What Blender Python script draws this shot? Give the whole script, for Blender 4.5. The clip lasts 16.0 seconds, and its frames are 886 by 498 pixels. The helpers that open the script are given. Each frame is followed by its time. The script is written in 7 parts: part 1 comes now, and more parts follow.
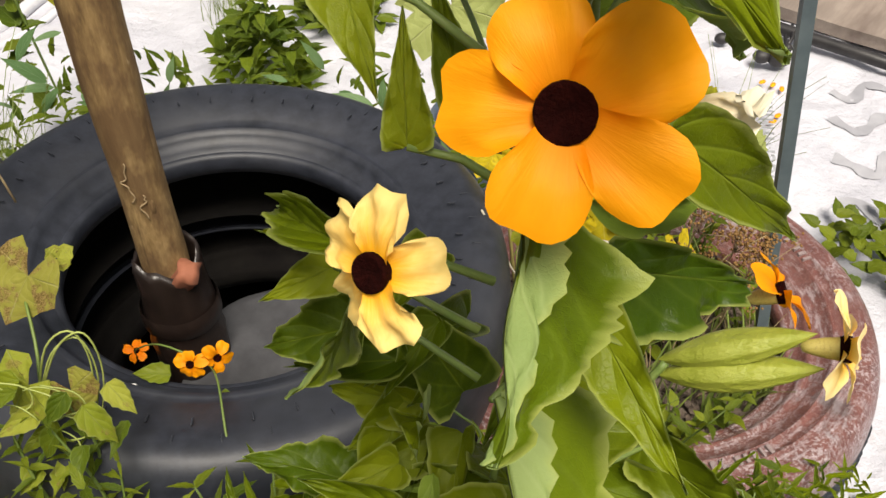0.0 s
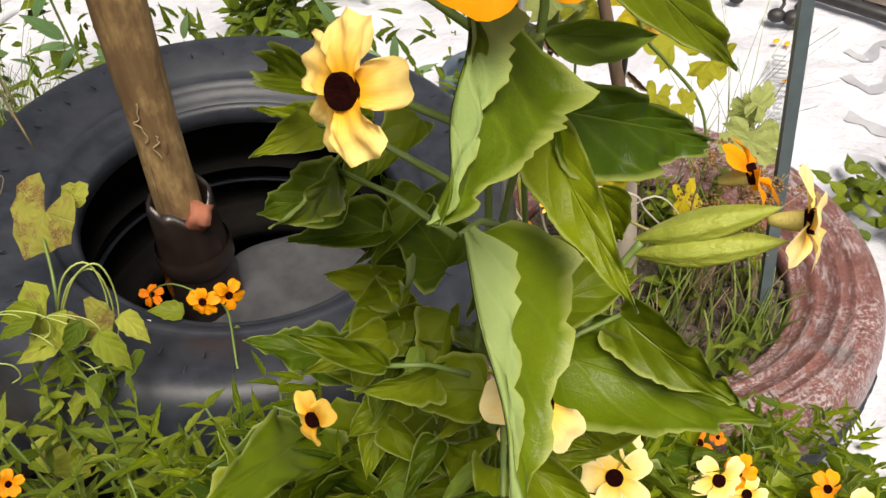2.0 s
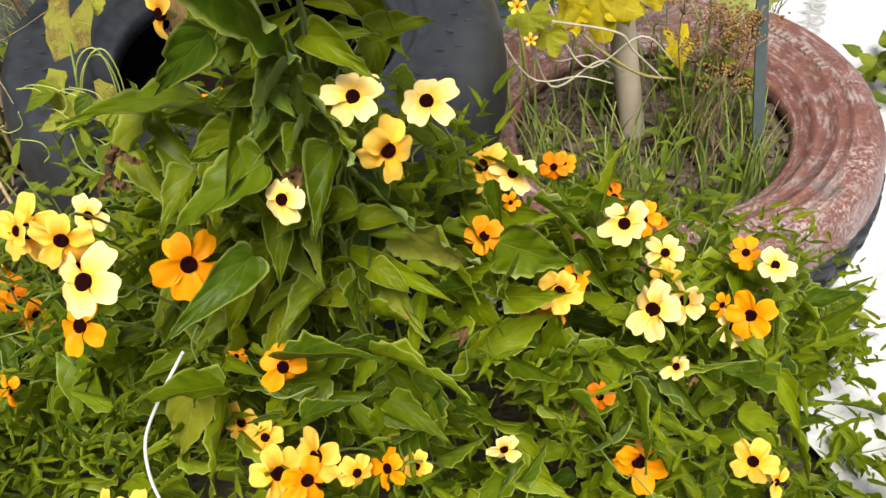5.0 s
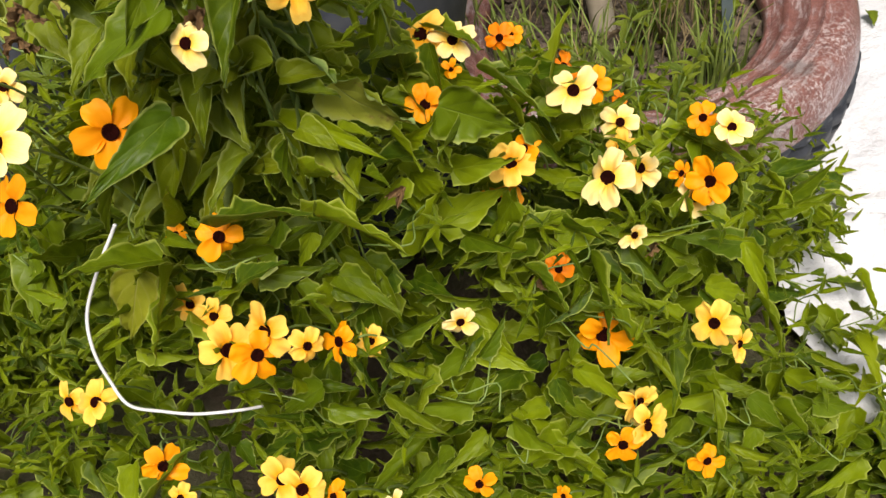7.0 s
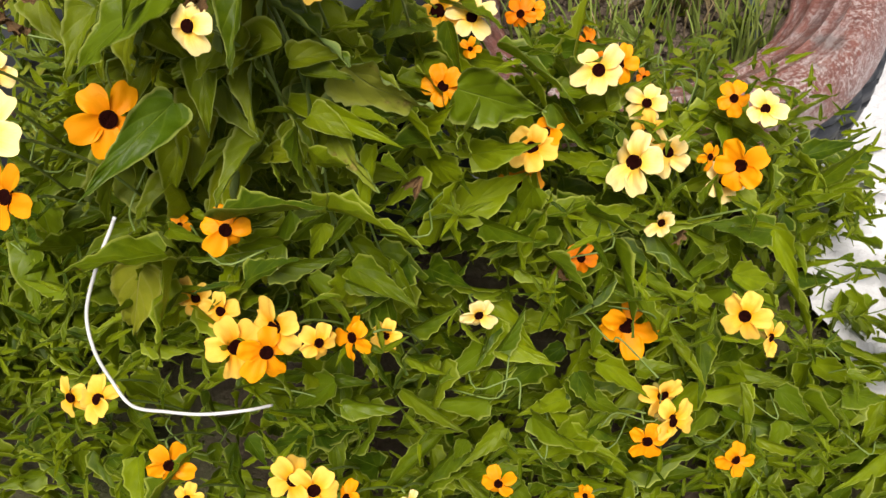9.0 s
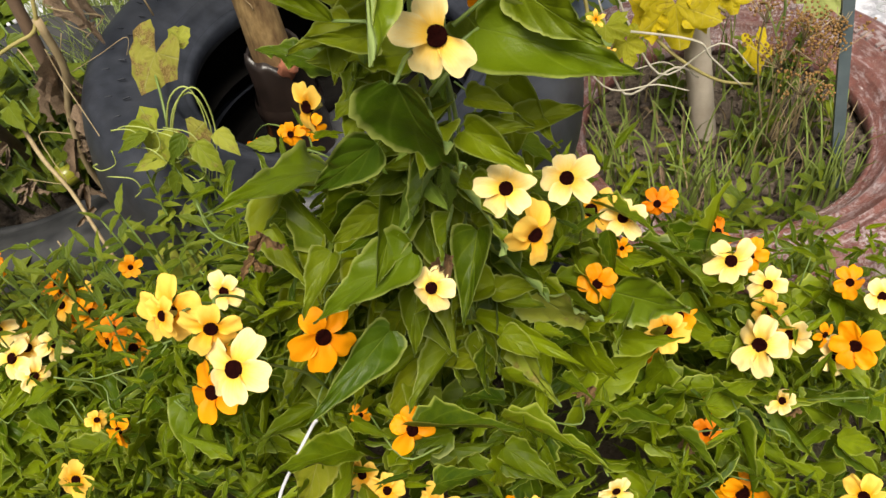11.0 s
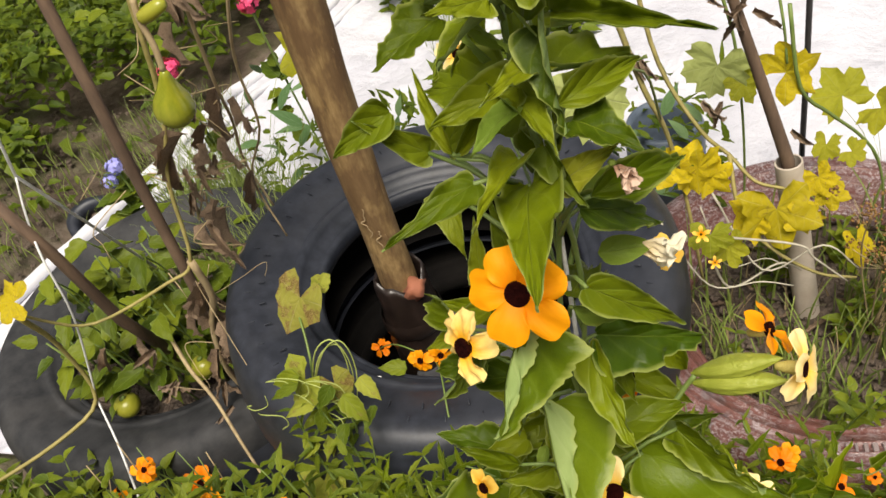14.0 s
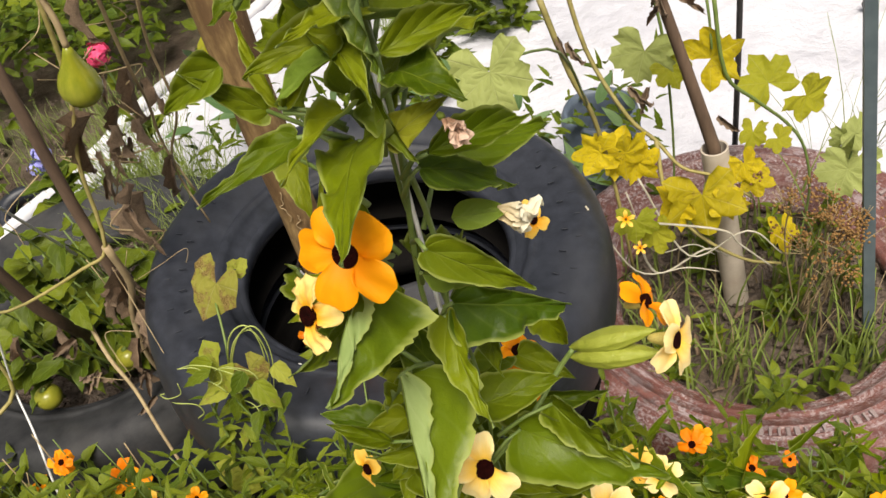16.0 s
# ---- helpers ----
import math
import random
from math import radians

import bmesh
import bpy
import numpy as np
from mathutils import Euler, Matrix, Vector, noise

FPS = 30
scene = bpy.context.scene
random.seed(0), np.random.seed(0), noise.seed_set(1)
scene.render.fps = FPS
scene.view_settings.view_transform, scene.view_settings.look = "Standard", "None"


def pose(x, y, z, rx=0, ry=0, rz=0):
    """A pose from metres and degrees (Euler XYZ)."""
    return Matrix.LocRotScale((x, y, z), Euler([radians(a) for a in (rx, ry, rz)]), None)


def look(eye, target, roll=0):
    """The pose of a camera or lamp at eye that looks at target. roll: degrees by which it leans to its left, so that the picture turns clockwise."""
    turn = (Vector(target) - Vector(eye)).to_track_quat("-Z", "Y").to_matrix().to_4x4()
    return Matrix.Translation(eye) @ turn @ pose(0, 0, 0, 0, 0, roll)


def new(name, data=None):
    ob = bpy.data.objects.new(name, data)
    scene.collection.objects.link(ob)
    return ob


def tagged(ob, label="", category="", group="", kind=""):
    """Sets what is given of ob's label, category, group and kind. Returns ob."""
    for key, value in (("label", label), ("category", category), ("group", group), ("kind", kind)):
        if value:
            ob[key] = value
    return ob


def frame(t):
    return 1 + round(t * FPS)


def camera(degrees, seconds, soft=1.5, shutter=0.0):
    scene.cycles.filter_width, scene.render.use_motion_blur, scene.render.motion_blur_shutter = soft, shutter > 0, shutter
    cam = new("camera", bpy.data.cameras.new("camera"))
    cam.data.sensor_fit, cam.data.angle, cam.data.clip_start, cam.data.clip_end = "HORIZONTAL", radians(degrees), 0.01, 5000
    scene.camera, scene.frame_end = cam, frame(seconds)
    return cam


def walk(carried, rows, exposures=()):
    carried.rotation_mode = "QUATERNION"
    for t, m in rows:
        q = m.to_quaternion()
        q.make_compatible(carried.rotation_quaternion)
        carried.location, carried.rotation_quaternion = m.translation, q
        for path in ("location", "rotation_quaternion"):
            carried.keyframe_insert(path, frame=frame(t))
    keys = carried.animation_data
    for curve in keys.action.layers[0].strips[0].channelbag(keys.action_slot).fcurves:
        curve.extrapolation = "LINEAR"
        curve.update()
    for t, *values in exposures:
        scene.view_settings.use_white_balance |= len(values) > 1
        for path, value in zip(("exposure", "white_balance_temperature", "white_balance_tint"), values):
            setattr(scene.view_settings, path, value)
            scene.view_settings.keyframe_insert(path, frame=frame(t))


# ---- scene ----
cam = camera(52.9, 16.0)
PATH = [
    (0, (0.034, 0.028, 1.105), (-0.024, 1.453, -0.297), -0.3),
    (0.5, (0.036, 0.023, 1.107), (-0.025, 1.455, -0.287), -0.7),
    (1, (0.041, 0.012, 1.106), (-0.024, 1.428, -0.305), -1.1),
    (1.5, (0.048, -0.001, 1.097), (-0.024, 1.39, -0.338), -1.0),
    (2, (0.047, -0.007, 1.093), (-0.05, 1.377, -0.348), -1.4),
    (2.5, (0.051, -0.017, 1.091), (-0.058, 1.359, -0.357), -1.7),
    (3, (0.083, -0.053, 1.081), (-0.044, 1.298, -0.389), -3.7),
    (3.5, (0.123, -0.095, 1.075), (-0.096, 1.247, -0.392), -6.5),
    (4, (0.17, -0.139, 1.061), (-0.087, 1.198, -0.404), -6.4),
    (4.5, (0.195, -0.176, 1.044), (-0.157, 1.148, -0.413), -8.7),
    (4.7, (0.204, -0.183, 1.038), (-0.157, 1.141, -0.417), -8.9),
    (6.8, (0.264, -0.221, 0.975), (-0.075, 1.013, -0.562), -12.1),
    (7, (0.265, -0.224, 0.974), (-0.116, 1.007, -0.556), -13.8),
    (7.5, (0.257, -0.21, 0.962), (-0.141, 0.975, -0.599), -14.1),
    (8, (0.267, -0.198, 0.95), (-0.133, 0.971, -0.623), -15.3),
    (8.2, (0.267, -0.195, 0.948), (-0.117, 0.978, -0.626), -15.4),
    (10.3, (0.183, -0.182, 1.02), (-0.245, 1.031, -0.512), -13.3),
    (10.5, (0.172, -0.173, 1.035), (-0.256, 1.055, -0.485), -13.4),
    (11, (0.149, -0.15, 1.08), (-0.267, 1.099, -0.426), -12.6),
    (11.5, (0.155, -0.127, 1.144), (-0.283, 1.171, -0.313), -14.0),
    (12, (0.162, -0.108, 1.194), (-0.292, 1.242, -0.21), -15.7),
    (12.5, (0.156, -0.09, 1.213), (-0.29, 1.275, -0.178), -15.4),
    (13, (0.128, -0.086, 1.235), (-0.439, 1.233, -0.158), -17.6),
    (13.5, (0.117, -0.078, 1.256), (-0.48, 1.256, -0.108), -18.2),
    (14, (0.116, -0.068, 1.263), (-0.469, 1.261, -0.113), -18.1),
    (14.5, (0.117, -0.055, 1.275), (-0.481, 1.253, -0.116), -18.9),
    (15, (0.123, -0.054, 1.281), (-0.444, 1.287, -0.09), -17.3),
    (15.5, (0.14, -0.053, 1.251), (-0.378, 1.291, -0.136), -16.3),
    (16, (0.156, -0.059, 1.234), (-0.344, 1.277, -0.167), -15.9),
]
walk(cam, [(t, look(eye, target, roll)) for t, eye, target, roll in PATH], ((0, 0.32, 6900, 10), (1, 0.37, 6900, 10), (2.5, 0.45, 6900, 9), (3.5, 0.62, 6900, 7), (4.5, 0.60, 6900, 4), (6.8, 0.44, 6900, 8), (8.2, 0.40, 6900, 8), (10.3, 0.42, 6900, 8), (11.5, 0.46, 6900, 7), (12.5, 0.42, 6900, 8), (15, 0.34, 6900, 10), (16, 0.38, 6900, 10)))

# ---------------------------------------------------------------- light
world = bpy.data.worlds.new("overcast_sky")
scene.world = world
world.use_nodes = True
wn = world.node_tree.nodes
sky = wn.new("ShaderNodeTexSky")
sky.sky_type = "NISHITA"
sky.sun_disc = False
sky.sun_elevation = radians(64)
sky.sun_rotation = radians(162)
sky.air_density, sky.dust_density, sky.ozone_density = 1.0, 3.0, 0.5
grey = wn.new("ShaderNodeHueSaturation")
grey.inputs["Saturation"].default_value = 0.3
world.node_tree.links.new(sky.outputs["Color"], grey.inputs["Color"])
world.node_tree.links.new(grey.outputs["Color"], wn["Background"].inputs["Color"])
wn["Background"].inputs["Strength"].default_value = 0.08
sun_data = bpy.data.lights.new("sun", "SUN")
sun_data.energy = 4.6
sun_data.angle = radians(28)
sun_data.color = (1.0, 0.95, 0.87)
sun = new("sun", sun_data)
sun.matrix_world = look((0.55, -1.3, 3.8), (0, 0.4, 0))


# ---------------------------------------------------------------- materials
def mat(name, rough=0.6, metal=0.0, spec=0.5):
    m = bpy.data.materials.new(name)
    m.use_nodes = True
    p = m.node_tree.nodes["Principled BSDF"]
    p.inputs["Roughness"].default_value = rough
    p.inputs["Metallic"].default_value = metal
    p.inputs["Specular IOR Level"].default_value = spec
    return m, m.node_tree.nodes, m.node_tree.links, p


def tex(nodes, links, scale, detail=4.0, rough=0.6, coord="Object", stretch=None):
    tc = nodes.new("ShaderNodeTexCoord")
    nt = nodes.new("ShaderNodeTexNoise")
    nt.inputs["Scale"].default_value = scale
    nt.inputs["Detail"].default_value = detail
    nt.inputs["Roughness"].default_value = rough
    src = tc.outputs[coord]
    if stretch:
        mp = nodes.new("ShaderNodeMapping")
        mp.inputs["Scale"].default_value = stretch
        links.new(src, mp.inputs["Vector"])
        src = mp.outputs["Vector"]
    links.new(src, nt.inputs["Vector"])
    return nt.outputs["Fac"]


def ramp(nodes, links, fac, stops):
    r = nodes.new("ShaderNodeValToRGB")
    while len(r.color_ramp.elements) < len(stops):
        r.color_ramp.elements.new(0.5)
    for e, (at, c) in zip(r.color_ramp.elements, stops):
        e.position, e.color = at, (*c, 1.0)
    links.new(fac, r.inputs["Fac"])
    return r.outputs["Color"]


def math_node(nodes, links, op, a, b=None, clamp=False):
    n = nodes.new("ShaderNodeMath")
    n.operation, n.use_clamp = op, clamp
    for i, v in enumerate((a, b)):
        if v is None:
            continue
        if isinstance(v, (int, float)):
            n.inputs[i].default_value = v
        else:
            links.new(v, n.inputs[i])
    return n.outputs[0]


def mixc(nodes, links, fac, a, b, blend="MIX"):
    n = nodes.new("ShaderNodeMix")
    n.data_type, n.blend_type = "RGBA", blend
    for sock, v in ((n.inputs[0], fac), (n.inputs[6], a), (n.inputs[7], b)):
        if isinstance(v, (int, float)):
            sock.default_value = v
        elif isinstance(v, tuple):
            sock.default_value = (*v, 1.0)
        else:
            links.new(v, sock)
    return n.outputs[2]


def bump(nodes, links, p, height, strength=0.4, dist=0.002):
    b = nodes.new("ShaderNodeBump")
    b.inputs["Strength"].default_value = strength
    b.inputs["Distance"].default_value = dist
    links.new(height, b.inputs["Height"])
    links.new(b.outputs["Normal"], p.inputs["Normal"])


def plain(name, c1, c2, scale=40.0, rough=0.6, metal=0.0, strength=0.3, dist=0.001, stretch=None, stain=None, spec=0.5):
    """Two tones over a fine grain, with broad stains and relief."""
    m, n, l, p = mat(name, rough, metal, spec)
    fine = tex(n, l, scale, 6, 0.65, stretch=stretch)
    col = ramp(n, l, fine, [(0.3, c1), (0.7, c2)])
    broad = tex(n, l, scale * 0.13, 3, 0.6)
    s = stain or tuple(0.55 * v for v in c1)
    f = math_node(n, l, "MULTIPLY", ramp(n, l, broad, [(0.5, (0, 0, 0)), (0.72, (1, 1, 1))]), 0.6)
    col = mixc(n, l, f, col, s)
    l.new(col, p.inputs["Base Color"])
    bump(n, l, p, fine, strength, dist)
    return m


def leafmat(name, dark, light, vein, rim, transl=0.33, rough=0.40, spots=0.0, island=False, veins=4.0, spot_size=2.6):
    """A leaf: midrib and side veins along its own surface, pale rim, blotches, and light through the blade."""
    m, n, l, p = mat(name, rough + 0.05, 0.0, 0.2)
    uv = n.new("ShaderNodeUVMap")
    sep = n.new("ShaderNodeSeparateXYZ")
    l.new(uv.outputs["UV"], sep.inputs[0])
    v = math_node(n, l, "ABSOLUTE", math_node(n, l, "MULTIPLY", math_node(n, l, "SUBTRACT", sep.outputs["X"], 0.5), 2.0))
    u = sep.outputs["Y"]
    if island:
        rnd = n.new("ShaderNodeNewGeometry").outputs["Random Per Island"]
    else:
        rnd = n.new("ShaderNodeObjectInfo").outputs["Random"]
    size = 55.0 if island else 3.2
    blotch = tex(n, l, 1.6 * size, 5, 0.65)
    t = math_node(n, l, "ADD", math_node(n, l, "MULTIPLY", rnd, 0.8), math_node(n, l, "MULTIPLY", math_node(n, l, "SUBTRACT", blotch, 0.3), 0.75), True)
    col = ramp(n, l, t, [(0.15, dark), (0.95, light)])
    # side veins
    ph = math_node(n, l, "MULTIPLY", math_node(n, l, "SUBTRACT", u, math_node(n, l, "MULTIPLY", v, 0.42)), veins * 6.2832)
    sv = math_node(n, l, "POWER", math_node(n, l, "ADD", math_node(n, l, "MULTIPLY", math_node(n, l, "SINE", ph), 0.5), 0.5), 14.0)
    net = n.new("ShaderNodeTexVoronoi")
    net.feature = "DISTANCE_TO_EDGE"
    net.inputs["Scale"].default_value = 9.0 * size
    tc = n.new("ShaderNodeTexCoord")
    l.new(tc.outputs["Object"], net.inputs["Vector"])
    fine = math_node(n, l, "SUBTRACT", 1.0, math_node(n, l, "MULTIPLY", net.outputs["Distance"], 9.0), True)
    mid = math_node(n, l, "SUBTRACT", 1.0, math_node(n, l, "MULTIPLY", v, 22.0), True)
    vv = math_node(n, l, "MAXIMUM", mid, math_node(n, l, "MAXIMUM", math_node(n, l, "MULTIPLY", sv, 0.26), math_node(n, l, "MULTIPLY", fine, 0.07)))
    col = mixc(n, l, math_node(n, l, "MULTIPLY", vv, 0.7), col, vein)
    edge = math_node(n, l, "MULTIPLY", math_node(n, l, "SUBTRACT", v, 0.88), 8.0, True)
    col = mixc(n, l, math_node(n, l, "MULTIPLY", edge, 0.75), col, rim)
    if spots:
        sp = ramp(n, l, tex(n, l, spot_size * size, 4, 0.7), [(0.66 - 0.17 * spots, (0, 0, 0)), (0.72 - 0.17 * spots, (1, 1, 1))])
        scorch = ramp(n, l, tex(n, l, 9.0 * size, 3, 0.6), [(0.4, (0.10, 0.05, 0.015)), (0.65, (0.34, 0.24, 0.09))])
        col = mixc(n, l, math_node(n, l, "MULTIPLY", sp, spots), col, scorch)
    l.new(col, p.inputs["Base Color"])
    pucker = math_node(n, l, "MULTIPLY", math_node(n, l, "SINE", ph), -0.22)
    hb = math_node(n, l, "SUBTRACT", math_node(n, l, "ADD", math_node(n, l, "MULTIPLY", blotch, 1.6), pucker), vv)
    bump(n, l, p, hb, 0.62, 0.0010)
    tr = n.new("ShaderNodeBsdfTranslucent")
    l.new(mixc(n, l, 0.35, col, (0.35, 0.42, 0.02)), tr.inputs["Color"])
    mx = n.new("ShaderNodeMixShader")
    mx.inputs[0].default_value = transl
    l.new(p.outputs[0], mx.inputs[1])
    l.new(tr.outputs[0], mx.inputs[2])
    l.new(mx.outputs[0], n["Material Output"].inputs["Surface"])
    return m


def petalmat(name, inner, outer, transl=0.3):
    m, n, l, p = mat(name, 0.55, 0.0, 0.2)
    uv = n.new("ShaderNodeUVMap")
    sep = n.new("ShaderNodeSeparateXYZ")
    l.new(uv.outputs["UV"], sep.inputs[0])
    streak = tex(n, l, 26, 3, 0.6, "UV", (1.0, 0.12, 1.0))
    f = math_node(n, l, "ADD", sep.outputs["Y"], math_node(n, l, "MULTIPLY", math_node(n, l, "SUBTRACT", streak, 0.5), 0.5), True)
    col = ramp(n, l, f, [(0.15, inner), (0.85, outer)])
    rnd = n.new("ShaderNodeObjectInfo").outputs["Random"]
    hsv = n.new("ShaderNodeHueSaturation")
    l.new(math_node(n, l, "ADD", 0.94, math_node(n, l, "MULTIPLY", rnd, 0.1)), hsv.inputs["Value"])
    l.new(col, hsv.inputs["Color"])
    col = hsv.outputs["Color"]
    l.new(col, p.inputs["Base Color"])
    bump(n, l, p, streak, 0.25, 0.0006)
    tr = n.new("ShaderNodeBsdfTranslucent")
    l.new(col, tr.inputs["Color"])
    mx = n.new("ShaderNodeMixShader")
    mx.inputs[0].default_value = transl
    l.new(p.outputs[0], mx.inputs[1])
    l.new(tr.outputs[0], mx.inputs[2])
    l.new(mx.outputs[0], n["Material Output"].inputs["Surface"])
    return m


LEAF = leafmat("vine_leaf_green", (0.055, 0.092, 0.003), (0.205, 0.250, 0.006), (0.25, 0.31, 0.03), (0.46, 0.50, 0.13), transl=0.42, rough=0.36)
# Deeper green of some leaves, with the shade of turned-aside leaves put in.
DEEP_SHADED = leafmat("vine_leaf_deep_green_shaded", (0.046, 0.088, 0.003), (0.138, 0.192, 0.005), (0.18, 0.24, 0.03), (0.42, 0.46, 0.12), transl=0.38, rough=0.33)
YOUNG = leafmat("vine_leaf_young_yellow_green", (0.095, 0.140, 0.004), (0.255, 0.290, 0.010), (0.28, 0.34, 0.05), (0.48, 0.52, 0.16), transl=0.45, rough=0.38)
UNDER = leafmat("vine_leaf_underside", (0.19, 0.28, 0.075), (0.28, 0.36, 0.12), (0.40, 0.46, 0.20), (0.36, 0.42, 0.13), rough=0.6)
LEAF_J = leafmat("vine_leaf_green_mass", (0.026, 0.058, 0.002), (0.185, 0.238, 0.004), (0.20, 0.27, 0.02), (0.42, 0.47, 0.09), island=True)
BRACT = leafmat("bract_pale_green", (0.14, 0.22, 0.025), (0.20, 0.28, 0.035), (0.27, 0.34, 0.08), (0.25, 0.31, 0.06), veins=2.0)
WEED = leafmat("weed_leaf_green", (0.055, 0.090, 0.005), (0.185, 0.220, 0.014), (0.21, 0.28, 0.06), (0.2, 0.27, 0.06))
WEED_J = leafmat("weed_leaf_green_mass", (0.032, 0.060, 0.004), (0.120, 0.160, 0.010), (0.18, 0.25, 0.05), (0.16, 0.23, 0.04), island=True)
YELLOW_LEAF = leafmat("gourd_leaf_yellowed", (0.36, 0.29, 0.008), (0.60, 0.45, 0.012), (0.48, 0.42, 0.1), (0.42, 0.32, 0.04), spots=0.45, rough=0.6, spot_size=2.6)
OLIVE_LEAF = leafmat("gourd_leaf_olive", (0.21, 0.23, 0.012), (0.36, 0.34, 0.02), (0.36, 0.35, 0.1), (0.34, 0.32, 0.08), spots=0.3, rough=0.6)
SPOT_LEAF = leafmat("vine_leaf_blotched", (0.19, 0.23, 0.015), (0.34, 0.35, 0.05), (0.27, 0.3, 0.1), (0.27, 0.3, 0.1), spots=0.6, rough=0.6, spot_size=0.8)
SCORCHED = leafmat("gourd_leaf_scorched", (0.22, 0.22, 0.03), (0.36, 0.32, 0.07), (0.36, 0.34, 0.14), (0.30, 0.22, 0.1), spots=0.9, rough=0.65, spot_size=0.55)
PALE_LEAF = leafmat("succulent_leaf_pale", (0.10, 0.19, 0.07), (0.19, 0.29, 0.13), (0.24, 0.33, 0.18), (0.2, 0.29, 0.14))
ORANGE = petalmat("petal_orange", (0.86, 0.27, 0.004), (0.90, 0.34, 0.005))
DEEP = petalmat("petal_deep_orange", (0.85, 0.20, 0.004), (0.88, 0.24, 0.005))
YELLOW = petalmat("petal_yellow", (0.92, 0.41, 0.015), (0.94, 0.60, 0.11))
CREAM = petalmat("petal_cream", (0.95, 0.57, 0.07), (0.96, 0.77, 0.36))
FADED = petalmat("petal_faded_yellow", (0.93, 0.44, 0.02), (0.94, 0.70, 0.24))
EYE_MAT = plain("flower_eye_maroon", (0.010, 0.0012, 0.001), (0.022, 0.003, 0.002), 9, 0.9, strength=0.6, dist=0.02, spec=0.05)
TUBE = plain("flower_tube", (0.40, 0.30, 0.06), (0.46, 0.40, 0.12), 200, 0.6)
CRUMPLED = petalmat("petal_crumpled_cream", (0.74, 0.60, 0.36), (0.84, 0.78, 0.60))
PINKISH = petalmat("petal_withered_pinkish", (0.42, 0.24, 0.15), (0.66, 0.47, 0.36))
SPENT = plain("spent_petal_brown", (0.15, 0.07, 0.025), (0.34, 0.20, 0.08), 70, 0.85, strength=0.8, dist=0.003)
STEM = plain("stem_green", (0.10, 0.16, 0.03), (0.16, 0.21, 0.05), 120, 0.55)
STEM_DRY = plain("stem_dry", (0.24, 0.17, 0.09), (0.40, 0.31, 0.17), 90, 0.8, stretch=(1, 1, 0.2))
DRY = plain("dry_leaf_brown", (0.17, 0.105, 0.065), (0.36, 0.26, 0.17), 70, 0.85, strength=0.8, dist=0.003)
GRASS = plain("grass_blade", (0.12, 0.18, 0.03), (0.27, 0.32, 0.08), 30, 0.5)
RUBBER = plain("tyre_rubber", (0.010, 0.012, 0.017), (0.026, 0.029, 0.040), 55, 0.47, strength=0.35, dist=0.0012, stain=(0.046, 0.048, 0.056), spec=0.42)
DUSTY = plain("tyre_rubber_dusty", (0.012, 0.013, 0.015), (0.036, 0.036, 0.038), 38, 0.72, strength=0.5, dist=0.0015, stain=(0.075, 0.07, 0.066), spec=0.3)
WORN = plain("worn_paint_ridge", (0.11, 0.06, 0.055), (0.40, 0.34, 0.34), 150, 0.5, strength=0.4)
# Near-black lining rubber; the shade deep inside the hole is put into it.
LINER_SHADE = plain("tyre_lining_shade", (0.004, 0.0035, 0.0035), (0.009, 0.008, 0.007), 30, 0.95, spec=0.08)
SOIL = plain("soil", (0.05, 0.034, 0.025), (0.22, 0.165, 0.125), 85, 0.95, strength=1.0, dist=0.02, stain=(0.035, 0.025, 0.02))
def woodmat():
    """Weathered round wood: long dark cracks, pale rubbed patches."""
    m, n, l, p = mat("weathered_pole_wood", 0.78, 0.0, 0.25)
    grain = tex(n, l, 70, 7, 0.75, stretch=(1, 1, 0.16))
    patch = tex(n, l, 11, 5, 0.7, stretch=(1, 1, 0.5))
    col = ramp(n, l, grain, [(0.30, (0.085, 0.050, 0.021)), (0.50, (0.235, 0.150, 0.064)), (0.72, (0.40, 0.275, 0.125))])
    f = ramp(n, l, patch, [(0.46, (0, 0, 0)), (0.56, (1, 1, 1))])
    col = mixc(n, l, math_node(n, l, "MULTIPLY", f, 0.75), col, (0.10, 0.055, 0.027))
    crack = ramp(n, l, tex(n, l, 38, 3, 0.5, stretch=(1, 1, 0.03)), [(0.34, (1, 1, 1)), (0.40, (0, 0, 0))])
    col = mixc(n, l, math_node(n, l, "MULTIPLY", crack, 0.8), col, (0.03, 0.015, 0.008))
    rub = ramp(n, l, tex(n, l, 75, 4, 0.7, stretch=(1, 1, 0.35)), [(0.66, (0, 0, 0)), (0.72, (1, 1, 1))])
    col = mixc(n, l, math_node(n, l, "MULTIPLY", rub, 0.5), col, (0.50, 0.38, 0.22))
    l.new(col, p.inputs["Base Color"])
    bump(n, l, p, math_node(n, l, "SUBTRACT", grain, crack), 0.8, 0.0025)
    return m


WOOD = woodmat()
SLEEVE = plain("brown_plastic_sleeve", (0.010, 0.0065, 0.0055), (0.024, 0.015, 0.012), 40, 0.36, strength=0.5, dist=0.002)
PVC = plain("grey_pvc", (0.36, 0.30, 0.24), (0.48, 0.42, 0.35), 25, 0.6, strength=0.15)
PVC_IN = plain("brick_red_clay", (0.22, 0.07, 0.035), (0.30, 0.11, 0.06), 60, 0.8)
STICK = plain("dark_stick_bark", (0.055, 0.033, 0.021), (0.165, 0.105, 0.066), 40, 0.85, strength=0.6, stretch=(1, 1, 0.2))
POST = plain("painted_steel_post", (0.055, 0.075, 0.085), (0.085, 0.11, 0.12), 30, 0.5, strength=0.2, stain=(0.10, 0.08, 0.06))
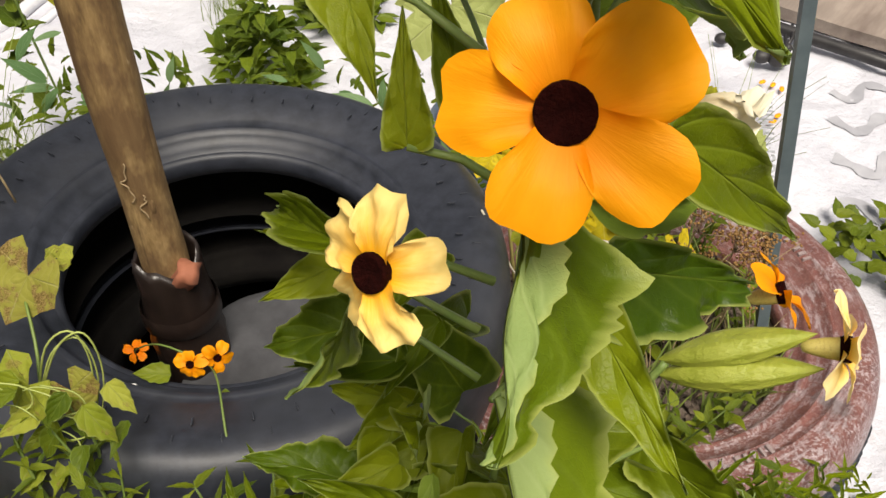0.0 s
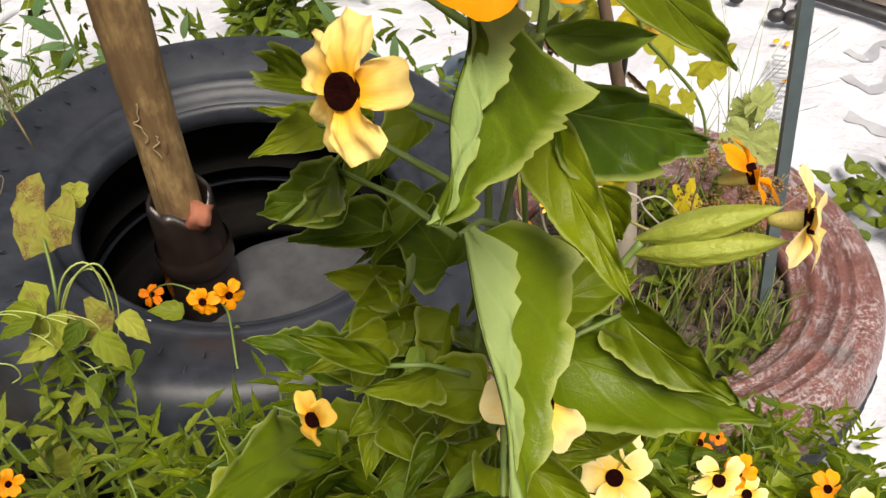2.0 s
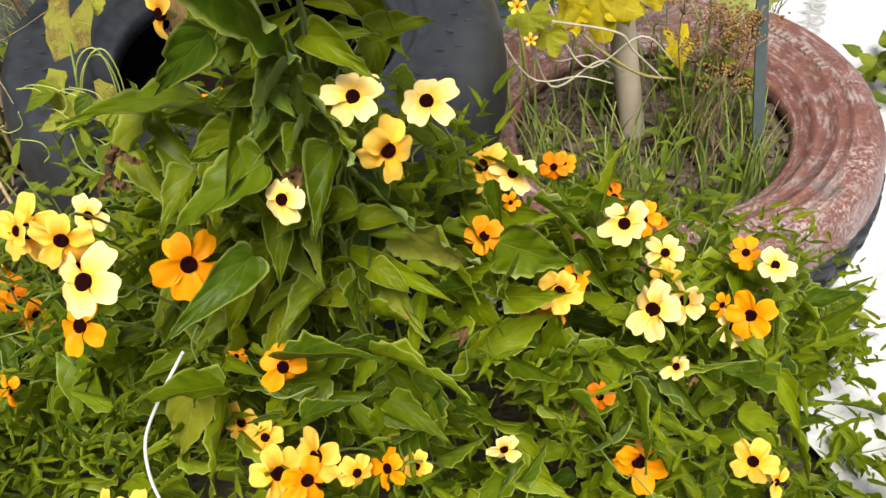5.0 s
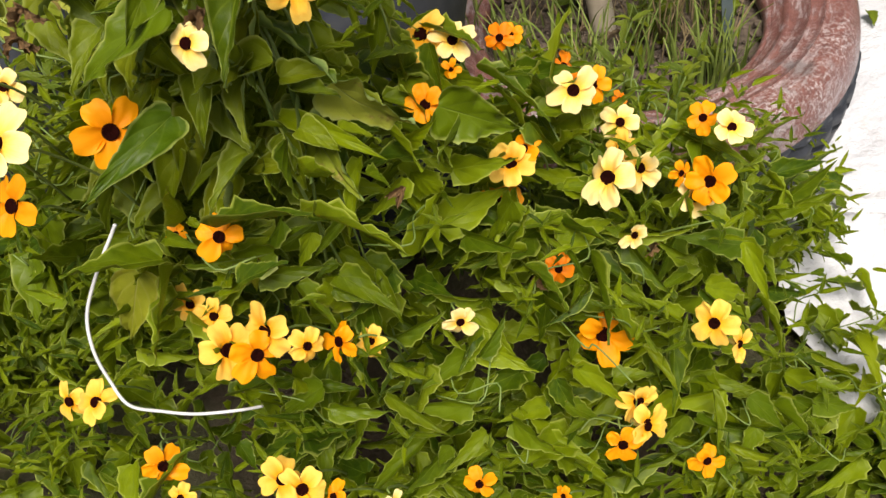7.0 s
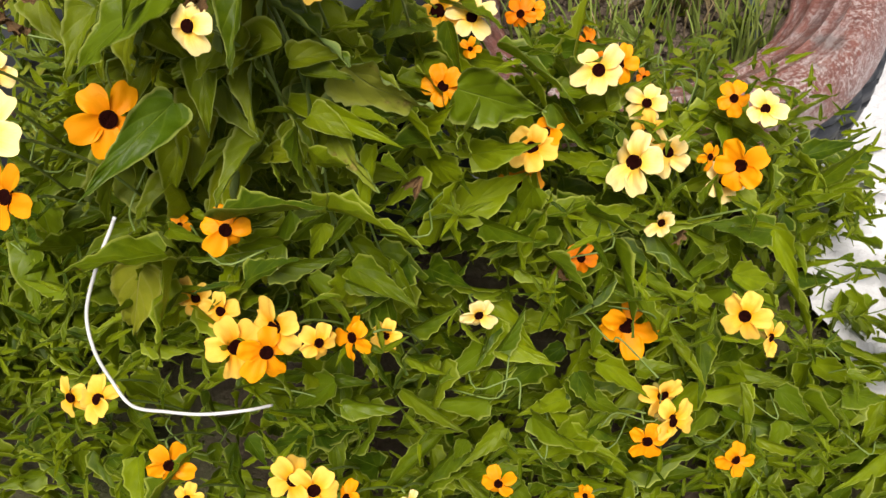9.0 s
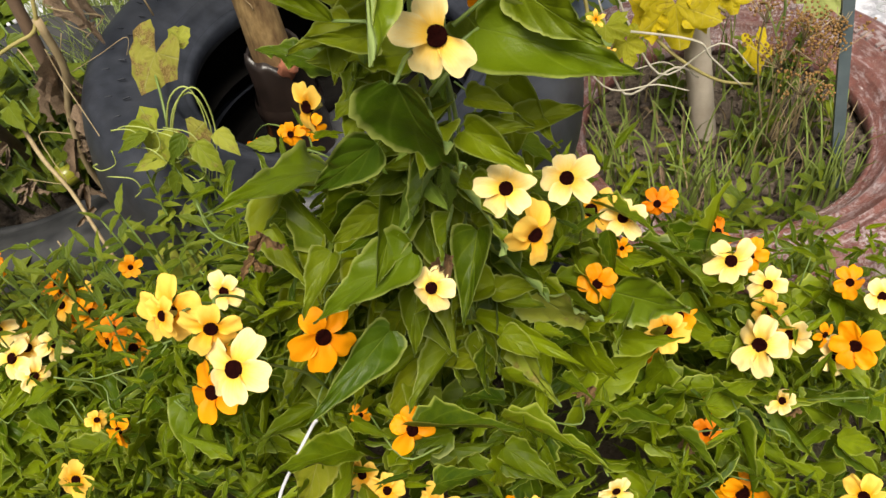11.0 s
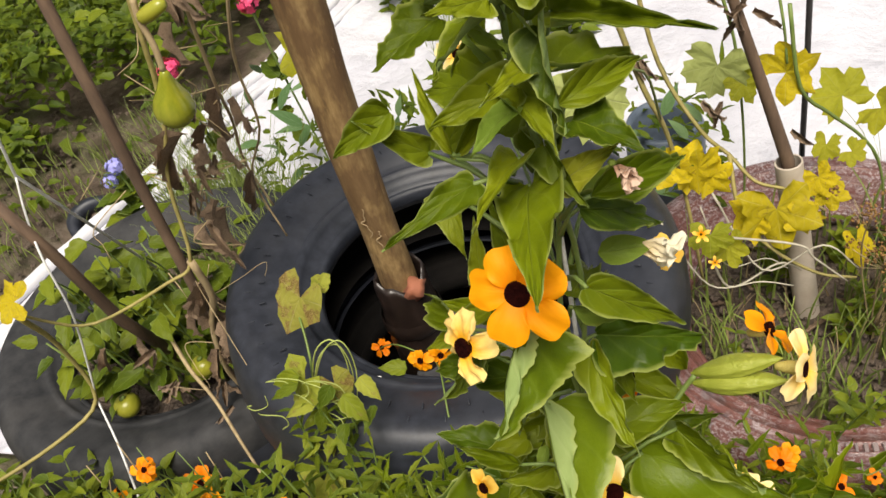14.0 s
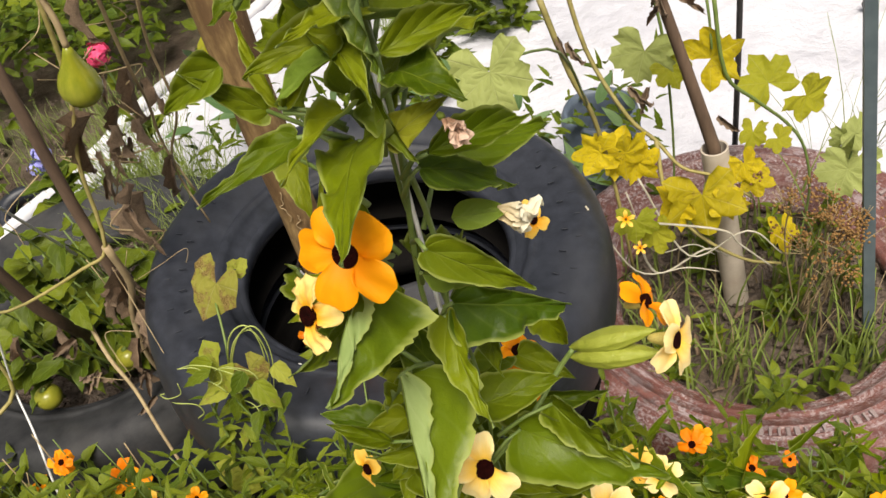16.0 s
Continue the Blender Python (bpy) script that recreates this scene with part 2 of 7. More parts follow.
CORD = plain("white_cord", (0.58, 0.58, 0.57), (0.76, 0.76, 0.74), 300, 0.7)
GOURD = plain("green_gourd_skin", (0.15, 0.18, 0.010), (0.27, 0.27, 0.02), 35, 0.26, strength=0.08, stretch=(3, 3, 0.3), stain=(0.30, 0.30, 0.06))
FRUIT = plain("green_tomato_skin", (0.20, 0.22, 0.02), (0.32, 0.30, 0.03), 30, 0.3, strength=0.05)
PINK = plain("petal_pink", (0.62, 0.012, 0.10), (0.86, 0.12, 0.26), 60, 0.6)
LILAC = plain("petal_lilac", (0.24, 0.24, 0.62), (0.4, 0.4, 0.8), 200, 0.6)
INK = plain("printed_grey_ink", (0.24, 0.25, 0.26), (0.34, 0.35, 0.37), 60, 0.7)
DARK = plain("black_plastic", (0.012, 0.011, 0.012), (0.03, 0.027, 0.027), 60, 0.5)
BOARD = plain("old_board", (0.16, 0.12, 0.10), (0.30, 0.25, 0.21), 26, 0.85, stretch=(1, 0.15, 1))
BLUE = plain("blue_plastic_drum", (0.06, 0.08, 0.11), (0.12, 0.15, 0.20), 18, 0.45)
SEED = plain("dry_seed_head", (0.15, 0.075, 0.02), (0.27, 0.15, 0.045), 200, 0.9)


def tarpmat():
    m, n, l, p = mat("white_banner_sheet", 0.42, 0.0, 0.4)
    broad = tex(n, l, 3.0, 5, 0.65)
    fine = tex(n, l, 60, 4, 0.6)
    col = ramp(n, l, broad, [(0.3, (0.37, 0.37, 0.42)), (0.55, (0.52, 0.52, 0.57)), (0.75, (0.42, 0.41, 0.455))])
    dirt = ramp(n, l, tex(n, l, 9, 6, 0.75), [(0.6, (0, 0, 0)), (0.78, (1, 1, 1))])
    col = mixc(n, l, math_node(n, l, "MULTIPLY", dirt, 0.45), col, (0.36, 0.31, 0.27))
    l.new(col, p.inputs["Base Color"])
    bump(n, l, p, math_node(n, l, "ADD", tex(n, l, 14, 5, 0.6), math_node(n, l, "MULTIPLY", fine, 0.1)), 0.8, 0.02)
    return m


def paintedmat():
    """Red-brown paint, scuffed to grey rubber and pale scratches along the ribs."""
    m, n, l, p = mat("tyre_painted_brown", 0.30, 0.0, 0.5)
    fine = tex(n, l, 70, 6, 0.7)
    col = ramp(n, l, fine, [(0.3, (0.092, 0.033, 0.029)), (0.7, (0.195, 0.080, 0.067))])
    tc = n.new("ShaderNodeTexCoord")
    sep = n.new("ShaderNodeSeparateXYZ")
    l.new(tc.outputs["Object"], sep.inputs[0])
    rad = math_node(n, l, "SQRT", math_node(n, l, "ADD", math_node(n, l, "POWER", sep.outputs["X"], 2.0), math_node(n, l, "POWER", sep.outputs["Y"], 2.0)))
    ang = math_node(n, l, "MULTIPLY", math_node(n, l, "ARCTAN2", sep.outputs["Y"], sep.outputs["X"]), 0.045)
    cmb = n.new("ShaderNodeCombineXYZ")
    l.new(rad, cmb.inputs[0])
    l.new(ang, cmb.inputs[1])
    along = n.new("ShaderNodeTexNoise")
    along.inputs["Scale"].default_value, along.inputs["Detail"].default_value, along.inputs["Roughness"].default_value = 130.0, 6.0, 0.75
    l.new(cmb.outputs[0], along.inputs["Vector"])
    wear = math_node(n, l, "ADD", math_node(n, l, "MULTIPLY", along.outputs["Fac"], 0.62), math_node(n, l, "MULTIPLY", tex(n, l, 16, 7, 0.8), 0.38))
    scuff = ramp(n, l, wear, [(0.515, (0, 0, 0)), (0.585, (1, 1, 1))])
    col = mixc(n, l, math_node(n, l, "MULTIPLY", scuff, 0.6), col, (0.42, 0.36, 0.38))
    grit = ramp(n, l, tex(n, l, 210, 4, 0.7), [(0.50, (0, 0, 0)), (0.60, (1, 1, 1))])
    worn = ramp(n, l, tex(n, l, 6, 5, 0.75), [(0.44, (0, 0, 0)), (0.60, (1, 1, 1))])
    col = mixc(n, l, math_node(n, l, "MULTIPLY", math_node(n, l, "MULTIPLY", grit, worn), 0.7), col, (0.50, 0.45, 0.47))
    bare = ramp(n, l, tex(n, l, 8, 5, 0.7), [(0.58, (0, 0, 0)), (0.66, (1, 1, 1))])
    col = mixc(n, l, math_node(n, l, "MULTIPLY", bare, 0.6), col, (0.06, 0.05, 0.05))
    l.new(col, p.inputs["Base Color"])
    bump(n, l, p, math_node(n, l, "ADD", fine, math_node(n, l, "ADD", scuff, grit)), 0.5, 0.0015)
    return m


def groundmat():
    m, n, l, p = mat("garden_soil", 0.95, 0.0, 0.2)
    f = tex(n, l, 9, 8, 0.7)
    col = ramp(n, l, f, [(0.3, (0.040, 0.028, 0.02)), (0.5, (0.115, 0.085, 0.063)), (0.7, (0.20, 0.16, 0.125))])
    moss = ramp(n, l, tex(n, l, 2.2, 5, 0.7), [(0.45, (0, 0, 0)), (0.6, (1, 1, 1))])
    col = mixc(n, l, math_node(n, l, "MULTIPLY", moss, 0.5), col, (0.05, 0.085, 0.02))
    l.new(col, p.inputs["Base Color"])
    bump(n, l, p, tex(n, l, 30, 8, 0.75), 1.0, 0.02)
    return m


TARP = tarpmat()
PAINTED = paintedmat()
GROUND = groundmat()


# ---------------------------------------------------------------- builders
def make_mesh(name, verts, faces, mats, uvs=None, index=None, smooth=True):
    me = bpy.data.meshes.new(name)
    me.from_pydata([tuple(v) for v in verts], [], [tuple(f) for f in faces])
    for m in mats if isinstance(mats, (list, tuple)) else [mats]:
        me.materials.append(m)
    if uvs is not None:
        loops = np.zeros(len(me.loops), np.int32)
        me.loops.foreach_get("vertex_index", loops)
        me.uv_layers.new(name="UVMap").data.foreach_set("uv", np.asarray(uvs, np.float32)[loops].ravel())
    if index is not None:
        me.polygons.foreach_set("material_index", np.asarray(index, np.int32))
    if smooth:
        me.polygons.foreach_set("use_smooth", np.ones(len(me.polygons), bool))
    me.update()
    return me


def part(name, data, parent, m=None, label=""):
    """One mesh object under a thing or a part; m is its pose in its parent's space."""
    ob = new(name, data)
    ob.parent = parent
    if m is not None:
        ob.matrix_basis = m
    return tagged(ob, label)


def thing(name, at, label, category, group="", kind=""):
    ob = new(name)
    ob.location = at
    ob.empty_display_size = 0.02
    return tagged(ob, label, category, group, kind)


def bm_mesh(name, bm, material, smooth=True):
    me = bpy.data.meshes.new(name)
    bm.to_mesh(me)
    bm.free()
    me.materials.append(material)
    if smooth:
        me.polygons.foreach_set("use_smooth", np.ones(len(me.polygons), bool))
    return me


def tube_data(pts, radii, sides=7, wob=0.0, seed=0, cap=True):
    """A round rod along points, in radii that may taper."""
    rng = random.Random(seed)
    pts = [Vector(p) for p in pts]
    if isinstance(radii, (int, float)):
        radii = [radii] * len(pts)
    verts, faces = [], []
    side = Vector((0.83, 0.31, 0.17))
    for i, p in enumerate(pts):
        d = (pts[min(i + 1, len(pts) - 1)] - pts[max(i - 1, 0)]).normalized()
        a = (side - d * side.dot(d)).normalized()
        b = d.cross(a)
        side = a
        for k in range(sides):
            th = 2 * math.pi * k / sides
            r = radii[i] * (1 + wob * rng.uniform(-1, 1))
            verts.append(p + a * (r * math.cos(th)) + b * (r * math.sin(th)))
    for i in range(len(pts) - 1):
        for k in range(sides):
            k2 = (k + 1) % sides
            faces.append((i * sides + k, i * sides + k2, (i + 1) * sides + k2, (i + 1) * sides + k))
    if cap:
        faces.append(tuple(range(sides))[::-1])
        faces.append(tuple(len(verts) - sides + k for k in range(sides)))
    return verts, faces


def tube(name, pts, radii, material, sides=7, wob=0.0, seed=0, cap=True):
    v, f = tube_data(pts, radii, sides, wob, seed, cap)
    return make_mesh(name, v, f, material)


def curve_pts(pts, n=6):
    """A smooth line through points."""
    pts = [Vector(p) for p in pts]
    ext = [2 * pts[0] - pts[1]] + pts + [2 * pts[-1] - pts[-2]]
    out = []
    for i in range(len(pts) - 1):
        a, b, c, d = ext[i:i + 4]
        for k in range(n):
            t = k / n
            out.append(0.5 * ((2 * b) + (c - a) * t + (2 * a - 5 * b + 4 * c - d) * t * t + (3 * b - a - 3 * c + d) * t ** 3))
    return out + [pts[-1]]


HASTATE = [np.array(q) for q in ((0, 0.04, 0.10, 0.18, 0.30, 0.45, 0.60, 0.74, 0.86, 0.94, 1.0), (0.24, 0.60, 0.90, 1.0, 0.94, 0.77, 0.57, 0.37, 0.19, 0.085, 0.0))]

SPEAR = [HASTATE[0], np.array((0.24, 0.62, 0.92, 1.0, 0.88, 0.65, 0.44, 0.26, 0.13, 0.055, 0.0))]
STRAIGHT = [HASTATE[0], np.array((0.45, 0.75, 0.98, 1.0, 0.86, 0.68, 0.50, 0.34, 0.20, 0.10, 0.0))]


def leaf_data(length, width, fold=(0.35, 0.35), curl=0.4, wave=0.1, tooth=0.05, lobe=0.14, nu=10, nv=3, seed=0, fat=0.62, lobes=0, two=True, halves=(1.0, 1.0), outline=None):
    """A leaf blade from its base to +y, its face to +z: points, faces, uv, side index (0 face, 1 underside)."""
    rng = random.Random(seed)
    ph = [rng.uniform(0, 6.28) for _ in range(4)]
    curl = curl if abs(curl) > 0.02 else 0.02
    L = length * (curl / 2) / math.sin(curl / 2)
    k = rng.uniform(2.0, 3.6) if outline is None else rng.uniform(2.2, 3.4)
    pw = fat * 0.72
    peak = pw / (pw + 1.2)
    norm = 0.96 / (peak ** pw * (1 - peak) ** 1.2)
    top, uv = [], []
    for i in range(nu + 1):
        u = i / nu
        s = (u + 0.012) ** pw * max(1 - u, 0.0) ** 1.2 * norm * u / (u + 0.025)
        if outline is not None:
            s = float(np.interp(u, *outline)) * (1 + 0.03 * math.sin(17 * u + ph[0]) * (1 - u))
        rough = (rng.uniform(-1, 1), rng.uniform(-1, 1))
        if lobes:
            s *= 0.74 + 0.34 * abs(math.sin(math.pi * (u * lobes + 0.25)))
        jag = 1 + (tooth * (1 if i % 2 else -1) if nu < 14 else tooth * 1.6 * math.sin(23 * u + ph[2]) * (0.4 + u))
        th = curl * u
        c = Vector((0, L * math.sin(th) / curl, -L * (1 - math.cos(th)) / curl))
        nrm, tan = Vector((0, math.sin(th), math.cos(th))), Vector((0, math.cos(th), -math.sin(th)))
        for j in range(-nv, nv + 1):
            v = j / nv
            f = fold[0] if j < 0 else fold[1]
            w = 0.5 * width * s * halves[0 if j < 0 else 1]
            if abs(j) == nv:
                w *= jag + ((0.045 if nu < 14 else 0.022) * rough[0 if j < 0 else 1] if tooth else 0.0)
            lift = abs(v) * w * math.sin(f) * (0.4 + 0.6 * abs(v)) if f < 1.3 else abs(v) * w * math.sin(f)
            side = ph[0 if j < 0 else 1]
            ruffle = math.sin(6.28 * k * u + side + 0.9 * math.sin(5 * u + ph[2])) + 0.45 * math.sin(6.28 * 2.3 * k * u + 2.0 * side)
            lift += wave * width * abs(v) ** 2.0 * ruffle * 0.5 * (0.55 + 0.45 * math.sin(4.1 * u + 3.0 * side))
            lift += 0.02 * width * math.sin(9 * u + ph[2]) * math.sin(5 * v + ph[3]) + 0.018 * width * math.sin(24 * u - 7 * abs(v) + ph[1]) * abs(v)
            if abs(j) == nv and tooth:
                lift += 0.045 * width * (1 + 0.6 * rough[0 if j < 0 else 1]) * s
            x = v * w * math.cos(f)
            back = lobe * length * abs(v) ** 1.5 * max(1 - 1.8 * u, 0) ** 1.5 * min(s, 1)
            top.append(c + Vector((x, 0, 0)) + nrm * lift - tan * back)
            uv.append((0.5 + 0.5 * v, u))
    m = 2 * nv + 1
    faces = [(i * m + j, i * m + j + 1, (i + 1) * m + j + 1, (i + 1) * m + j) for i in range(nu) for j in range(m - 1)]
    idx = [0] * len(faces)
    verts = list(top)
    if two:
        verts_low = []
        for i in range(nu + 1):
            for j in range(m):
                a = top[min(i + 1, nu) * m + j] - top[max(i - 1, 0) * m + j]
                b = top[i * m + min(j + 1, m - 1)] - top[i * m + max(j - 1, 0)]
                nn = b.cross(a)
                nn = nn.normalized() if nn.length > 1e-9 else Vector((0, 0, 1))
                verts_low.append(top[i * m + j] - nn * 0.006)
        o = len(verts)
        verts += verts_low
        uv = uv + uv
        faces += [(o + f[0], o + f[3], o + f[2], o + f[1]) for f in list(faces)]
        idx += [1] * (len(faces) // 2)
    return verts, faces, uv, idx


def leaf_mesh(name, mats, *a, **k):
    v, f, uv, idx = leaf_data(*a, **k)
    return make_mesh(name, v, f, mats, uv, idx)


def leaf_pose(base, tip, up, curl=0.0, unit=1.0):
    """The pose that lays a leaf of unit length from base to tip, its face to up."""
    base, tip, up = Vector(base), Vector(tip), Vector(up)
    y = tip - base
    length = y.length
    y.normalize()
    z = up - y * up.dot(y)
    z = z.normalized() if z.length > 1e-6 else y.orthogonal().normalized()
    x = y.cross(z)
    m = Matrix((x, y, z)).transposed().to_4x4()
    m.translation = base
    return m @ Matrix.Rotation(curl / 2, 4, "X") @ Matrix.Scale(length / unit, 4)


def joined(name, templates, placed, mats, parent=None):
    """One mesh of many copies of templates (points, faces, uv, index), each at its own pose."""
    V, F, U, I, o = [], [], [], [], 0
    arrs = [(np.array([tuple(p) for p in t[0]]), np.array([f for f in t[1]]), np.array(t[2]), np.array(t[3])) for t in templates]
    for k, m in placed:
        v, f, u, i = arrs[k]
        mm = np.array(m)
        V.append(v @ mm[:3, :3].T + mm[:3, 3])
        F.append(f + o)
        U.append(u)
        I.append(i)
        o += len(v)
    V, F, U, I = np.concatenate(V), np.concatenate(F), np.concatenate(U), np.concatenate(I)
    me = bpy.data.meshes.new(name)
    me.from_pydata(V.tolist(), [], F.tolist())
    for m in mats:
        me.materials.append(m)
    me.uv_layers.new(name="UVMap").data.foreach_set("uv", U[F.ravel()].astype(np.float32).ravel())
    me.polygons.foreach_set("material_index", I.astype(np.int32))
    me.polygons.foreach_set("use_smooth", np.ones(len(F), bool))
    me.update()
    ob = new(name, me)
    if parent:
        ob.parent = parent
    return ob


def lathe(name, profile, material, seg=96, jag=None, close=False):
    """A ring turned about z from a profile of (radius, height)."""
    verts, faces, n = [], [], len(profile)
    for s in range(seg):
        a = 2 * math.pi * s / seg
        for i, (r, z) in enumerate(profile):
            rr, zz = (r, z) if jag is None else jag(s, i, r, z)
            verts.append((rr * math.cos(a), rr * math.sin(a), zz))
    for s in range(seg):
        s2 = (s + 1) % seg
        for i in range(n if close else n - 1):
            i2 = (i + 1) % n
            faces.append((s * n + i, s2 * n + i, s2 * n + i2, s * n + i2))
    return make_mesh(name, verts, faces, material)


# ---------------------------------------------------------------- ground
def sheet(name, material, xs, ys, height, keep=None):
    verts = [(x, y, height(x, y)) for y in ys for x in xs]
    w = len(xs)
    faces = []
    for j in range(len(ys) - 1):
        for i in range(w - 1):
            cx, cy = (xs[i] + xs[i + 1]) / 2, (ys[j] + ys[j + 1]) / 2
            if keep is None or keep(cx, cy):
                faces.append((j * w + i, j * w + i + 1, (j + 1) * w + i + 1, (j + 1) * w + i))
    return make_mesh(name, verts, faces, material)


def spread(a, b, near, far, n):
    mid = list(np.linspace(near[0], near[1], n))
    return [a, a / 3, a / 12] + mid + [b / 12, b / 3, b]


ground = new("ground", sheet("ground", GROUND, spread(-300, 300, (-3.5, 3.0), 0, 150), spread(-300, 300, (-1.2, 5.0), 0, 140),
             lambda x, y: 0.03 * noise.noise((x * 1.7, y * 1.7, 0)) + 0.012 * noise.noise((x * 9, y * 9, 2)) - 0.03 if abs(x) < 4 and abs(y) < 6 else -0.03))
tagged(ground, "brown garden soil with moss and weeds", "ground", kind="structure")


def tarp_height(x, y):
    w = 0.5 * noise.noise((x * 3.1, y * 2.3, 5)) + 0.25 * noise.noise((x * 8, y * 6.5, 7)) + 0.1 * abs(noise.noise((x * 22, y * 19, 9)))
    return 0.018 + 0.016 * w + 0.022 * (abs(noise.noise((x * 4.3 + y * 1.7, y * 3.1 - x * 1.2, 11))) ** 0.7 - 0.25) * min(max((y - 1.15) / 0.3, 0), 1) + 0.014 * (abs(noise.noise((x * 8.3 + 3, y * 7.1 - x * 2, 21))) ** 0.8 - 0.2) + 0.006 * abs(noise.noise((x * 17 - y * 5, y * 15, 31)))


def tarp_left(y):
    return -1.43 + (y - 0.9) * 0.375


tarp_x = np.linspace(0, 1, 170)
tv, tf = [], []
tarp_y = np.linspace(0.05, 4.2, 190)
for y in tarp_y:
    lo = tarp_left(y) if y > 0.62 else 0.47 + 0.5 * max(0.42 - y, 0) + 0.03 * noise.noise((y * 14, 0, 0))
    for s in tarp_x:
        x = lo + (2.6 - lo) * s
        tv.append((x, y, tarp_height(x, y)))
w = len(tarp_x)
tf = [(j * w + i, j * w + i + 1, (j + 1) * w + i + 1, (j + 1) * w + i) for j in range(len(tarp_y) - 1) for i in range(w - 1)]
tarp = new("ground_sheet", make_mesh("ground_sheet", tv, tf, TARP))
tagged(tarp, "creased white plastic banner sheet spread on the soil", "tarpaulin", kind="structure")
HEM = plain("white_hem_plastic", (0.50, 0.50, 0.54), (0.62, 0.62, 0.65), 30, 0.5)
hem_pts = [(tarp_left(y) + 0.012, y, tarp_height(tarp_left(y), y) + 0.008) for y in np.linspace(0.63, 4.15, 60)]
part("hem", tube("hem", hem_pts, 0.017, HEM, 8), tarp, label="rolled white hem")
fold_pts = [(x + 0.075, y, z - 0.004) for x, y, z in hem_pts]
part("seam", tube("seam", fold_pts, 0.011, HEM, 6), tarp)


def writing(text, at, size, turn, material):
    cu = bpy.data.curves.new("lettering", "FONT")
    cu.body, cu.size, cu.extrude = text, size, 0.0006
    ob = new("lettering", cu)
    me = bpy.data.meshes.new_from_object(ob)
    bpy.data.objects.remove(ob)
    me.materials.clear()
    me.materials.append(material)
    return part("lettering", me, tarp, pose(*at, 0, 0, turn), "thin grey printed lettering")


writing("older minim", (0.590, 1.275, 0.046), 0.062, 79, INK)


INK_PALE = plain("faded_grey_print", (0.28, 0.28, 0.31), (0.38, 0.38, 0.41), 20, 0.6)
for k in range(4):
    y = 1.25 + 0.125 * k
    bend = [(0.70 + 0.035 * q + 0.03 * k, y + 0.028 * math.sin(2.1 * q + k), 0.034) for q in range(6)]
    line = curve_pts(bend, 5)
    rv, rf = [], []
    for q, p in enumerate(line):
        d = line[min(q + 1, len(line) - 1)] - line[max(q - 1, 0)]
        side = Vector((-d.y, d.x, 0)).normalized() * (0.013 + 0.004 * math.sin(q * 0.9 + k))
        for e in (p - side, p, p + side):
            rv.append((e.x, e.y, tarp_height(e.x, e.y) + 0.0025))
    rf = [(3 * q + c, 3 * q + c + 1, 3 * q + c + 4, 3 * q + c + 3) for q in range(len(line) - 1) for c in (0, 1)]
    part("printed_bar", make_mesh("printed_bar", rv, rf, INK_PALE), tarp)


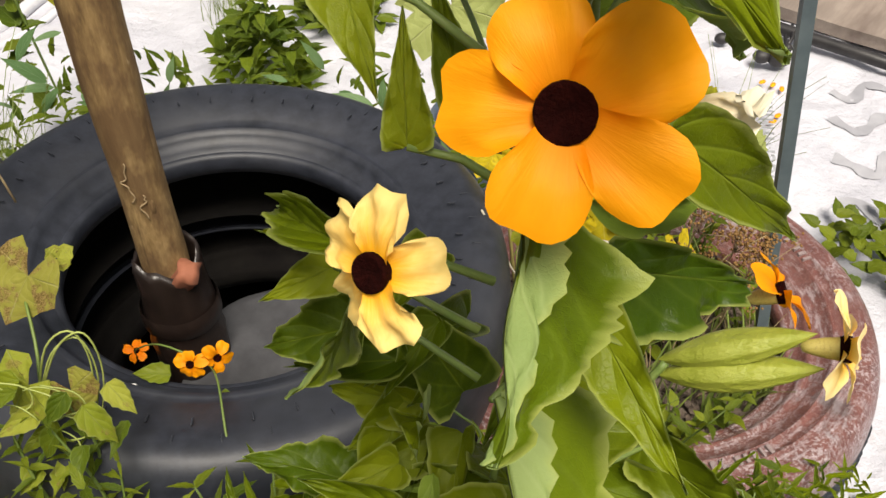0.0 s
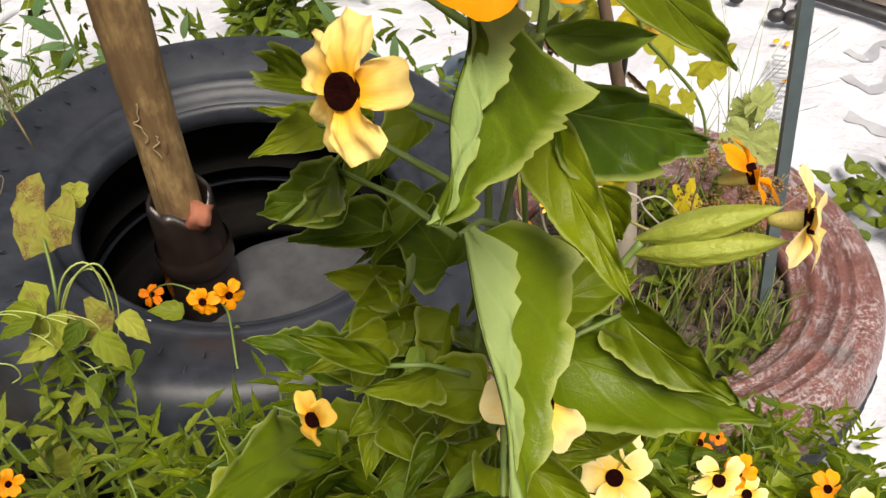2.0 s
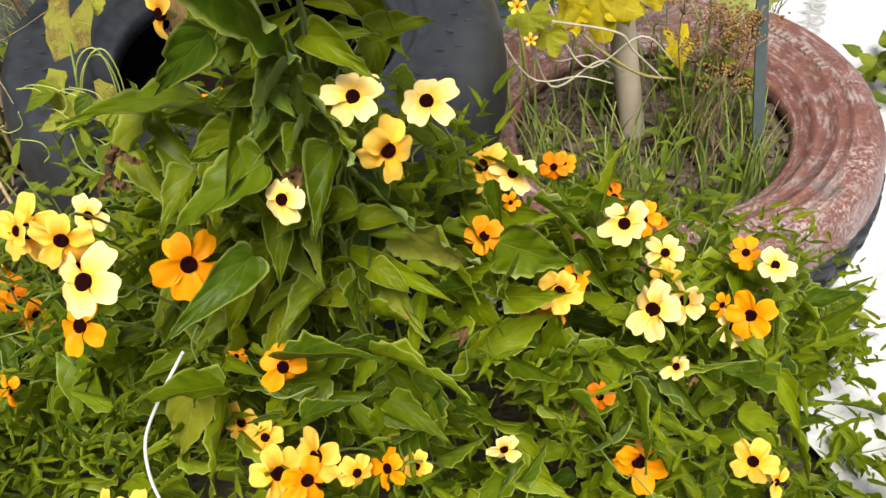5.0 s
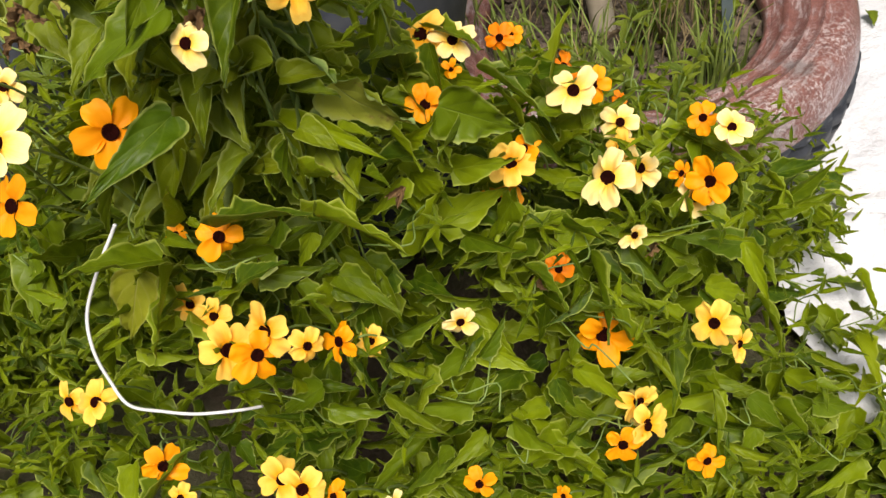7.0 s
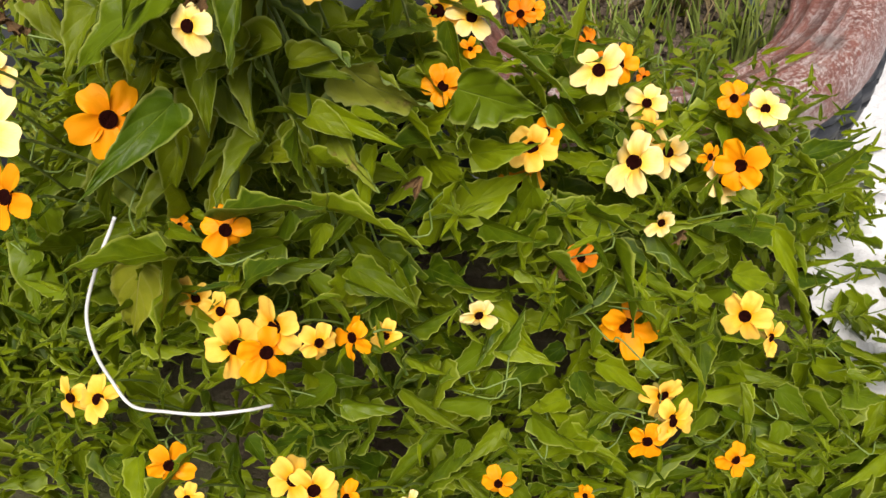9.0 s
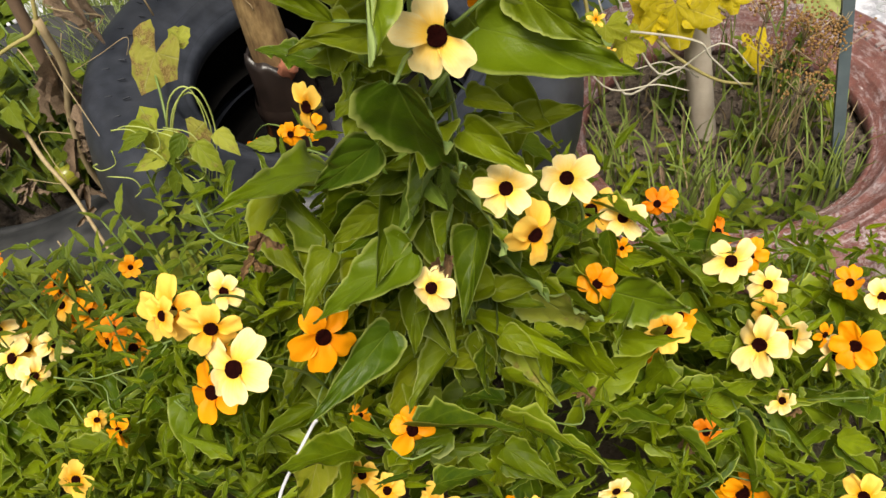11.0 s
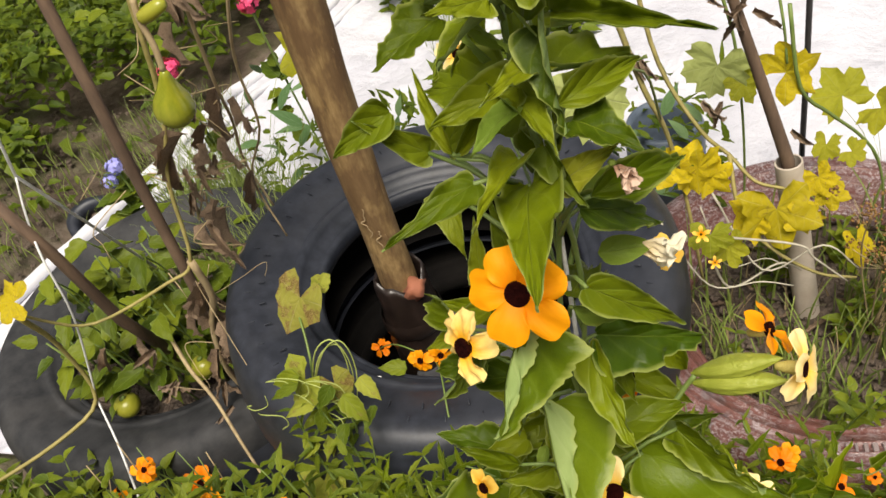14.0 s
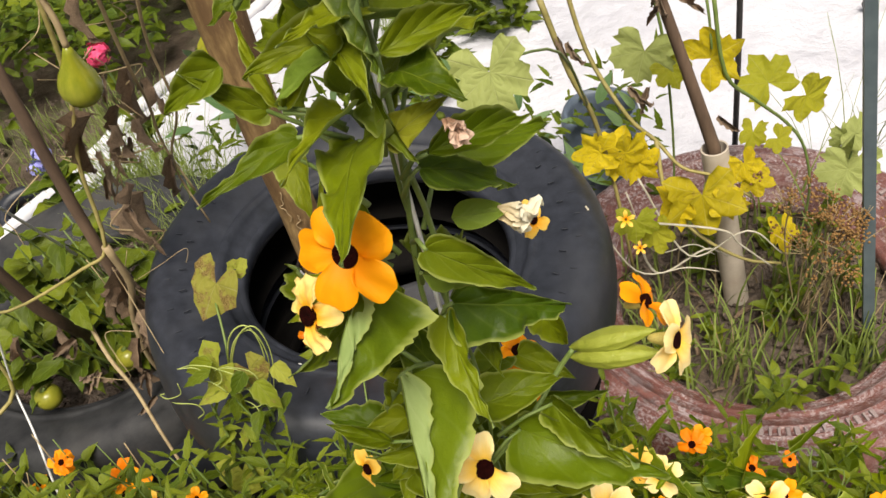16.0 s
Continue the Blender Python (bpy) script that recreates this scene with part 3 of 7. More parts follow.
# ---------------------------------------------------------------- tyres
def tyre(at, R, ro, h, rubber, side_mat, label, tilt=(0, 0, 0), blocks=0, ribs=True, letters=0, group="tyres"):
    """A tyre lying flat: tread, two side walls, beads, lining; lettering bars on the upper side wall."""
    ob = thing("tyre", at, label, "tyre", group)
    ob.rotation_euler = [radians(a) for a in tilt]
    b = R - ro

    def up(r, drop):
        return (ro + b * r, h - drop)
    wall = [up(1.0, 0.062), up(0.985, 0.045), up(0.95, 0.026), up(0.90, 0.013), up(0.84, 0.005), up(0.78, 0.001)]
    wall += [up(0.70, 0.0), up(0.62, 0.002)]
    if ribs:
        wall += [up(0.60, -0.001), up(0.585, -0.001), up(0.57, 0.003), up(0.47, 0.007), up(0.455, 0.004), up(0.44, 0.004), up(0.425, 0.009)]
    wall += [up(0.34, 0.013), up(0.29, 0.018), up(0.26, 0.017), up(0.225, 0.016), up(0.19, 0.024), up(0.14, 0.032), up(0.11, 0.033), up(0.07, 0.037)]
    part("sidewall", lathe("sidewall", wall, side_mat, 120), ob)
    bead = [up(0.07, 0.037), up(0.04, 0.037), up(0.01, 0.042), up(0.0, 0.052), up(0.02, 0.064), up(0.08, 0.064)]
    part("bead", lathe("bead", bead, side_mat, 120), ob)
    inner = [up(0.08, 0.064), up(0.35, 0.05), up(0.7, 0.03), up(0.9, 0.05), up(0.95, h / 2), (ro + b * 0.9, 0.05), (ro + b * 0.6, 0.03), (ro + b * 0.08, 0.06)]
    part("lining", lathe("lining", inner, LINER_SHADE, 96), ob)
    plain_tread = [(R, h - 0.062), (R + 0.003, h - 0.08), (R + 0.004, h * 0.5), (R + 0.003, 0.08), (R, 0.062)]
    tread = plain_tread if not blocks else [(R, h - 0.062), (R + 0.003, h - 0.075), (R + 0.004, h * 0.62), (R - 0.004, h * 0.60), (R - 0.004, h * 0.57), (R + 0.005, h * 0.55), (R + 0.005, h * 0.45), (R - 0.004, h * 0.43), (R - 0.004, h * 0.40), (R + 0.004, h * 0.38), (R + 0.003, 0.075), (R, 0.062)]

    def jag(s, i, r, z):
        if blocks and s % 3 == 0 and 0 < i < len(tread) - 1:
            return r - 0.007, z
        return r, z
    part("tread", lathe("tread", tread, rubber, blocks * 3 if blocks else 120, jag if blocks else None), ob)
    low = [(r, h - z) for r, z in reversed(wall)]
    part("lower_sidewall", lathe("lower_sidewall", low, rubber, 96), ob)
    if letters:
        rng = random.Random(letters)
        bm = bmesh.new()
        bmesh.ops.create_cube(bm, size=1)
        bmesh.ops.bevel(bm, geom=bm.edges[:], offset=0.12, segments=1, affect="EDGES")
        bar = bm_mesh("raised_bar", bm, WORN, False)
        for start in (-100, 20, 150):
            ang = start
            for k in range(letters):
                r = ro + b * 0.525
                a = radians(ang)
                wide = rng.choice((0.004, 0.0055, 0.007))
                part("raised_bar", bar, ob, pose(r * math.cos(a), r * math.sin(a), h - 0.004, 0, 0, ang) @ Matrix.Diagonal((b * 0.1, wide, 0.006, 1)))
                ang += 2.4 if rng.random() < 0.8 else 4.5
    return ob


tyre_upper = tyre((-0.243, 0.717, 0.24), 0.316, 0.178, 0.205, RUBBER, RUBBER, "worn black rubber tyre stacked on another tyre", tilt=(0, 4.5, 20), ribs=False)
# Upper side wall and bead are coloured as dark as the hole's shade.
tyre((-0.24, 0.72, 0.0), 0.30, 0.18, 0.235, RUBBER, LINER_SHADE, "black rubber tyre lying under a stacked tyre", tilt=(0, 0, 70))
tyre((0.274, 0.868, 0.0), 0.327, 0.199, 0.190, RUBBER, PAINTED, "tyre painted red-brown, filled with soil as planter", blocks=44, letters=16)
tyre((-0.80, 0.80, 0.0), 0.335, 0.195, 0.235, RUBBER, DUSTY, "dusty black tyre planter full of leafy plants", tilt=(0, 0, 45), ribs=False)
# dried white splashes and moulded dashes on the upper tyre
bm = bmesh.new()
bmesh.ops.create_icosphere(bm, subdivisions=2, radius=1)
speck = bm_mesh("dried_splash", bm, CORD)
for r, a, drop, sx in ((0.212, -123, 0.021, 0.0050), (0.290, -37, 0.021, 0.0045), (0.230, -131, 0.014, 0.0026), (0.262, -100, 0.006, 0.002)):
    c, q = math.cos(radians(a)), math.sin(radians(a))
    part("dried_splash", speck, tyre_upper, pose(r * c, r * q, 0.205 - drop, 0, 0, a) @ Matrix.Diagonal((sx * 1.6, sx, 0.0012, 1)))
bm = bmesh.new()
bmesh.ops.create_cube(bm, size=1)
bmesh.ops.bevel(bm, geom=bm.edges[:], offset=0.2, segments=1, affect="EDGES")
dash = bm_mesh("moulded_dash", bm, RUBBER, False)
for k in range(72):
    a = k * 5.0 + (k % 3)
    r = (0.271, 0.252)[k % 2]
    c, q = math.cos(radians(a)), math.sin(radians(a))
    part("moulded_dash", dash, tyre_upper, pose(r * c, r * q, 0.2045, 0, 0, a) @ Matrix.Diagonal((0.009, 0.0018, 0.0024, 1)))


def soil_disc(at, r, label, seed):
    verts, faces = [(0, 0, 0.012)], []
    rings, seg = 14, 48
    for i in range(1, rings + 1):
        for s in range(seg):
            a, q = 2 * math.pi * s / seg, r * i / rings
            x, y = q * math.cos(a), q * math.sin(a)
            verts.append((x, y, 0.02 * noise.noise((x * 9 + seed, y * 9, 1)) + 0.012 * noise.noise((x * 30, y * 30 + seed, 4))))
    for s in range(seg):
        faces.append((0, 1 + s, 1 + (s + 1) % seg))
    for i in range(rings - 1):
        for s in range(seg):
            s2 = (s + 1) % seg
            a = 1 + i * seg
            faces.append((a + s, a + seg + s, a + seg + s2, a + s2))
    ob = new("soil", make_mesh("soil", verts, faces, SOIL))
    ob.location = at
    return tagged(ob, label, "soil", kind="structure")


# Added heap that stands for an unidentified grey surface in the hole.
grey_heap = soil_disc((-0.175, 0.655, 0.31), 0.155, "smooth grey heap added inside the stacked tyres", 12)
for v in grey_heap.data.vertices:
    q = v.co.xy.length / 0.155
    v.co.z = 0.35 * v.co.z - 0.25 * max(0.0, (q - 0.72) / 0.28) ** 1.5
grey_heap.data.materials[0] = plain("grey_heap_fill", (0.034, 0.034, 0.037), (0.072, 0.072, 0.077), 20, 0.85, strength=0.5, dist=0.003, spec=0.2)
soil_disc((0.274, 0.868, 0.118), 0.29, "dry crumbly soil filling the brown tyre", 3)
soil_disc((-0.80, 0.80, 0.16), 0.30, "dark soil filling the black tyre planter", 8)


def clods(name, at, r, n, label, seed):
    """Loose crumbs of soil and grit in one mesh."""
    rng = random.Random(seed)
    bm = bmesh.new()
    bmesh.ops.create_icosphere(bm, subdivisions=1, radius=1)
    base = np.array([tuple(v.co) for v in bm.verts])
    tri_f = np.array([[v.index for v in f.verts] for f in bm.faces])
    bm.free()
    V, F = [], []
    for i in range(n):
        a, d = rng.uniform(0, 6.28), r * math.sqrt(rng.random())
        s = rng.choice((0.003, 0.004, 0.006, 0.009)) * rng.uniform(0.7, 1.3)
        p = base * (s * rng.uniform(0.8, 1.3), s, s * rng.uniform(0.5, 0.9)) * np.array([[rng.uniform(0.75, 1.2)] for _ in base])
        V.append(p + (at[0] + d * math.cos(a), at[1] + d * math.sin(a), at[2] + rng.uniform(-0.002, 0.012)))
        F.append(tri_f + i * len(base))
    ob = new(name, make_mesh(name, np.concatenate(V).tolist(), np.concatenate(F).tolist(), SOIL, smooth=False))
    return tagged(ob, label, "soil", kind="stuff")


clods("soil_crumbs", (0.274, 0.868, 0.118), 0.20, 900, "loose crumbs of dry soil in the brown tyre", 5)
clods("soil_crumbs", (-0.80, 0.80, 0.16), 0.19, 500, "loose crumbs of dark soil in the black tyre", 6)
clods("soil_crumbs", (-1.5, 1.35, -0.02), 0.5, 700, "loose crumbs of soil beside the sheet", 7)


# ---------------------------------------------------------------- poles and pipes
pole = thing("wooden_pole", (-0.292, 0.66, 0.0), "weathered brown wooden pole standing in a tyre", "pole")
pole.rotation_euler = (0, radians(1.8), 0)
rng = random.Random(4)
pp = [Vector((0.004 * math.sin(z * 6), 0.003 * math.cos(z * 5), z)) for z in np.linspace(0.02, 2.3, 46)]
part("shaft", tube("shaft", pp, [0.0244 * (1 + 0.05 * math.sin(p.z * 9) + 0.03 * math.sin(p.z * 31)) for p in pp], WOOD, 18, 0.02, 4), pole)
for z, a, s in ((0.62, 250, 1.0), (0.86, 200, 0.8), (0.55, 300, 0.7), (1.0, 280, 0.7)):
    bm = bmesh.new()
    bmesh.ops.create_icosphere(bm, subdivisions=2, radius=0.012 * s)
    part("knot", bm_mesh("knot", bm, WOOD), pole, pose(0.0218 * math.cos(radians(a)), 0.0218 * math.sin(radians(a)), z) @ Matrix.Diagonal((0.45, 0.45, 1.5, 1)))
TRACK = plain("pale_beetle_track", (0.24, 0.16, 0.08), (0.34, 0.25, 0.14), 90, 0.85)
for z0, a0, n, w in ((0.56, -97, 22, 9), (0.54, -72, 16, -7)):
    q = [(radians(a0 + w * math.sin(k * 0.42) + 4 * math.sin(k * 0.97)), z0 + 0.0022 * k + 0.004 * math.sin(k * 0.31)) for k in range(n)]
    part("beetle_track", tube("beetle_track", curve_pts([(pp[0].x + 0.0246 * math.cos(a) + 0.004 * math.sin(z * 6), 0.0246 * math.sin(a) + 0.003 * math.cos(z * 5), z) for a, z in q], 2), 0.0007, TRACK, 5), pole, label="pale winding beetle track")
sleeve = thing("plastic_sleeve", (-0.275, 0.66, 0.0), "dark brown plastic tube sleeve round the pole's foot", "sleeve")
part("sleeve_wall", lathe("sleeve_wall", [(0.042, 0.0), (0.041, 0.25), (0.0395, 0.33), (0.0415, 0.35), (0.0385, 0.37), (0.0400, 0.39), (0.0355, 0.42), (0.0345, 0.455), (0.0315, 0.468), (0.0285, 0.460), (0.029, 0.2)], SLEEVE, 48, lambda s, i, r, z: (r * (1 + 0.03 * math.sin(s * 0.52 + i * 0.7) + 0.02 * math.sin(s * 1.31 + i)), z + (0.006 * math.sin(s * 0.26) + 0.0025 * math.sin(s * 0.9) if z > 0.4 else 0))), sleeve)
part("tape_band", lathe("tape_band", [(0.0395, 0.375), (0.0425, 0.380), (0.0425, 0.395), (0.0405, 0.402)], SLEEVE, 40), sleeve)
bm = bmesh.new()
bmesh.ops.create_cube(bm, size=0.026)
bmesh.ops.subdivide_edges(bm, edges=bm.edges[:], cuts=2, use_grid_fill=True)
for v in bm.verts:
    v.co += Vector((noise.noise(v.co * 90), noise.noise(v.co * 70 + Vector((5, 0, 0))), noise.noise(v.co * 80 + Vector((0, 7, 0))))) * 0.006
brick = new("brick_shard", bm_mesh("brick_shard", bm, PVC_IN))
brick.matrix_basis = pose(-0.252, 0.640, 0.457, 20, 30, 10) @ Matrix.Diagonal((0.8, 0.9, 1.1, 1))
tagged(brick, "red brick shard wedged between pole and sleeve", "brick")

steel = thing("steel_post", (0.433, 0.75, 0.0), "slim blue-grey painted steel post standing in soil", "post")
sp = [Vector((-0.1 * z, 0.15 * z, z)) for z in np.linspace(0.02, 1.5, 12)]
bm = bmesh.new()
prof = [(-0.0085, -0.0085), (0.0085, -0.0085), (0.0085, 0.0085), (0.004, 0.0085), (0.004, -0.004), (-0.004, -0.004), (-0.004, 0.0085), (-0.0085, 0.0085)]
prof = [(a * 0.82, b * 0.82) for a, b in prof]
vs = [[bm.verts.new((p.x + a, p.y + b, p.z)) for a, b in prof] for p in sp]
for a, b in zip(vs, vs[1:]):
    for k in range(8):
        bm.faces.new((a[k], a[(k + 1) % 8], b[(k + 1) % 8], b[k]))
part("channel", bm_mesh("channel", bm, POST, False), steel)

pipe = thing("pvc_pipe", (0.25, 0.885, 0.12), "grey plastic pipe holding a dark stick", "pipe")
pd = Vector((-0.037, 0.02, 0.29))
pv = [pd * t for t in np.linspace(0, 1, 8)]
part("pipe_wall", tube("pipe_wall", pv, 0.0185, PVC, 20, cap=False), pipe)
part("pipe_bore", tube("pipe_bore", [pd * 0.3, pd * 0.7, pd], 0.016, PVC, 20, cap=False), pipe)
part("pipe_rim", lathe("pipe_rim", [(0.016, 0), (0.0163, 0.001), (0.018, 0.001), (0.0187, 0)], PVC, 24), pipe, Matrix.Translation(pd) @ pd.to_track_quat("Z", "Y").to_matrix().to_4x4())
stake = thing("dark_stick", (0.213, 0.905, 0.41), "dark bark stick standing in the pipe", "stick")
part("stick_shaft", tube("stick_shaft", [(0.006, 0, -0.1), (0, 0, 0), (-0.035, 0.0, 0.13), (-0.083, 0, 0.30), (-0.13, 0.01, 0.5), (-0.2, 0.02, 0.8)], [0.0095, 0.0090, 0.0078, 0.0066, 0.0055, 0.0045], STICK, 10, 0.08, 2), stake)
thin = thing("thin_rod", (0.268, 1.23, 0.02), "thin black metal rod pushed in the ground", "rod")
part("rod_shaft", tube("rod_shaft", [(0, 0, 0), (0.003, 0.05, 0.3), (0.002, 0.1, 0.6), (0, 0.15, 0.95)], 0.0055, DARK, 8), thin)

# leaning sticks over the left tyre
lean = thing("leaning_stick", (-0.66, 0.72, 0.17), "brown wooden stick leaning over a tyre planter", "stick", "sticks")
part("stick_shaft", tube("stick_shaft", [(0, 0, 0), (0.06, -0.05, 0.2), (0.093, -0.07, 0.42), (0.077, -0.02, 0.75), (0.048, 0.04, 1.05)], [0.0080, 0.0080, 0.0078, 0.0075, 0.007], STICK, 10, 0.06, 5), lean)
lean2 = thing("leaning_stick", (-0.74, 0.72, 0.17), "short dark stick leaning in a tyre planter", "stick", "sticks")
part("stick_shaft", tube("stick_shaft", [(0, 0, 0), (0.04, -0.1, 0.25), (0.045, -0.13, 0.42), (0.03, -0.14, 0.52)], [0.009, 0.009, 0.008, 0.007], STICK, 9, 0.08, 6), lean2)


# ---------------------------------------------------------------- flowers
def petal_data(seed, wide=0.92, cup=0.18, crump=0.0, notch=0.06, square=1.0):
    """One petal of unit length from +y 0.16 to 1, face to +z."""
    rng = random.Random(seed)
    ph = [rng.uniform(0, 6.28) for _ in range(5)]
    nu, nv = 8, 7
    v, uv = [], []
    for i in range(nu + 1):
        u = i / nu
        for j in range(-nv, nv + 1):
            s = j / nv
            R, fi = 0.5 * wide, s * 1.95
            nt = notch * math.exp(-18 * s * s) + 0.02 * math.sin(9 * s + ph[0])
            x = (1 - u) * s * 0.16 + u * R * math.sin(fi)
            c = math.cos(fi)
            y = (1 - u) * 0.14 + u * (1 - R + (R - nt) * math.copysign(abs(c) ** square, c))
            z = cup * 0.5 * math.sin(u * 2.3) - 0.22 * cup * u * u + 0.10 * s * s * u - 0.02 * math.sin(7 * s + ph[1]) * u
            if crump:
                z += crump * (math.sin(9 * s + 5 * u + ph[2]) * 0.5 + math.sin(15 * u + ph[3]) * 0.35) * u
                x *= 1 - crump * 0.9 * u * (0.5 + 0.5 * math.sin(4 * u + ph[4]))
            v.append((x, y, z))
            uv.append((0.5 + 0.5 * s, u))
    m = 2 * nv + 1
    f = [(i * m + j, i * m + j + 1, (i + 1) * m + j + 1, (i + 1) * m + j) for i in range(nu) for j in range(m - 1)]
    return v, f, uv


PETAL_MAT = {"orange": ORANGE, "deep": DEEP, "yellow": YELLOW, "cream": CREAM, "withered": FADED}
PETALS = {}
for k, m in PETAL_MAT.items():
    PETALS[k] = []
    for s in range(4):
        v, f, uv = petal_data(s * 7 + 1, (0.95, 0.88, 1.0, 0.9)[s] * {"orange": 0.80, "deep": 0.80, "withered": 0.70}.get(k, 0.80), (0.18, 0.26, 0.1, 0.3)[s], 0.11 if k == "withered" else (0.0, 0.03, 0.06, 0.02)[s], square={"orange": 0.85, "deep": 0.8}.get(k, 0.6))
        PETALS[k].append(make_mesh("petal", v, f, m, uv))
EYE_MESH = lathe("eye", [(0.0, 0.03), (0.08, 0.035), (0.15, 0.06), (0.19, 0.085), (0.215, 0.08), (0.22, 0.02), (0.2, -0.1)], EYE_MAT, 18)
TUBE_MESH = lathe("flower_tube", [(0.19, 0.02), (0.19, -0.12), (0.17, -0.3), (0.13, -0.5), (0.09, -0.64), (0.0, -0.68)], TUBE, 12)
BRACT_MESH = leaf_mesh("bract", [BRACT, BRACT], 1.0, 0.62, (0.5, 0.5), 0.5, 0.05, 0.0, 0.04, 10, 3, 11, 0.75)


def bloom(parent, at, face, size, kind, turn=0, gaps=(), bract=False):
    """A five-petalled flower with a dark eye; face is the way it looks, size its radius."""
    rng = random.Random(int(abs(at[0] * 7919 + at[1] * 104729 + at[2] * 1299709) * 1000))
    if kind == "orange" and rng.random() < 0.35 and size < 0.018:
        kind = "deep"
    q = Vector(face).to_track_quat("Z", "Y").to_matrix().to_4x4()
    m = Matrix.Translation(at) @ q @ Matrix.Rotation(radians(turn), 4, "Z") @ Matrix.Scale(size, 4)
    fl = part("flower", TUBE_MESH, parent, Matrix.Translation(-Vector(parent.location)) @ m)
    for k in range(5):
        if k in gaps:
            continue
        r = Matrix.Rotation(radians(72 * k + rng.uniform(-6, 6)), 4, "Z") @ Matrix.Rotation(radians(rng.uniform(-38, 20)), 4, "X") @ Matrix.Rotation(radians(rng.uniform(-10, 10)), 4, "Y")
        part("petal", rng.choice(PETALS[kind]), fl, r @ Matrix.Diagonal((rng.uniform(0.85, 1.05), rng.uniform(0.82, 1.06), 1, 1)))
    part("eye", EYE_MESH, fl)
    if parent.name.startswith("flowering_bush"):
        f, p = Vector(face).normalized() * size, Vector(at) - Vector(parent.location)
        part("flower_stalk", tube("flower_stalk", curve_pts([p - f, p - f * 1.6, p - f * 2.2 + Vector((0.004, 0.012, -0.03)), p - f * 2.4 + Vector((0.0, 0.03, -0.08))], 3), 0.0010, STEM, 5), parent)
    if bract:
        for s in (0, 180):
            part("bract", BRACT_MESH, fl, Matrix.Rotation(radians(s), 4, "Z") @ pose(0, 0.12, -1.25, 78, 0, 0) @ Matrix.Scale(1.15, 4))
    return fl


def crumpled(parent, at, way, size, material, n, seed):
    """A collapsed flower: limp crumpled petals that hang together."""
    rng = random.Random(seed)
    v, f, uv = petal_data(seed, 0.62, 0.55, 0.22, 0.02)
    me = make_mesh("petal", v, f, material, uv)
    head = part("withered_flower", lathe("withered_flower", [(0.0, 0.02), (0.10, 0.03), (0.14, -0.08), (0.10, -0.22), (0.0, -0.26)], BRACT, 10), parent, Matrix.Translation(Vector(at) - Vector(parent.location)) @ Vector(way).to_track_quat("Z", "Y").to_matrix().to_4x4() @ Matrix.Scale(size, 4))
    for k in range(n):
        part("petal", me, head, Matrix.Rotation(6.283 * k / n + rng.uniform(-.4, .4), 4, "Z") @ Matrix.Rotation(rng.uniform(0.75, 1.35), 4, "X") @ Matrix.Rotation(rng.uniform(-.5, .5), 4, "Y") @ Matrix.Diagonal((rng.uniform(0.8, 1.1), rng.uniform(0.8, 1.25), 1, 1)))
    return head


# ---------------------------------------------------------------- climbing vine
vine = thing("climbing_vine", (0.035, 0.18, 0.0), "climbing black-eyed vine with folded green leaves and orange flowers", "plant")
V0 = Vector((0.035, 0.18, 0.0))


def local(p):
    return Vector(p) - V0


for k, pts in enumerate((
        [(0.051, 0.200, 0.068), (0.051, 0.196, 0.314), (0.040, 0.182, 0.561), (0.056, 0.185, 0.757), (0.047, 0.176, 0.925), (0.059, 0.175, 1.053), (0.055, 0.174, 1.201), (0.066, 0.178, 1.358), (0.063, 0.177, 1.496)],
        [(0.021, 0.210, 0.068), (0.027, 0.191, 0.364), (0.056, 0.193, 0.610), (0.043, 0.179, 0.807), (0.060, 0.178, 0.974), (0.050, 0.173, 1.102), (0.067, 0.176, 1.259), (0.056, 0.177, 1.446)],
        [(0.062, 0.210, 0.117), (0.059, 0.202, 0.511), (0.049, 0.189, 0.708), (0.060, 0.184, 0.866), (0.052, 0.177, 1.004), (0.067, 0.175, 1.161), (0.059, 0.176, 1.299)])):
    part("stem", tube("stem", curve_pts([local(p) + Vector((0, 0.014, 0)) for p in pts]), 0.0013 if k < 2 else 0.0010, STEM, 7), vine)
part("support_string", tube("support_string", curve_pts([local(p) + Vector((0, 0.013, 0)) for p in ((0.052, 0.180, 0.905), (0.055, 0.177, 1.004), (0.058, 0.175, 1.122), (0.067, 0.178, 1.692))]), 0.0011, CORD, 6), vine, label="white support string")


def petiole(base, tip, parent, off):
    """A thin stalk from the stem to a leaf's base."""
    b = Vector(base)
    s = Vector((0.054 + 0.3 * (b.x - 0.054), 0.178 + 0.3 * (b.y - 0.178), b.z - 0.012))
    if (b - s).length > 0.004:
        part("leaf_stalk", tube("leaf_stalk", [s - off, (s + b) / 2 - off + Vector((0, 0, 0.003)), b - off], [0.0013, 0.001, 0.0009], STEM, 6), parent)


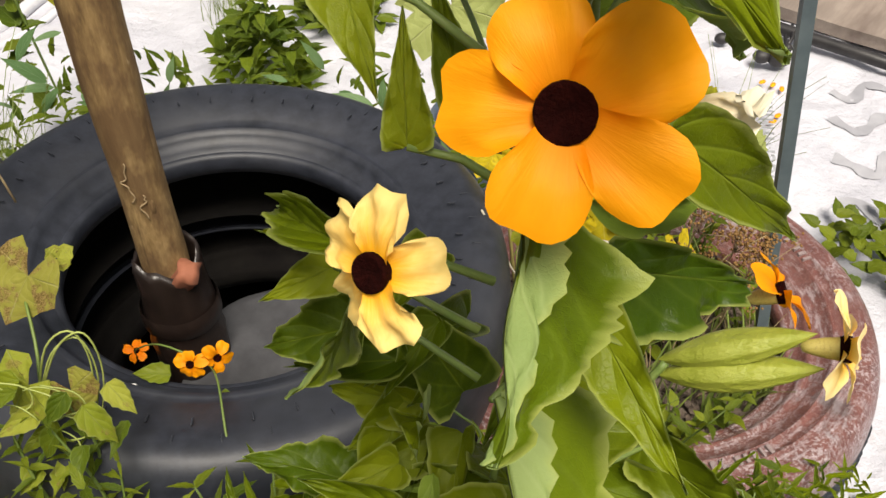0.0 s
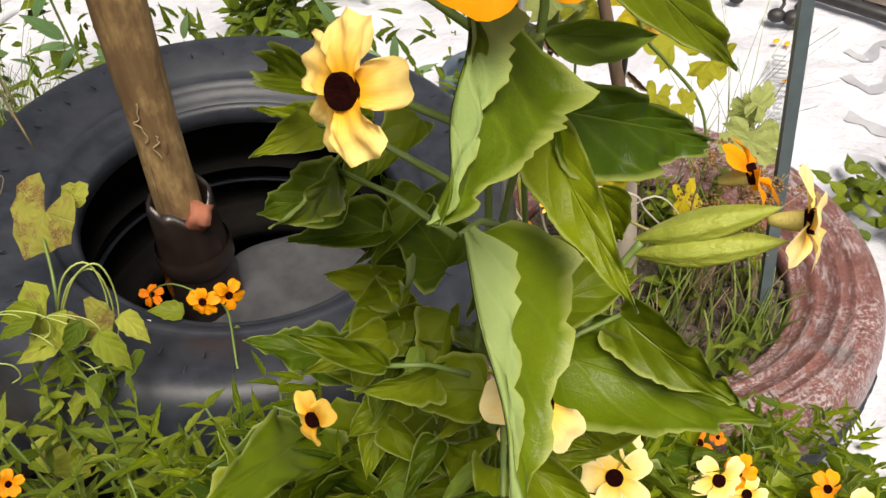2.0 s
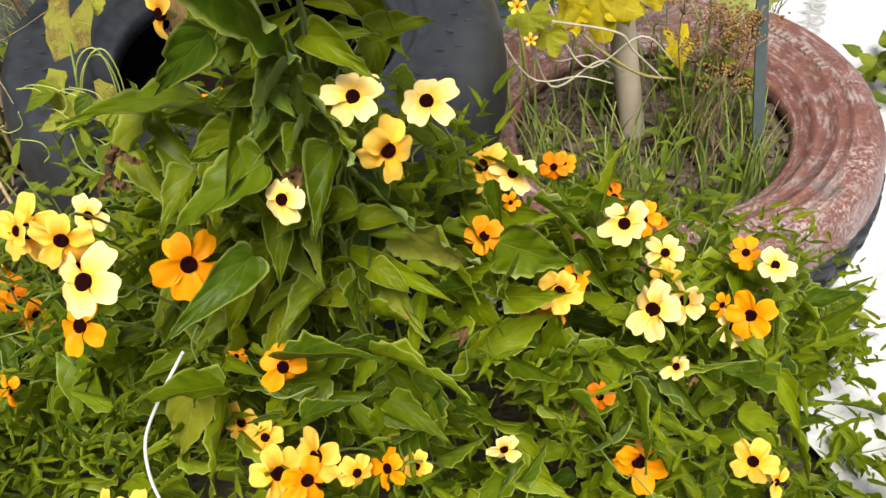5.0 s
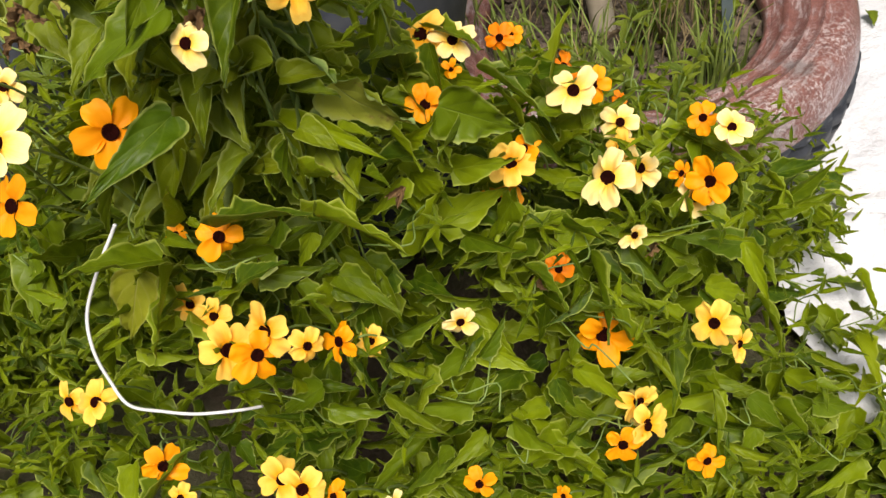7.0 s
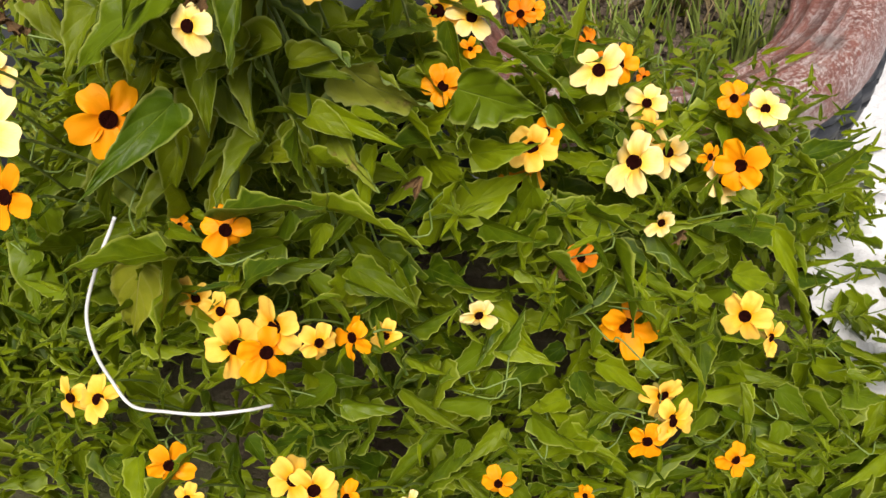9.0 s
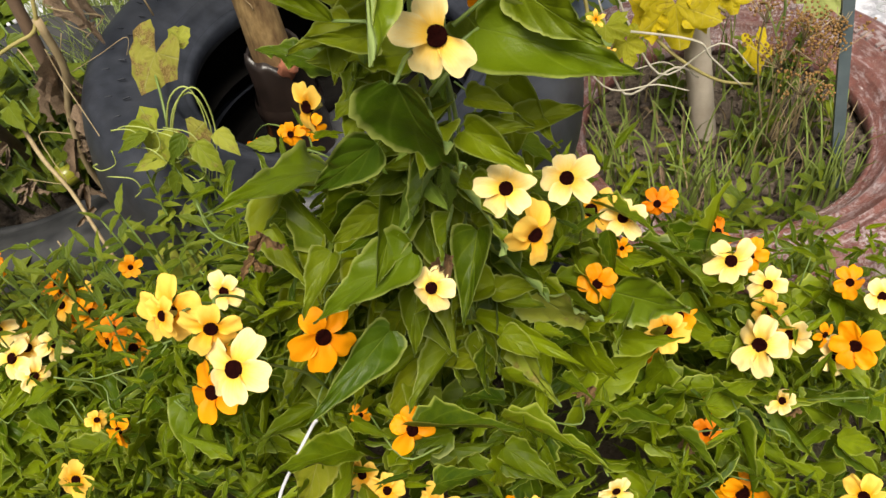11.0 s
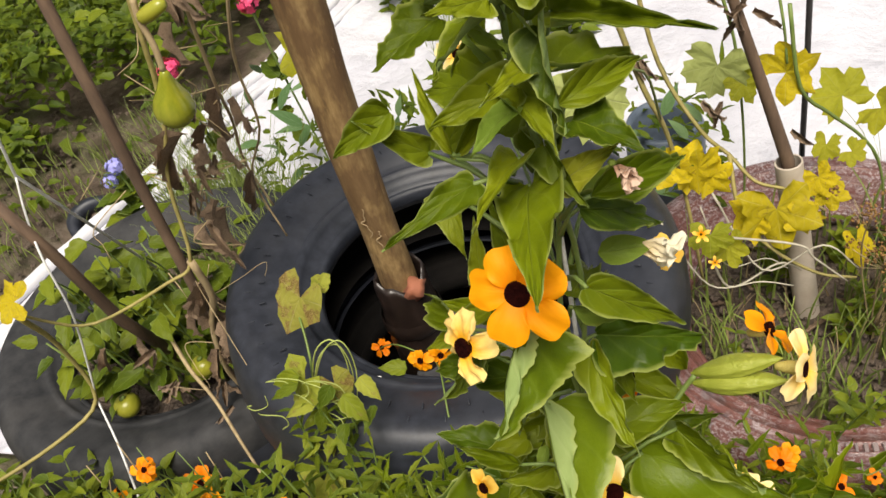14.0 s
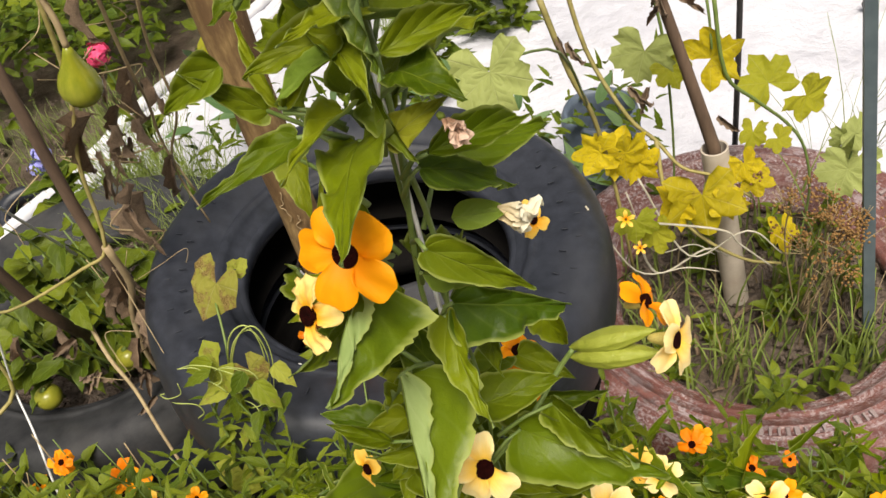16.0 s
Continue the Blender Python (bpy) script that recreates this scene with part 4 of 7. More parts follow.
def vine_leaf(base, tip, width, up=(0.1, -0.55, 0.8), fold=(0.4, 0.4), curl=0.5, wave=0.12, tooth=0.018, seed=1, mats=(0, 0), lobe=0.0, stalk=True, halves=(1.0, 1.0), fat=0.78):
    """A leaf of the climbing vine, from its base to its tip."""
    L = (Vector(tip) - Vector(base)).length
    fold = [f if f > 1.3 else min(f * 1.2 + 0.36, 1.2) for f in fold]
    me = leaf_mesh("leaf", [mats[0] or LEAF, mats[1] or UNDER], 1.0, width * 1.13 / L, fold, curl, wave * 1.2 + 0.09, tooth, lobe, 26, 5, seed, fat, halves=halves)
    part("leaf", me, vine, leaf_pose(local(base), local(tip), up, curl))
    if stalk:
        petiole(base, tip, vine, V0)


def set_leaf(base, tip, right, left, seed, mats=(LEAF, UNDER), curl=0.45, wave=0.20, parent=None, stalk=True, roll=None, outline=HASTATE):
    """A hastate leaf from base to tip whose two halves reach out to the points right and left, each half with its own fold; roll turns the right half over the upper face."""
    base, tip, right, left = Vector(base), Vector(tip), Vector(right), Vector(left)
    y = tip - base
    L = y.length
    y.normalize()
    mid = base + y * (0.28 * L)
    r, l = [q - mid - y * (q - mid).dot(y) for q in (right, left)]
    wr, wl = [min(max(q.length, 0.15 * L), 0.31 * L) for q in (r, l)]
    l_reach = l.length
    r.normalize(), l.normalize()
    x = -l if roll else (r - l).normalized()
    x = (x - y * x.dot(y)).normalized()
    z = x.cross(y)
    fr, fl = [min(max(math.atan2(q.dot(z), e * q.dot(x)), 0.28), 1.35) for q, e in ((r, 1), (l, -1))]
    if roll:
        fl, fr, wl, wr = 0.14, roll, l_reach, l_reach * 0.25
    big = max(wr, wl)
    me = leaf_mesh("leaf", list(mats), 1.0, 2.06 * big / L, (fl, fr), curl, wave, 0.009 if roll else 0.02, 0.05 if roll else 0.13, 28, 6, seed, halves=(wl / big, wr / big), outline=STRAIGHT if roll else outline)
    parent = parent or vine
    off = Vector(parent.location)
    part("leaf", me, parent, leaf_pose(base - off, tip - off, z, curl))
    if stalk:
        petiole(base, tip, parent, off)


# leaves kept small about the large flower
vine_leaf((0.026, 0.173, 1.061), (0.046, 0.190, 1.090), 0.010, (0.3, -0.8, 0.4), (0.6, 0.5), 0.3, 0.1, seed=6, mats=(YOUNG, UNDER))
vine_leaf((0.025, 0.173, 1.063), (0.014, 0.187, 1.092), 0.008, (0.0, -0.9, 0.4), (0.4, 0.4), 0.2, 0.1, seed=7, mats=(YOUNG, UNDER))
vine_leaf((0.066, 0.174, 1.081), (0.092, 0.201, 1.079), 0.018, (0.1, -0.7, 0.7), (0.5, 0.3), 0.3, 0.1, seed=9, mats=(YOUNG, UNDER))
vine_leaf((0.072, 0.177, 1.036), (0.104, 0.208, 1.026), 0.022, (0.1, -0.6, 0.8), (0.55, 0.35), 0.4, 0.12, seed=11, mats=(YOUNG, UNDER))
vine_leaf((0.059, 0.170, 0.980), (0.086, 0.177, 0.976), 0.017, (0.1, -0.9, 0.35), (0.5, 0.5), 0.35, 0.03, 0.0, 14, (BRACT, BRACT), 0.03)
vine_leaf((0.015, 0.169, 0.853), (-0.016, 0.169, 0.868), 0.016, (-0.1, -0.6, 0.8), (0.6, 0.4), 0.4, 0.12, seed=22)
vine_leaf((0.008, 0.174, 0.960), (-0.019, 0.209, 0.942), 0.020, (-0.4, -0.6, 0.7), (0.6, 0.4), 0.4, 0.1, seed=34)

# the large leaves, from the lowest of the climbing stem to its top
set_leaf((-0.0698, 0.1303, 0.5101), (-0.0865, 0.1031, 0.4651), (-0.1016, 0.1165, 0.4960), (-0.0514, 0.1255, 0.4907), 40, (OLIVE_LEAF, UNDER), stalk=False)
set_leaf((0.0050, 0.1477, 0.6417), (-0.0368, 0.0854, 0.6290), (-0.0193, 0.1244, 0.6467), (-0.0038, 0.1086, 0.6294), 41, (DEEP_SHADED, UNDER), stalk=False, outline=SPEAR)
set_leaf((0.1373, 0.2621, 0.5385), (0.1944, 0.2836, 0.4924), (0.1586, 0.2876, 0.4814), (0.1646, 0.2939, 0.5272), 42, (DEEP_SHADED, UNDER), stalk=False, outline=SPEAR)
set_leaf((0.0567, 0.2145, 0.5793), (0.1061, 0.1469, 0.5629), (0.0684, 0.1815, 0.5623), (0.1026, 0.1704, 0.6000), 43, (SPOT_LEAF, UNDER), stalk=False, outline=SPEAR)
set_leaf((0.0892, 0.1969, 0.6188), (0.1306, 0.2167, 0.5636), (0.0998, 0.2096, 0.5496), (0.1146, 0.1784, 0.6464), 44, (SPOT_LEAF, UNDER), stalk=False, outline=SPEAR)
set_leaf((0.0460, 0.2080, 0.6622), (0.0996, 0.1792, 0.6344), (0.0754, 0.1650, 0.6730), (0.0760, 0.2393, 0.6059), 45, (DEEP_SHADED, UNDER), stalk=False, outline=SPEAR)
set_leaf((0.0317, 0.1496, 0.7154), (-0.0266, 0.1229, 0.6816), (-0.0064, 0.1522, 0.6967), (0.0207, 0.1323, 0.6929), 46, (DEEP_SHADED, UNDER), stalk=False, outline=SPEAR)
set_leaf((0.0205, 0.1927, 0.6900), (-0.0091, 0.1449, 0.7178), (-0.0010, 0.1763, 0.7093), (0.0107, 0.1594, 0.7000), 47, (DEEP_SHADED, UNDER), stalk=False, outline=SPEAR)
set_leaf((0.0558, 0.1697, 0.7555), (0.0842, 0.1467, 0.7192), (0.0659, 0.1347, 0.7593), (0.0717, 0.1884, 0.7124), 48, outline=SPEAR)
set_leaf((-0.0473, 0.2473, 0.6804), (-0.0838, 0.1517, 0.7389), (-0.0748, 0.2177, 0.7111), (-0.0422, 0.1838, 0.7099), 49, (DEEP_SHADED, UNDER), stalk=False, outline=SPEAR)
set_leaf((0.0327, 0.1376, 0.8073), (-0.0138, 0.1466, 0.7636), (0.0026, 0.1457, 0.7943), (0.0203, 0.1369, 0.7821), 50, (DEEP_SHADED, UNDER), stalk=False, outline=SPEAR)
set_leaf((0.0538, 0.1213, 0.8559), (0.0716, 0.1415, 0.7880), (0.0334, 0.1667, 0.7897), (0.0742, 0.1316, 0.8339), 51, (DEEP_SHADED, UNDER))
set_leaf((-0.0091, 0.2127, 0.7926), (-0.0530, 0.2174, 0.8012), (-0.0351, 0.2298, 0.8045), (-0.0205, 0.1932, 0.7982), 52, (DEEP_SHADED, UNDER), stalk=False)
set_leaf((0.0758, 0.1936, 0.8293), (0.1515, 0.1817, 0.8095), (0.1033, 0.1611, 0.8175), (0.1073, 0.1928, 0.8370), 53, (DEEP_SHADED, UNDER))
set_leaf((0.0947, 0.1961, 0.8504), (0.1377, 0.1715, 0.8342), (0.1128, 0.1919, 0.8322), (0.1247, 0.1934, 0.8512), 54)
set_leaf((0.0402, 0.1546, 0.9302), (0.0559, 0.0950, 0.8856), (0.0402, 0.1546, 0.9302), (0.0662, 0.1609, 0.9027), 18, (DEEP_SHADED, UNDER), 0.3, 0.045, roll=2.72)
set_leaf((0.0615, 0.1745, 0.9476), (0.0840, 0.1334, 0.9262), (0.0626, 0.1606, 0.9330), (0.0781, 0.1596, 0.9403), 56)
set_leaf((0.0655, 0.1771, 0.9534), (0.1117, 0.1970, 0.9283), (0.0895, 0.1771, 0.9254), (0.0830, 0.1871, 0.9470), 57, (DEEP_SHADED, UNDER))
set_leaf((-0.0003, 0.2016, 0.9103), (-0.0070, 0.1485, 0.9371), (-0.0052, 0.1645, 0.9387), (-0.0031, 0.1735, 0.9173), 58)
set_leaf((0.0414, 0.1454, 1.0046), (0.0384, 0.1021, 0.9852), (0.0414, 0.1454, 1.0046), (0.0597, 0.1519, 0.9772), 17, (DEEP_SHADED, UNDER), 0.3, 0.045, roll=2.72)
set_leaf((0.0691, 0.1558, 1.0087), (0.1036, 0.1686, 0.9724), (0.0800, 0.1612, 0.9930), (0.0808, 0.1690, 0.9985), 60, (YOUNG, UNDER), 0.3, 0.12)
set_leaf((0.0659, 0.1815, 1.0257), (0.0948, 0.2034, 0.9950), (0.0776, 0.1587, 1.0175), (0.0800, 0.1987, 1.0107), 61, (DEEP_SHADED, UNDER))
set_leaf((0.0624, 0.2205, 0.9961), (0.1029, 0.2595, 0.9815), (0.0830, 0.2303, 0.9777), (0.0793, 0.2458, 0.9890), 62, (DEEP_SHADED, UNDER))
set_leaf((0.0346, 0.1598, 1.0598), (0.0048, 0.1336, 1.0534), (0.0196, 0.1515, 1.0619), (0.0274, 0.1403, 1.0569), 63, (YOUNG, UNDER), outline=SPEAR)
set_leaf((0.0504, 0.1674, 1.0639), (0.0416, 0.1268, 1.0683), (0.0408, 0.1450, 1.0720), (0.0531, 0.1421, 1.0727), 64, (YOUNG, UNDER), outline=SPEAR)
set_leaf((0.0514, 0.1693, 1.0494), (0.0641, 0.1029, 1.0579), (0.0476, 0.1483, 1.0475), (0.0693, 0.1568, 1.0479), 65)
set_leaf((0.0067, 0.1967, 1.0446), (-0.0167, 0.1875, 1.0702), (0.0000, 0.1950, 1.0609), (-0.0051, 0.1870, 1.0524), 66, (YOUNG, UNDER), outline=SPEAR)
set_leaf((0.0072, 0.2124, 1.0332), (0.0264, 0.2161, 1.0570), (0.0208, 0.2106, 1.0399), (0.0121, 0.2156, 1.0484), 67, (YOUNG, UNDER), outline=SPEAR)
set_leaf((0.0572, 0.2342, 1.0384), (0.0918, 0.2376, 1.0539), (0.0702, 0.2120, 1.0397), (0.0709, 0.2458, 1.0427), 68, (YOUNG, UNDER), outline=SPEAR)
set_leaf((0.0632, 0.1701, 1.0496), (0.0844, 0.1764, 1.0608), (0.0776, 0.1665, 1.0529), (0.0720, 0.1748, 1.0618), 69, (OLIVE_LEAF, BRACT))
set_leaf((0.0607, 0.1836, 1.0929), (0.0500, 0.1396, 1.1081), (0.0511, 0.1642, 1.1047), (0.0578, 0.1523, 1.1021), 70, (YOUNG, UNDER), outline=SPEAR)
set_leaf((0.0568, 0.2383, 1.0784), (0.1177, 0.1821, 1.1002), (0.0850, 0.1825, 1.0999), (0.0853, 0.2079, 1.0996), 71, (YOUNG, UNDER), outline=SPEAR)
set_leaf((0.0049, 0.2049, 1.0150), (0.0138, 0.1847, 0.9941), (-0.0026, 0.1953, 1.0055), (0.0148, 0.1985, 1.0080), 83, (YOUNG, UNDER), outline=SPEAR)
set_leaf((0.0203, 0.1784, 0.9874), (0.0192, 0.1931, 1.0124), (0.0251, 0.1866, 0.9955), (0.0152, 0.1858, 0.9951), 84, (YOUNG, UNDER), outline=SPEAR)
set_leaf((0.0320, 0.1890, 0.9917), (0.0243, 0.2022, 1.0164), (0.0341, 0.1967, 1.0054), (0.0221, 0.1954, 1.0046), 85, (YOUNG, UNDER), outline=SPEAR)
set_leaf((-0.0019, 0.1936, 0.9346), (-0.0224, 0.1877, 0.9263), (-0.0160, 0.1942, 0.9346), (-0.0127, 0.1848, 0.9240), 86, (YOUNG, UNDER), outline=SPEAR)
set_leaf((0.052, 0.166, 1.128), (0.036, 0.150, 1.134), (0.043, 0.164, 1.136), (0.046, 0.154, 1.126), 80, (YOUNG, UNDER), outline=SPEAR)
set_leaf((0.060, 0.168, 1.130), (0.085, 0.175, 1.149), (0.080, 0.165, 1.128), (0.064, 0.180, 1.150), 82, (YOUNG, UNDER), outline=SPEAR)

# smaller leaves all along the stem, close-set
rng = random.Random(21)
VL = [leaf_mesh("leaf", [YOUNG if s in (1, 4) else LEAF, UNDER], 1.0, w, (a, b), c, 0.20, 0.02, 0.12, 18, 4, s, outline=SPEAR if s % 2 else HASTATE) for s, (w, a, b, c) in enumerate(((0.66, 0.5, 0.4, 0.5), (0.58, 0.8, 0.5, 0.6), (0.74, 0.3, 0.45, 0.4), (0.62, 1.1, 0.5, 0.5), (0.64, 0.4, 0.9, 0.3)))]
VC = (0.5, 0.6, 0.4, 0.5, 0.3)
for z in np.arange(0.56, 1.5, 0.0085):
    a = rng.uniform(0, 6.283)
    if 0.84 < z < 1.08 and math.sin(a) < 0.25:
        continue
    if rng.random() < (0.35 if z < 0.9 else 0.72):
        continue
    L = rng.uniform(0.028, 0.046) if z < 1.1 else rng.uniform(0.022, 0.04)
    out = Vector((math.cos(a), math.sin(a), 0))
    b = Vector((0.054, 0.180, z)) + out * rng.uniform(0.006, 0.016)
    tip = b + (out + Vector((0, 0, rng.uniform(-0.7, 0.35)))).normalized() * L
    k = rng.randrange(5)
    part("leaf", VL[k], vine, leaf_pose(local(b), local(tip), out * 0.3 + Vector((rng.uniform(-.3, .3), -0.35, 0.9)), VC[k]))

# side leaves that fill out the column on both sides
rng = random.Random(33)
for i in range(46):
    z = rng.uniform(0.70, 0.93)
    sx = rng.choice((-1, -1, 1))
    b = Vector((0.052 + sx * rng.uniform(0.008, 0.05), rng.uniform(0.195, 0.250), z))
    L = rng.uniform(0.026, 0.045)
    tip = b + Vector((sx * rng.uniform(-0.2, 1), rng.uniform(-0.9, 0.3), rng.uniform(-0.8, 0.3))).normalized() * L
    k = rng.randrange(5)
    part("leaf", VL[k], vine, leaf_pose(local(b), local(tip), Vector((rng.uniform(-.4, .4), -0.6, 0.7)), VC[k]))
for i in range(5):
    b = Vector((0.05 - rng.uniform(0.008, 0.055), rng.uniform(0.18, 0.24), rng.uniform(1.0, 1.1)))
    tip = b + Vector((rng.uniform(-1, 0.3), rng.uniform(-0.5, 0.5), rng.uniform(-0.7, 0.5))).normalized() * rng.uniform(0.022, 0.036)
    k = rng.randrange(5)
    part("leaf", VL[k], vine, leaf_pose(local(b), local(tip), Vector((rng.uniform(-.4, .4), -0.6, 0.7)), VC[k]))

# hanging leaves at the foot of the column
rng = random.Random(61)
for i in range(44):
    b = Vector((rng.uniform(-0.07, 0.075), rng.uniform(0.160, 0.225), rng.uniform(0.53, 0.72)))
    tip = b + Vector((rng.uniform(-0.6, 0.6), rng.uniform(-0.9, 0.0), rng.uniform(-1.0, -0.1))).normalized() * rng.uniform(0.036, 0.060)
    k = rng.choice((1, 3, 4))
    part("leaf", VL[k], vine, leaf_pose(local(b), local(tip), Vector((rng.uniform(-.5, .5), -0.6, 0.8)), VC[k]))

rng = random.Random(57)
VP = leaf_mesh("leaf", [BRACT, BRACT], 1.0, 0.42, (0.6, 0.5), 0.5, 0.2, 0.02, 0.0, 14, 4, 8)
for i in range(18):
    z = rng.uniform(1.03, 1.33)
    a = rng.uniform(0, 6.283)
    if z < 1.085 and math.sin(a) < 0.1:
        continue
    out = Vector((math.cos(a), math.sin(a), 0))
    b = Vector((0.058, 0.178, z)) + out * rng.uniform(0.004, 0.02)
    tip = b + (out * rng.uniform(0.2, 1) + Vector((0, 0, rng.uniform(-0.5, 0.9)))).normalized() * rng.uniform(0.022, 0.042)
    k = rng.randrange(5)
    part("leaf", VL[k] if i % 2 else VP, vine, leaf_pose(local(b), local(tip), out + Vector((rng.uniform(-.3, .3), -0.4, 0.4)), VC[k]))

# small front leaves over the stems
for i in range(26):
    b = Vector((rng.uniform(0.006, 0.05), rng.uniform(0.168, 0.205), rng.uniform(0.72, 0.85)))
    tip = b + Vector((rng.uniform(-1, 0.6), rng.uniform(-0.8, 0.3), rng.uniform(-0.8, 0.5))).normalized() * rng.uniform(0.022, 0.038)
    k = rng.randrange(5)
    part("leaf", VP if i % 2 else VL[k], vine, leaf_pose(local(b), local(tip), Vector((rng.uniform(-.7, .7), -0.6, rng.uniform(0.2, 1))), 0.5))
for i in range(9):
    z = rng.uniform(1.06, 1.16)
    b = Vector((0.056 + rng.uniform(-0.014, 0.014), 0.176, z))
    tip = b + Vector((rng.uniform(-1, 1), rng.uniform(-0.75, -0.1), rng.uniform(-0.9, 0.5))).normalized() * rng.uniform(0.022, 0.036)
    k = rng.randrange(5)
    part("leaf", VL[k], vine, leaf_pose(local(b), local(tip), Vector((rng.uniform(-1, 1), -0.6, rng.uniform(0.1, 1))), VC[k]))

# its flowers
bloom(vine, (0.048, 0.138, 1.026), (-0.10, -0.86, 0.50), 0.0226, "orange", 20)
bloom(vine, (0.015, 0.150, 0.978), (-0.55, -0.70, 0.45), 0.0195, "withered", 8)
bloom(vine, (0.156, 0.214, 0.881), (0.93, -0.25, 0.22), 0.0205, "cream", 30)
bloom(vine, (0.142, 0.240, 0.879), (0.9, -0.1, 0.42), 0.0185, "orange", 10)
POD = lathe("bract", [(0.0, -0.06), (0.06, 0.0), (0.15, 0.14), (0.22, 0.32), (0.235, 0.46), (0.20, 0.64), (0.135, 0.82), (0.06, 0.95), (0.0, 1.04)], plain("bract_pod_green", (0.21, 0.245, 0.02), (0.29, 0.31, 0.045), 5, 0.5, strength=0.3, dist=0.03), 22, lambda s, i, r, z: (r * (1 + 0.10 * math.cos(s * 0.857) + 0.05 * math.cos(s * 1.99)), z))
for base, tip, flat in (((0.104, 0.224, 0.853), (0.149, 0.212, 0.873), 0.40), ((0.104, 0.227, 0.858), (0.146, 0.219, 0.882), 0.38)):
    d = Vector(tip) - Vector(base)
    m = Matrix.Translation(local(base)) @ d.to_track_quat("Z", "Y").to_matrix().to_4x4() @ Matrix.Diagonal((d.length * 0.66, d.length * flat * 1.15, d.length, 1))
    part("bract", POD, vine, m, "pale green bract pod")
part("stem", tube("stem", curve_pts([local(p) for p in ((0.05, 0.18, 0.80), (0.08, 0.20, 0.83), (0.095, 0.22, 0.845), (0.104, 0.226, 0.857))]), 0.0016, STEM, 6), vine)
bloom(vine, (0.065, 0.156, 0.853), (0.12, -0.74, 0.66), 0.0225, "cream", 4, gaps=(4,))
bloom(vine, (0.065, 0.256, 0.816), (0.65, -0.3, 0.6), 0.019, "orange", 0)
bloom(vine, (0.075, 0.244, 0.799), (0.85, -0.3, 0.2), 0.016, "orange", 40)
bloom(vine, (-0.022, 0.193, 0.782), (-0.35, -0.72, 0.5), 0.0165, "yellow", 28, gaps=(3,))
crumpled(vine, (0.084, 0.203, 0.983), (0.88, 0.1, -0.42), 0.020, CRUMPLED, 4, 3)
part("bract", BRACT_MESH, vine, leaf_pose(local((0.068, 0.196, 0.985)), local((0.092, 0.204, 0.982)), (0.0, -0.7, 0.7), 0.5), "pale green bract")
bloom(vine, (0.095, 0.226, 0.953), (0.6, -0.5, 0.3), 0.010, "yellow", 0)
bloom(vine, (-0.007, 0.304, 1.020), (-0.1, -0.85, 0.5), 0.0115, "cream", 10)
part("flower_stalk", tube("flower_stalk", curve_pts([local(p) for p in ((0.050, 0.195, 0.960), (0.030, 0.250, 0.985), (0.005, 0.300, 1.000), (-0.006, 0.309, 1.015))]), 0.0009, STEM, 5), vine)
crumpled(vine, (0.083, 0.170, 1.057), (0.75, -0.5, -0.35), 0.0105, PINKISH, 5, 9)


# ---------------------------------------------------------------- flowering mound
bush = thing("flowering_bush", (0.0, 0.2, 0.0), "sprawling black-eyed vine bush covered in yellow and orange flowers", "plant")
B0 = Vector((0.0, 0.2, 0.0))
CREST = ((-0.85, 0.10), (-0.68, 0.26), (-0.55, 0.33), (-0.40, 0.37), (-0.28, 0.43), (-0.16, 0.60), (-0.05, 0.70), (0.04, 0.72), (0.10, 0.66), (0.18, 0.52), (0.28, 0.43), (0.38, 0.35), (0.46, 0.22), (0.54, 0.10), (0.60, 0.02))


def crest(x):
    return float(np.interp(x, [c[0] for c in CREST], [c[1] for c in CREST]))


def mound(x, s):
    """A point of the mound's skin at x, s from its front foot (0) over the crest to its back (1)."""
    H = crest(x)
    foot = 0.06 + 0.16 * max(x, 0) + 0.12 * max(-x - 0.15, 0)
    ridge = 0.245 + 0.48 * max(x, 0) + 0.12 * max(-x - 0.15, 0)
    prof = ((0.0, 0.0, 0.0), (0.2, 0.14, 0.30), (0.42, 0.34, 0.62), (0.6, 0.62, 0.88), (0.75, 1.0, 1.0), (0.88, 1.3, 0.85), (1.0, 1.6, 0.5))
    y = foot + (ridge - foot) * float(np.interp(s, [p[0] for p in prof], [p[1] for p in prof]))
    z = H * float(np.interp(s, [p[0] for p in prof], [p[2] for p in prof]))
    lump = 0.034 * noise.noise((x * 11, s * 6.5, 2.0)) + 0.016 * noise.noise((x * 27, s * 15, 6.0))
    return Vector((x, y - lump * 0.75, max(z + lump * 0.7, 0.0)))


def mound_normal(x, s):
    a = mound(x + 0.03, s) - mound(x - 0.03, s)
    b = mound(x, min(s + 0.05, 1)) - mound(x, max(s - 0.05, 0))
    return a.cross(b).normalized()


def mound_leaf(rng, depth, lo=0.02, hi=1.0):
    x, s = rng.uniform(-0.82, 0.57), rng.uniform(lo, hi)
    if x < -0.08 and s < 0.58 and lo > 0.01 and rng.random() < 0.8:
        s = rng.uniform(0.58, hi)
    n = mound_normal(x, s)
    p = mound(x, s) - n * depth
    L = rng.choice((0.024, 0.034, 0.044, 0.054, 0.064, 0.074)) * rng.uniform(0.85, 1.15)
    d = Vector((rng.uniform(-1, 1), rng.uniform(-0.8, 0.3), rng.uniform(-0.9, 0.5)))
    d = (d - n * d.dot(n) * rng.uniform(0.1, 0.8)).normalized()
    up = n * 0.45 + Vector((rng.uniform(-1, 1), rng.uniform(-.9, .5), rng.uniform(-0.3, .9)))
    return p, p + d * L, up


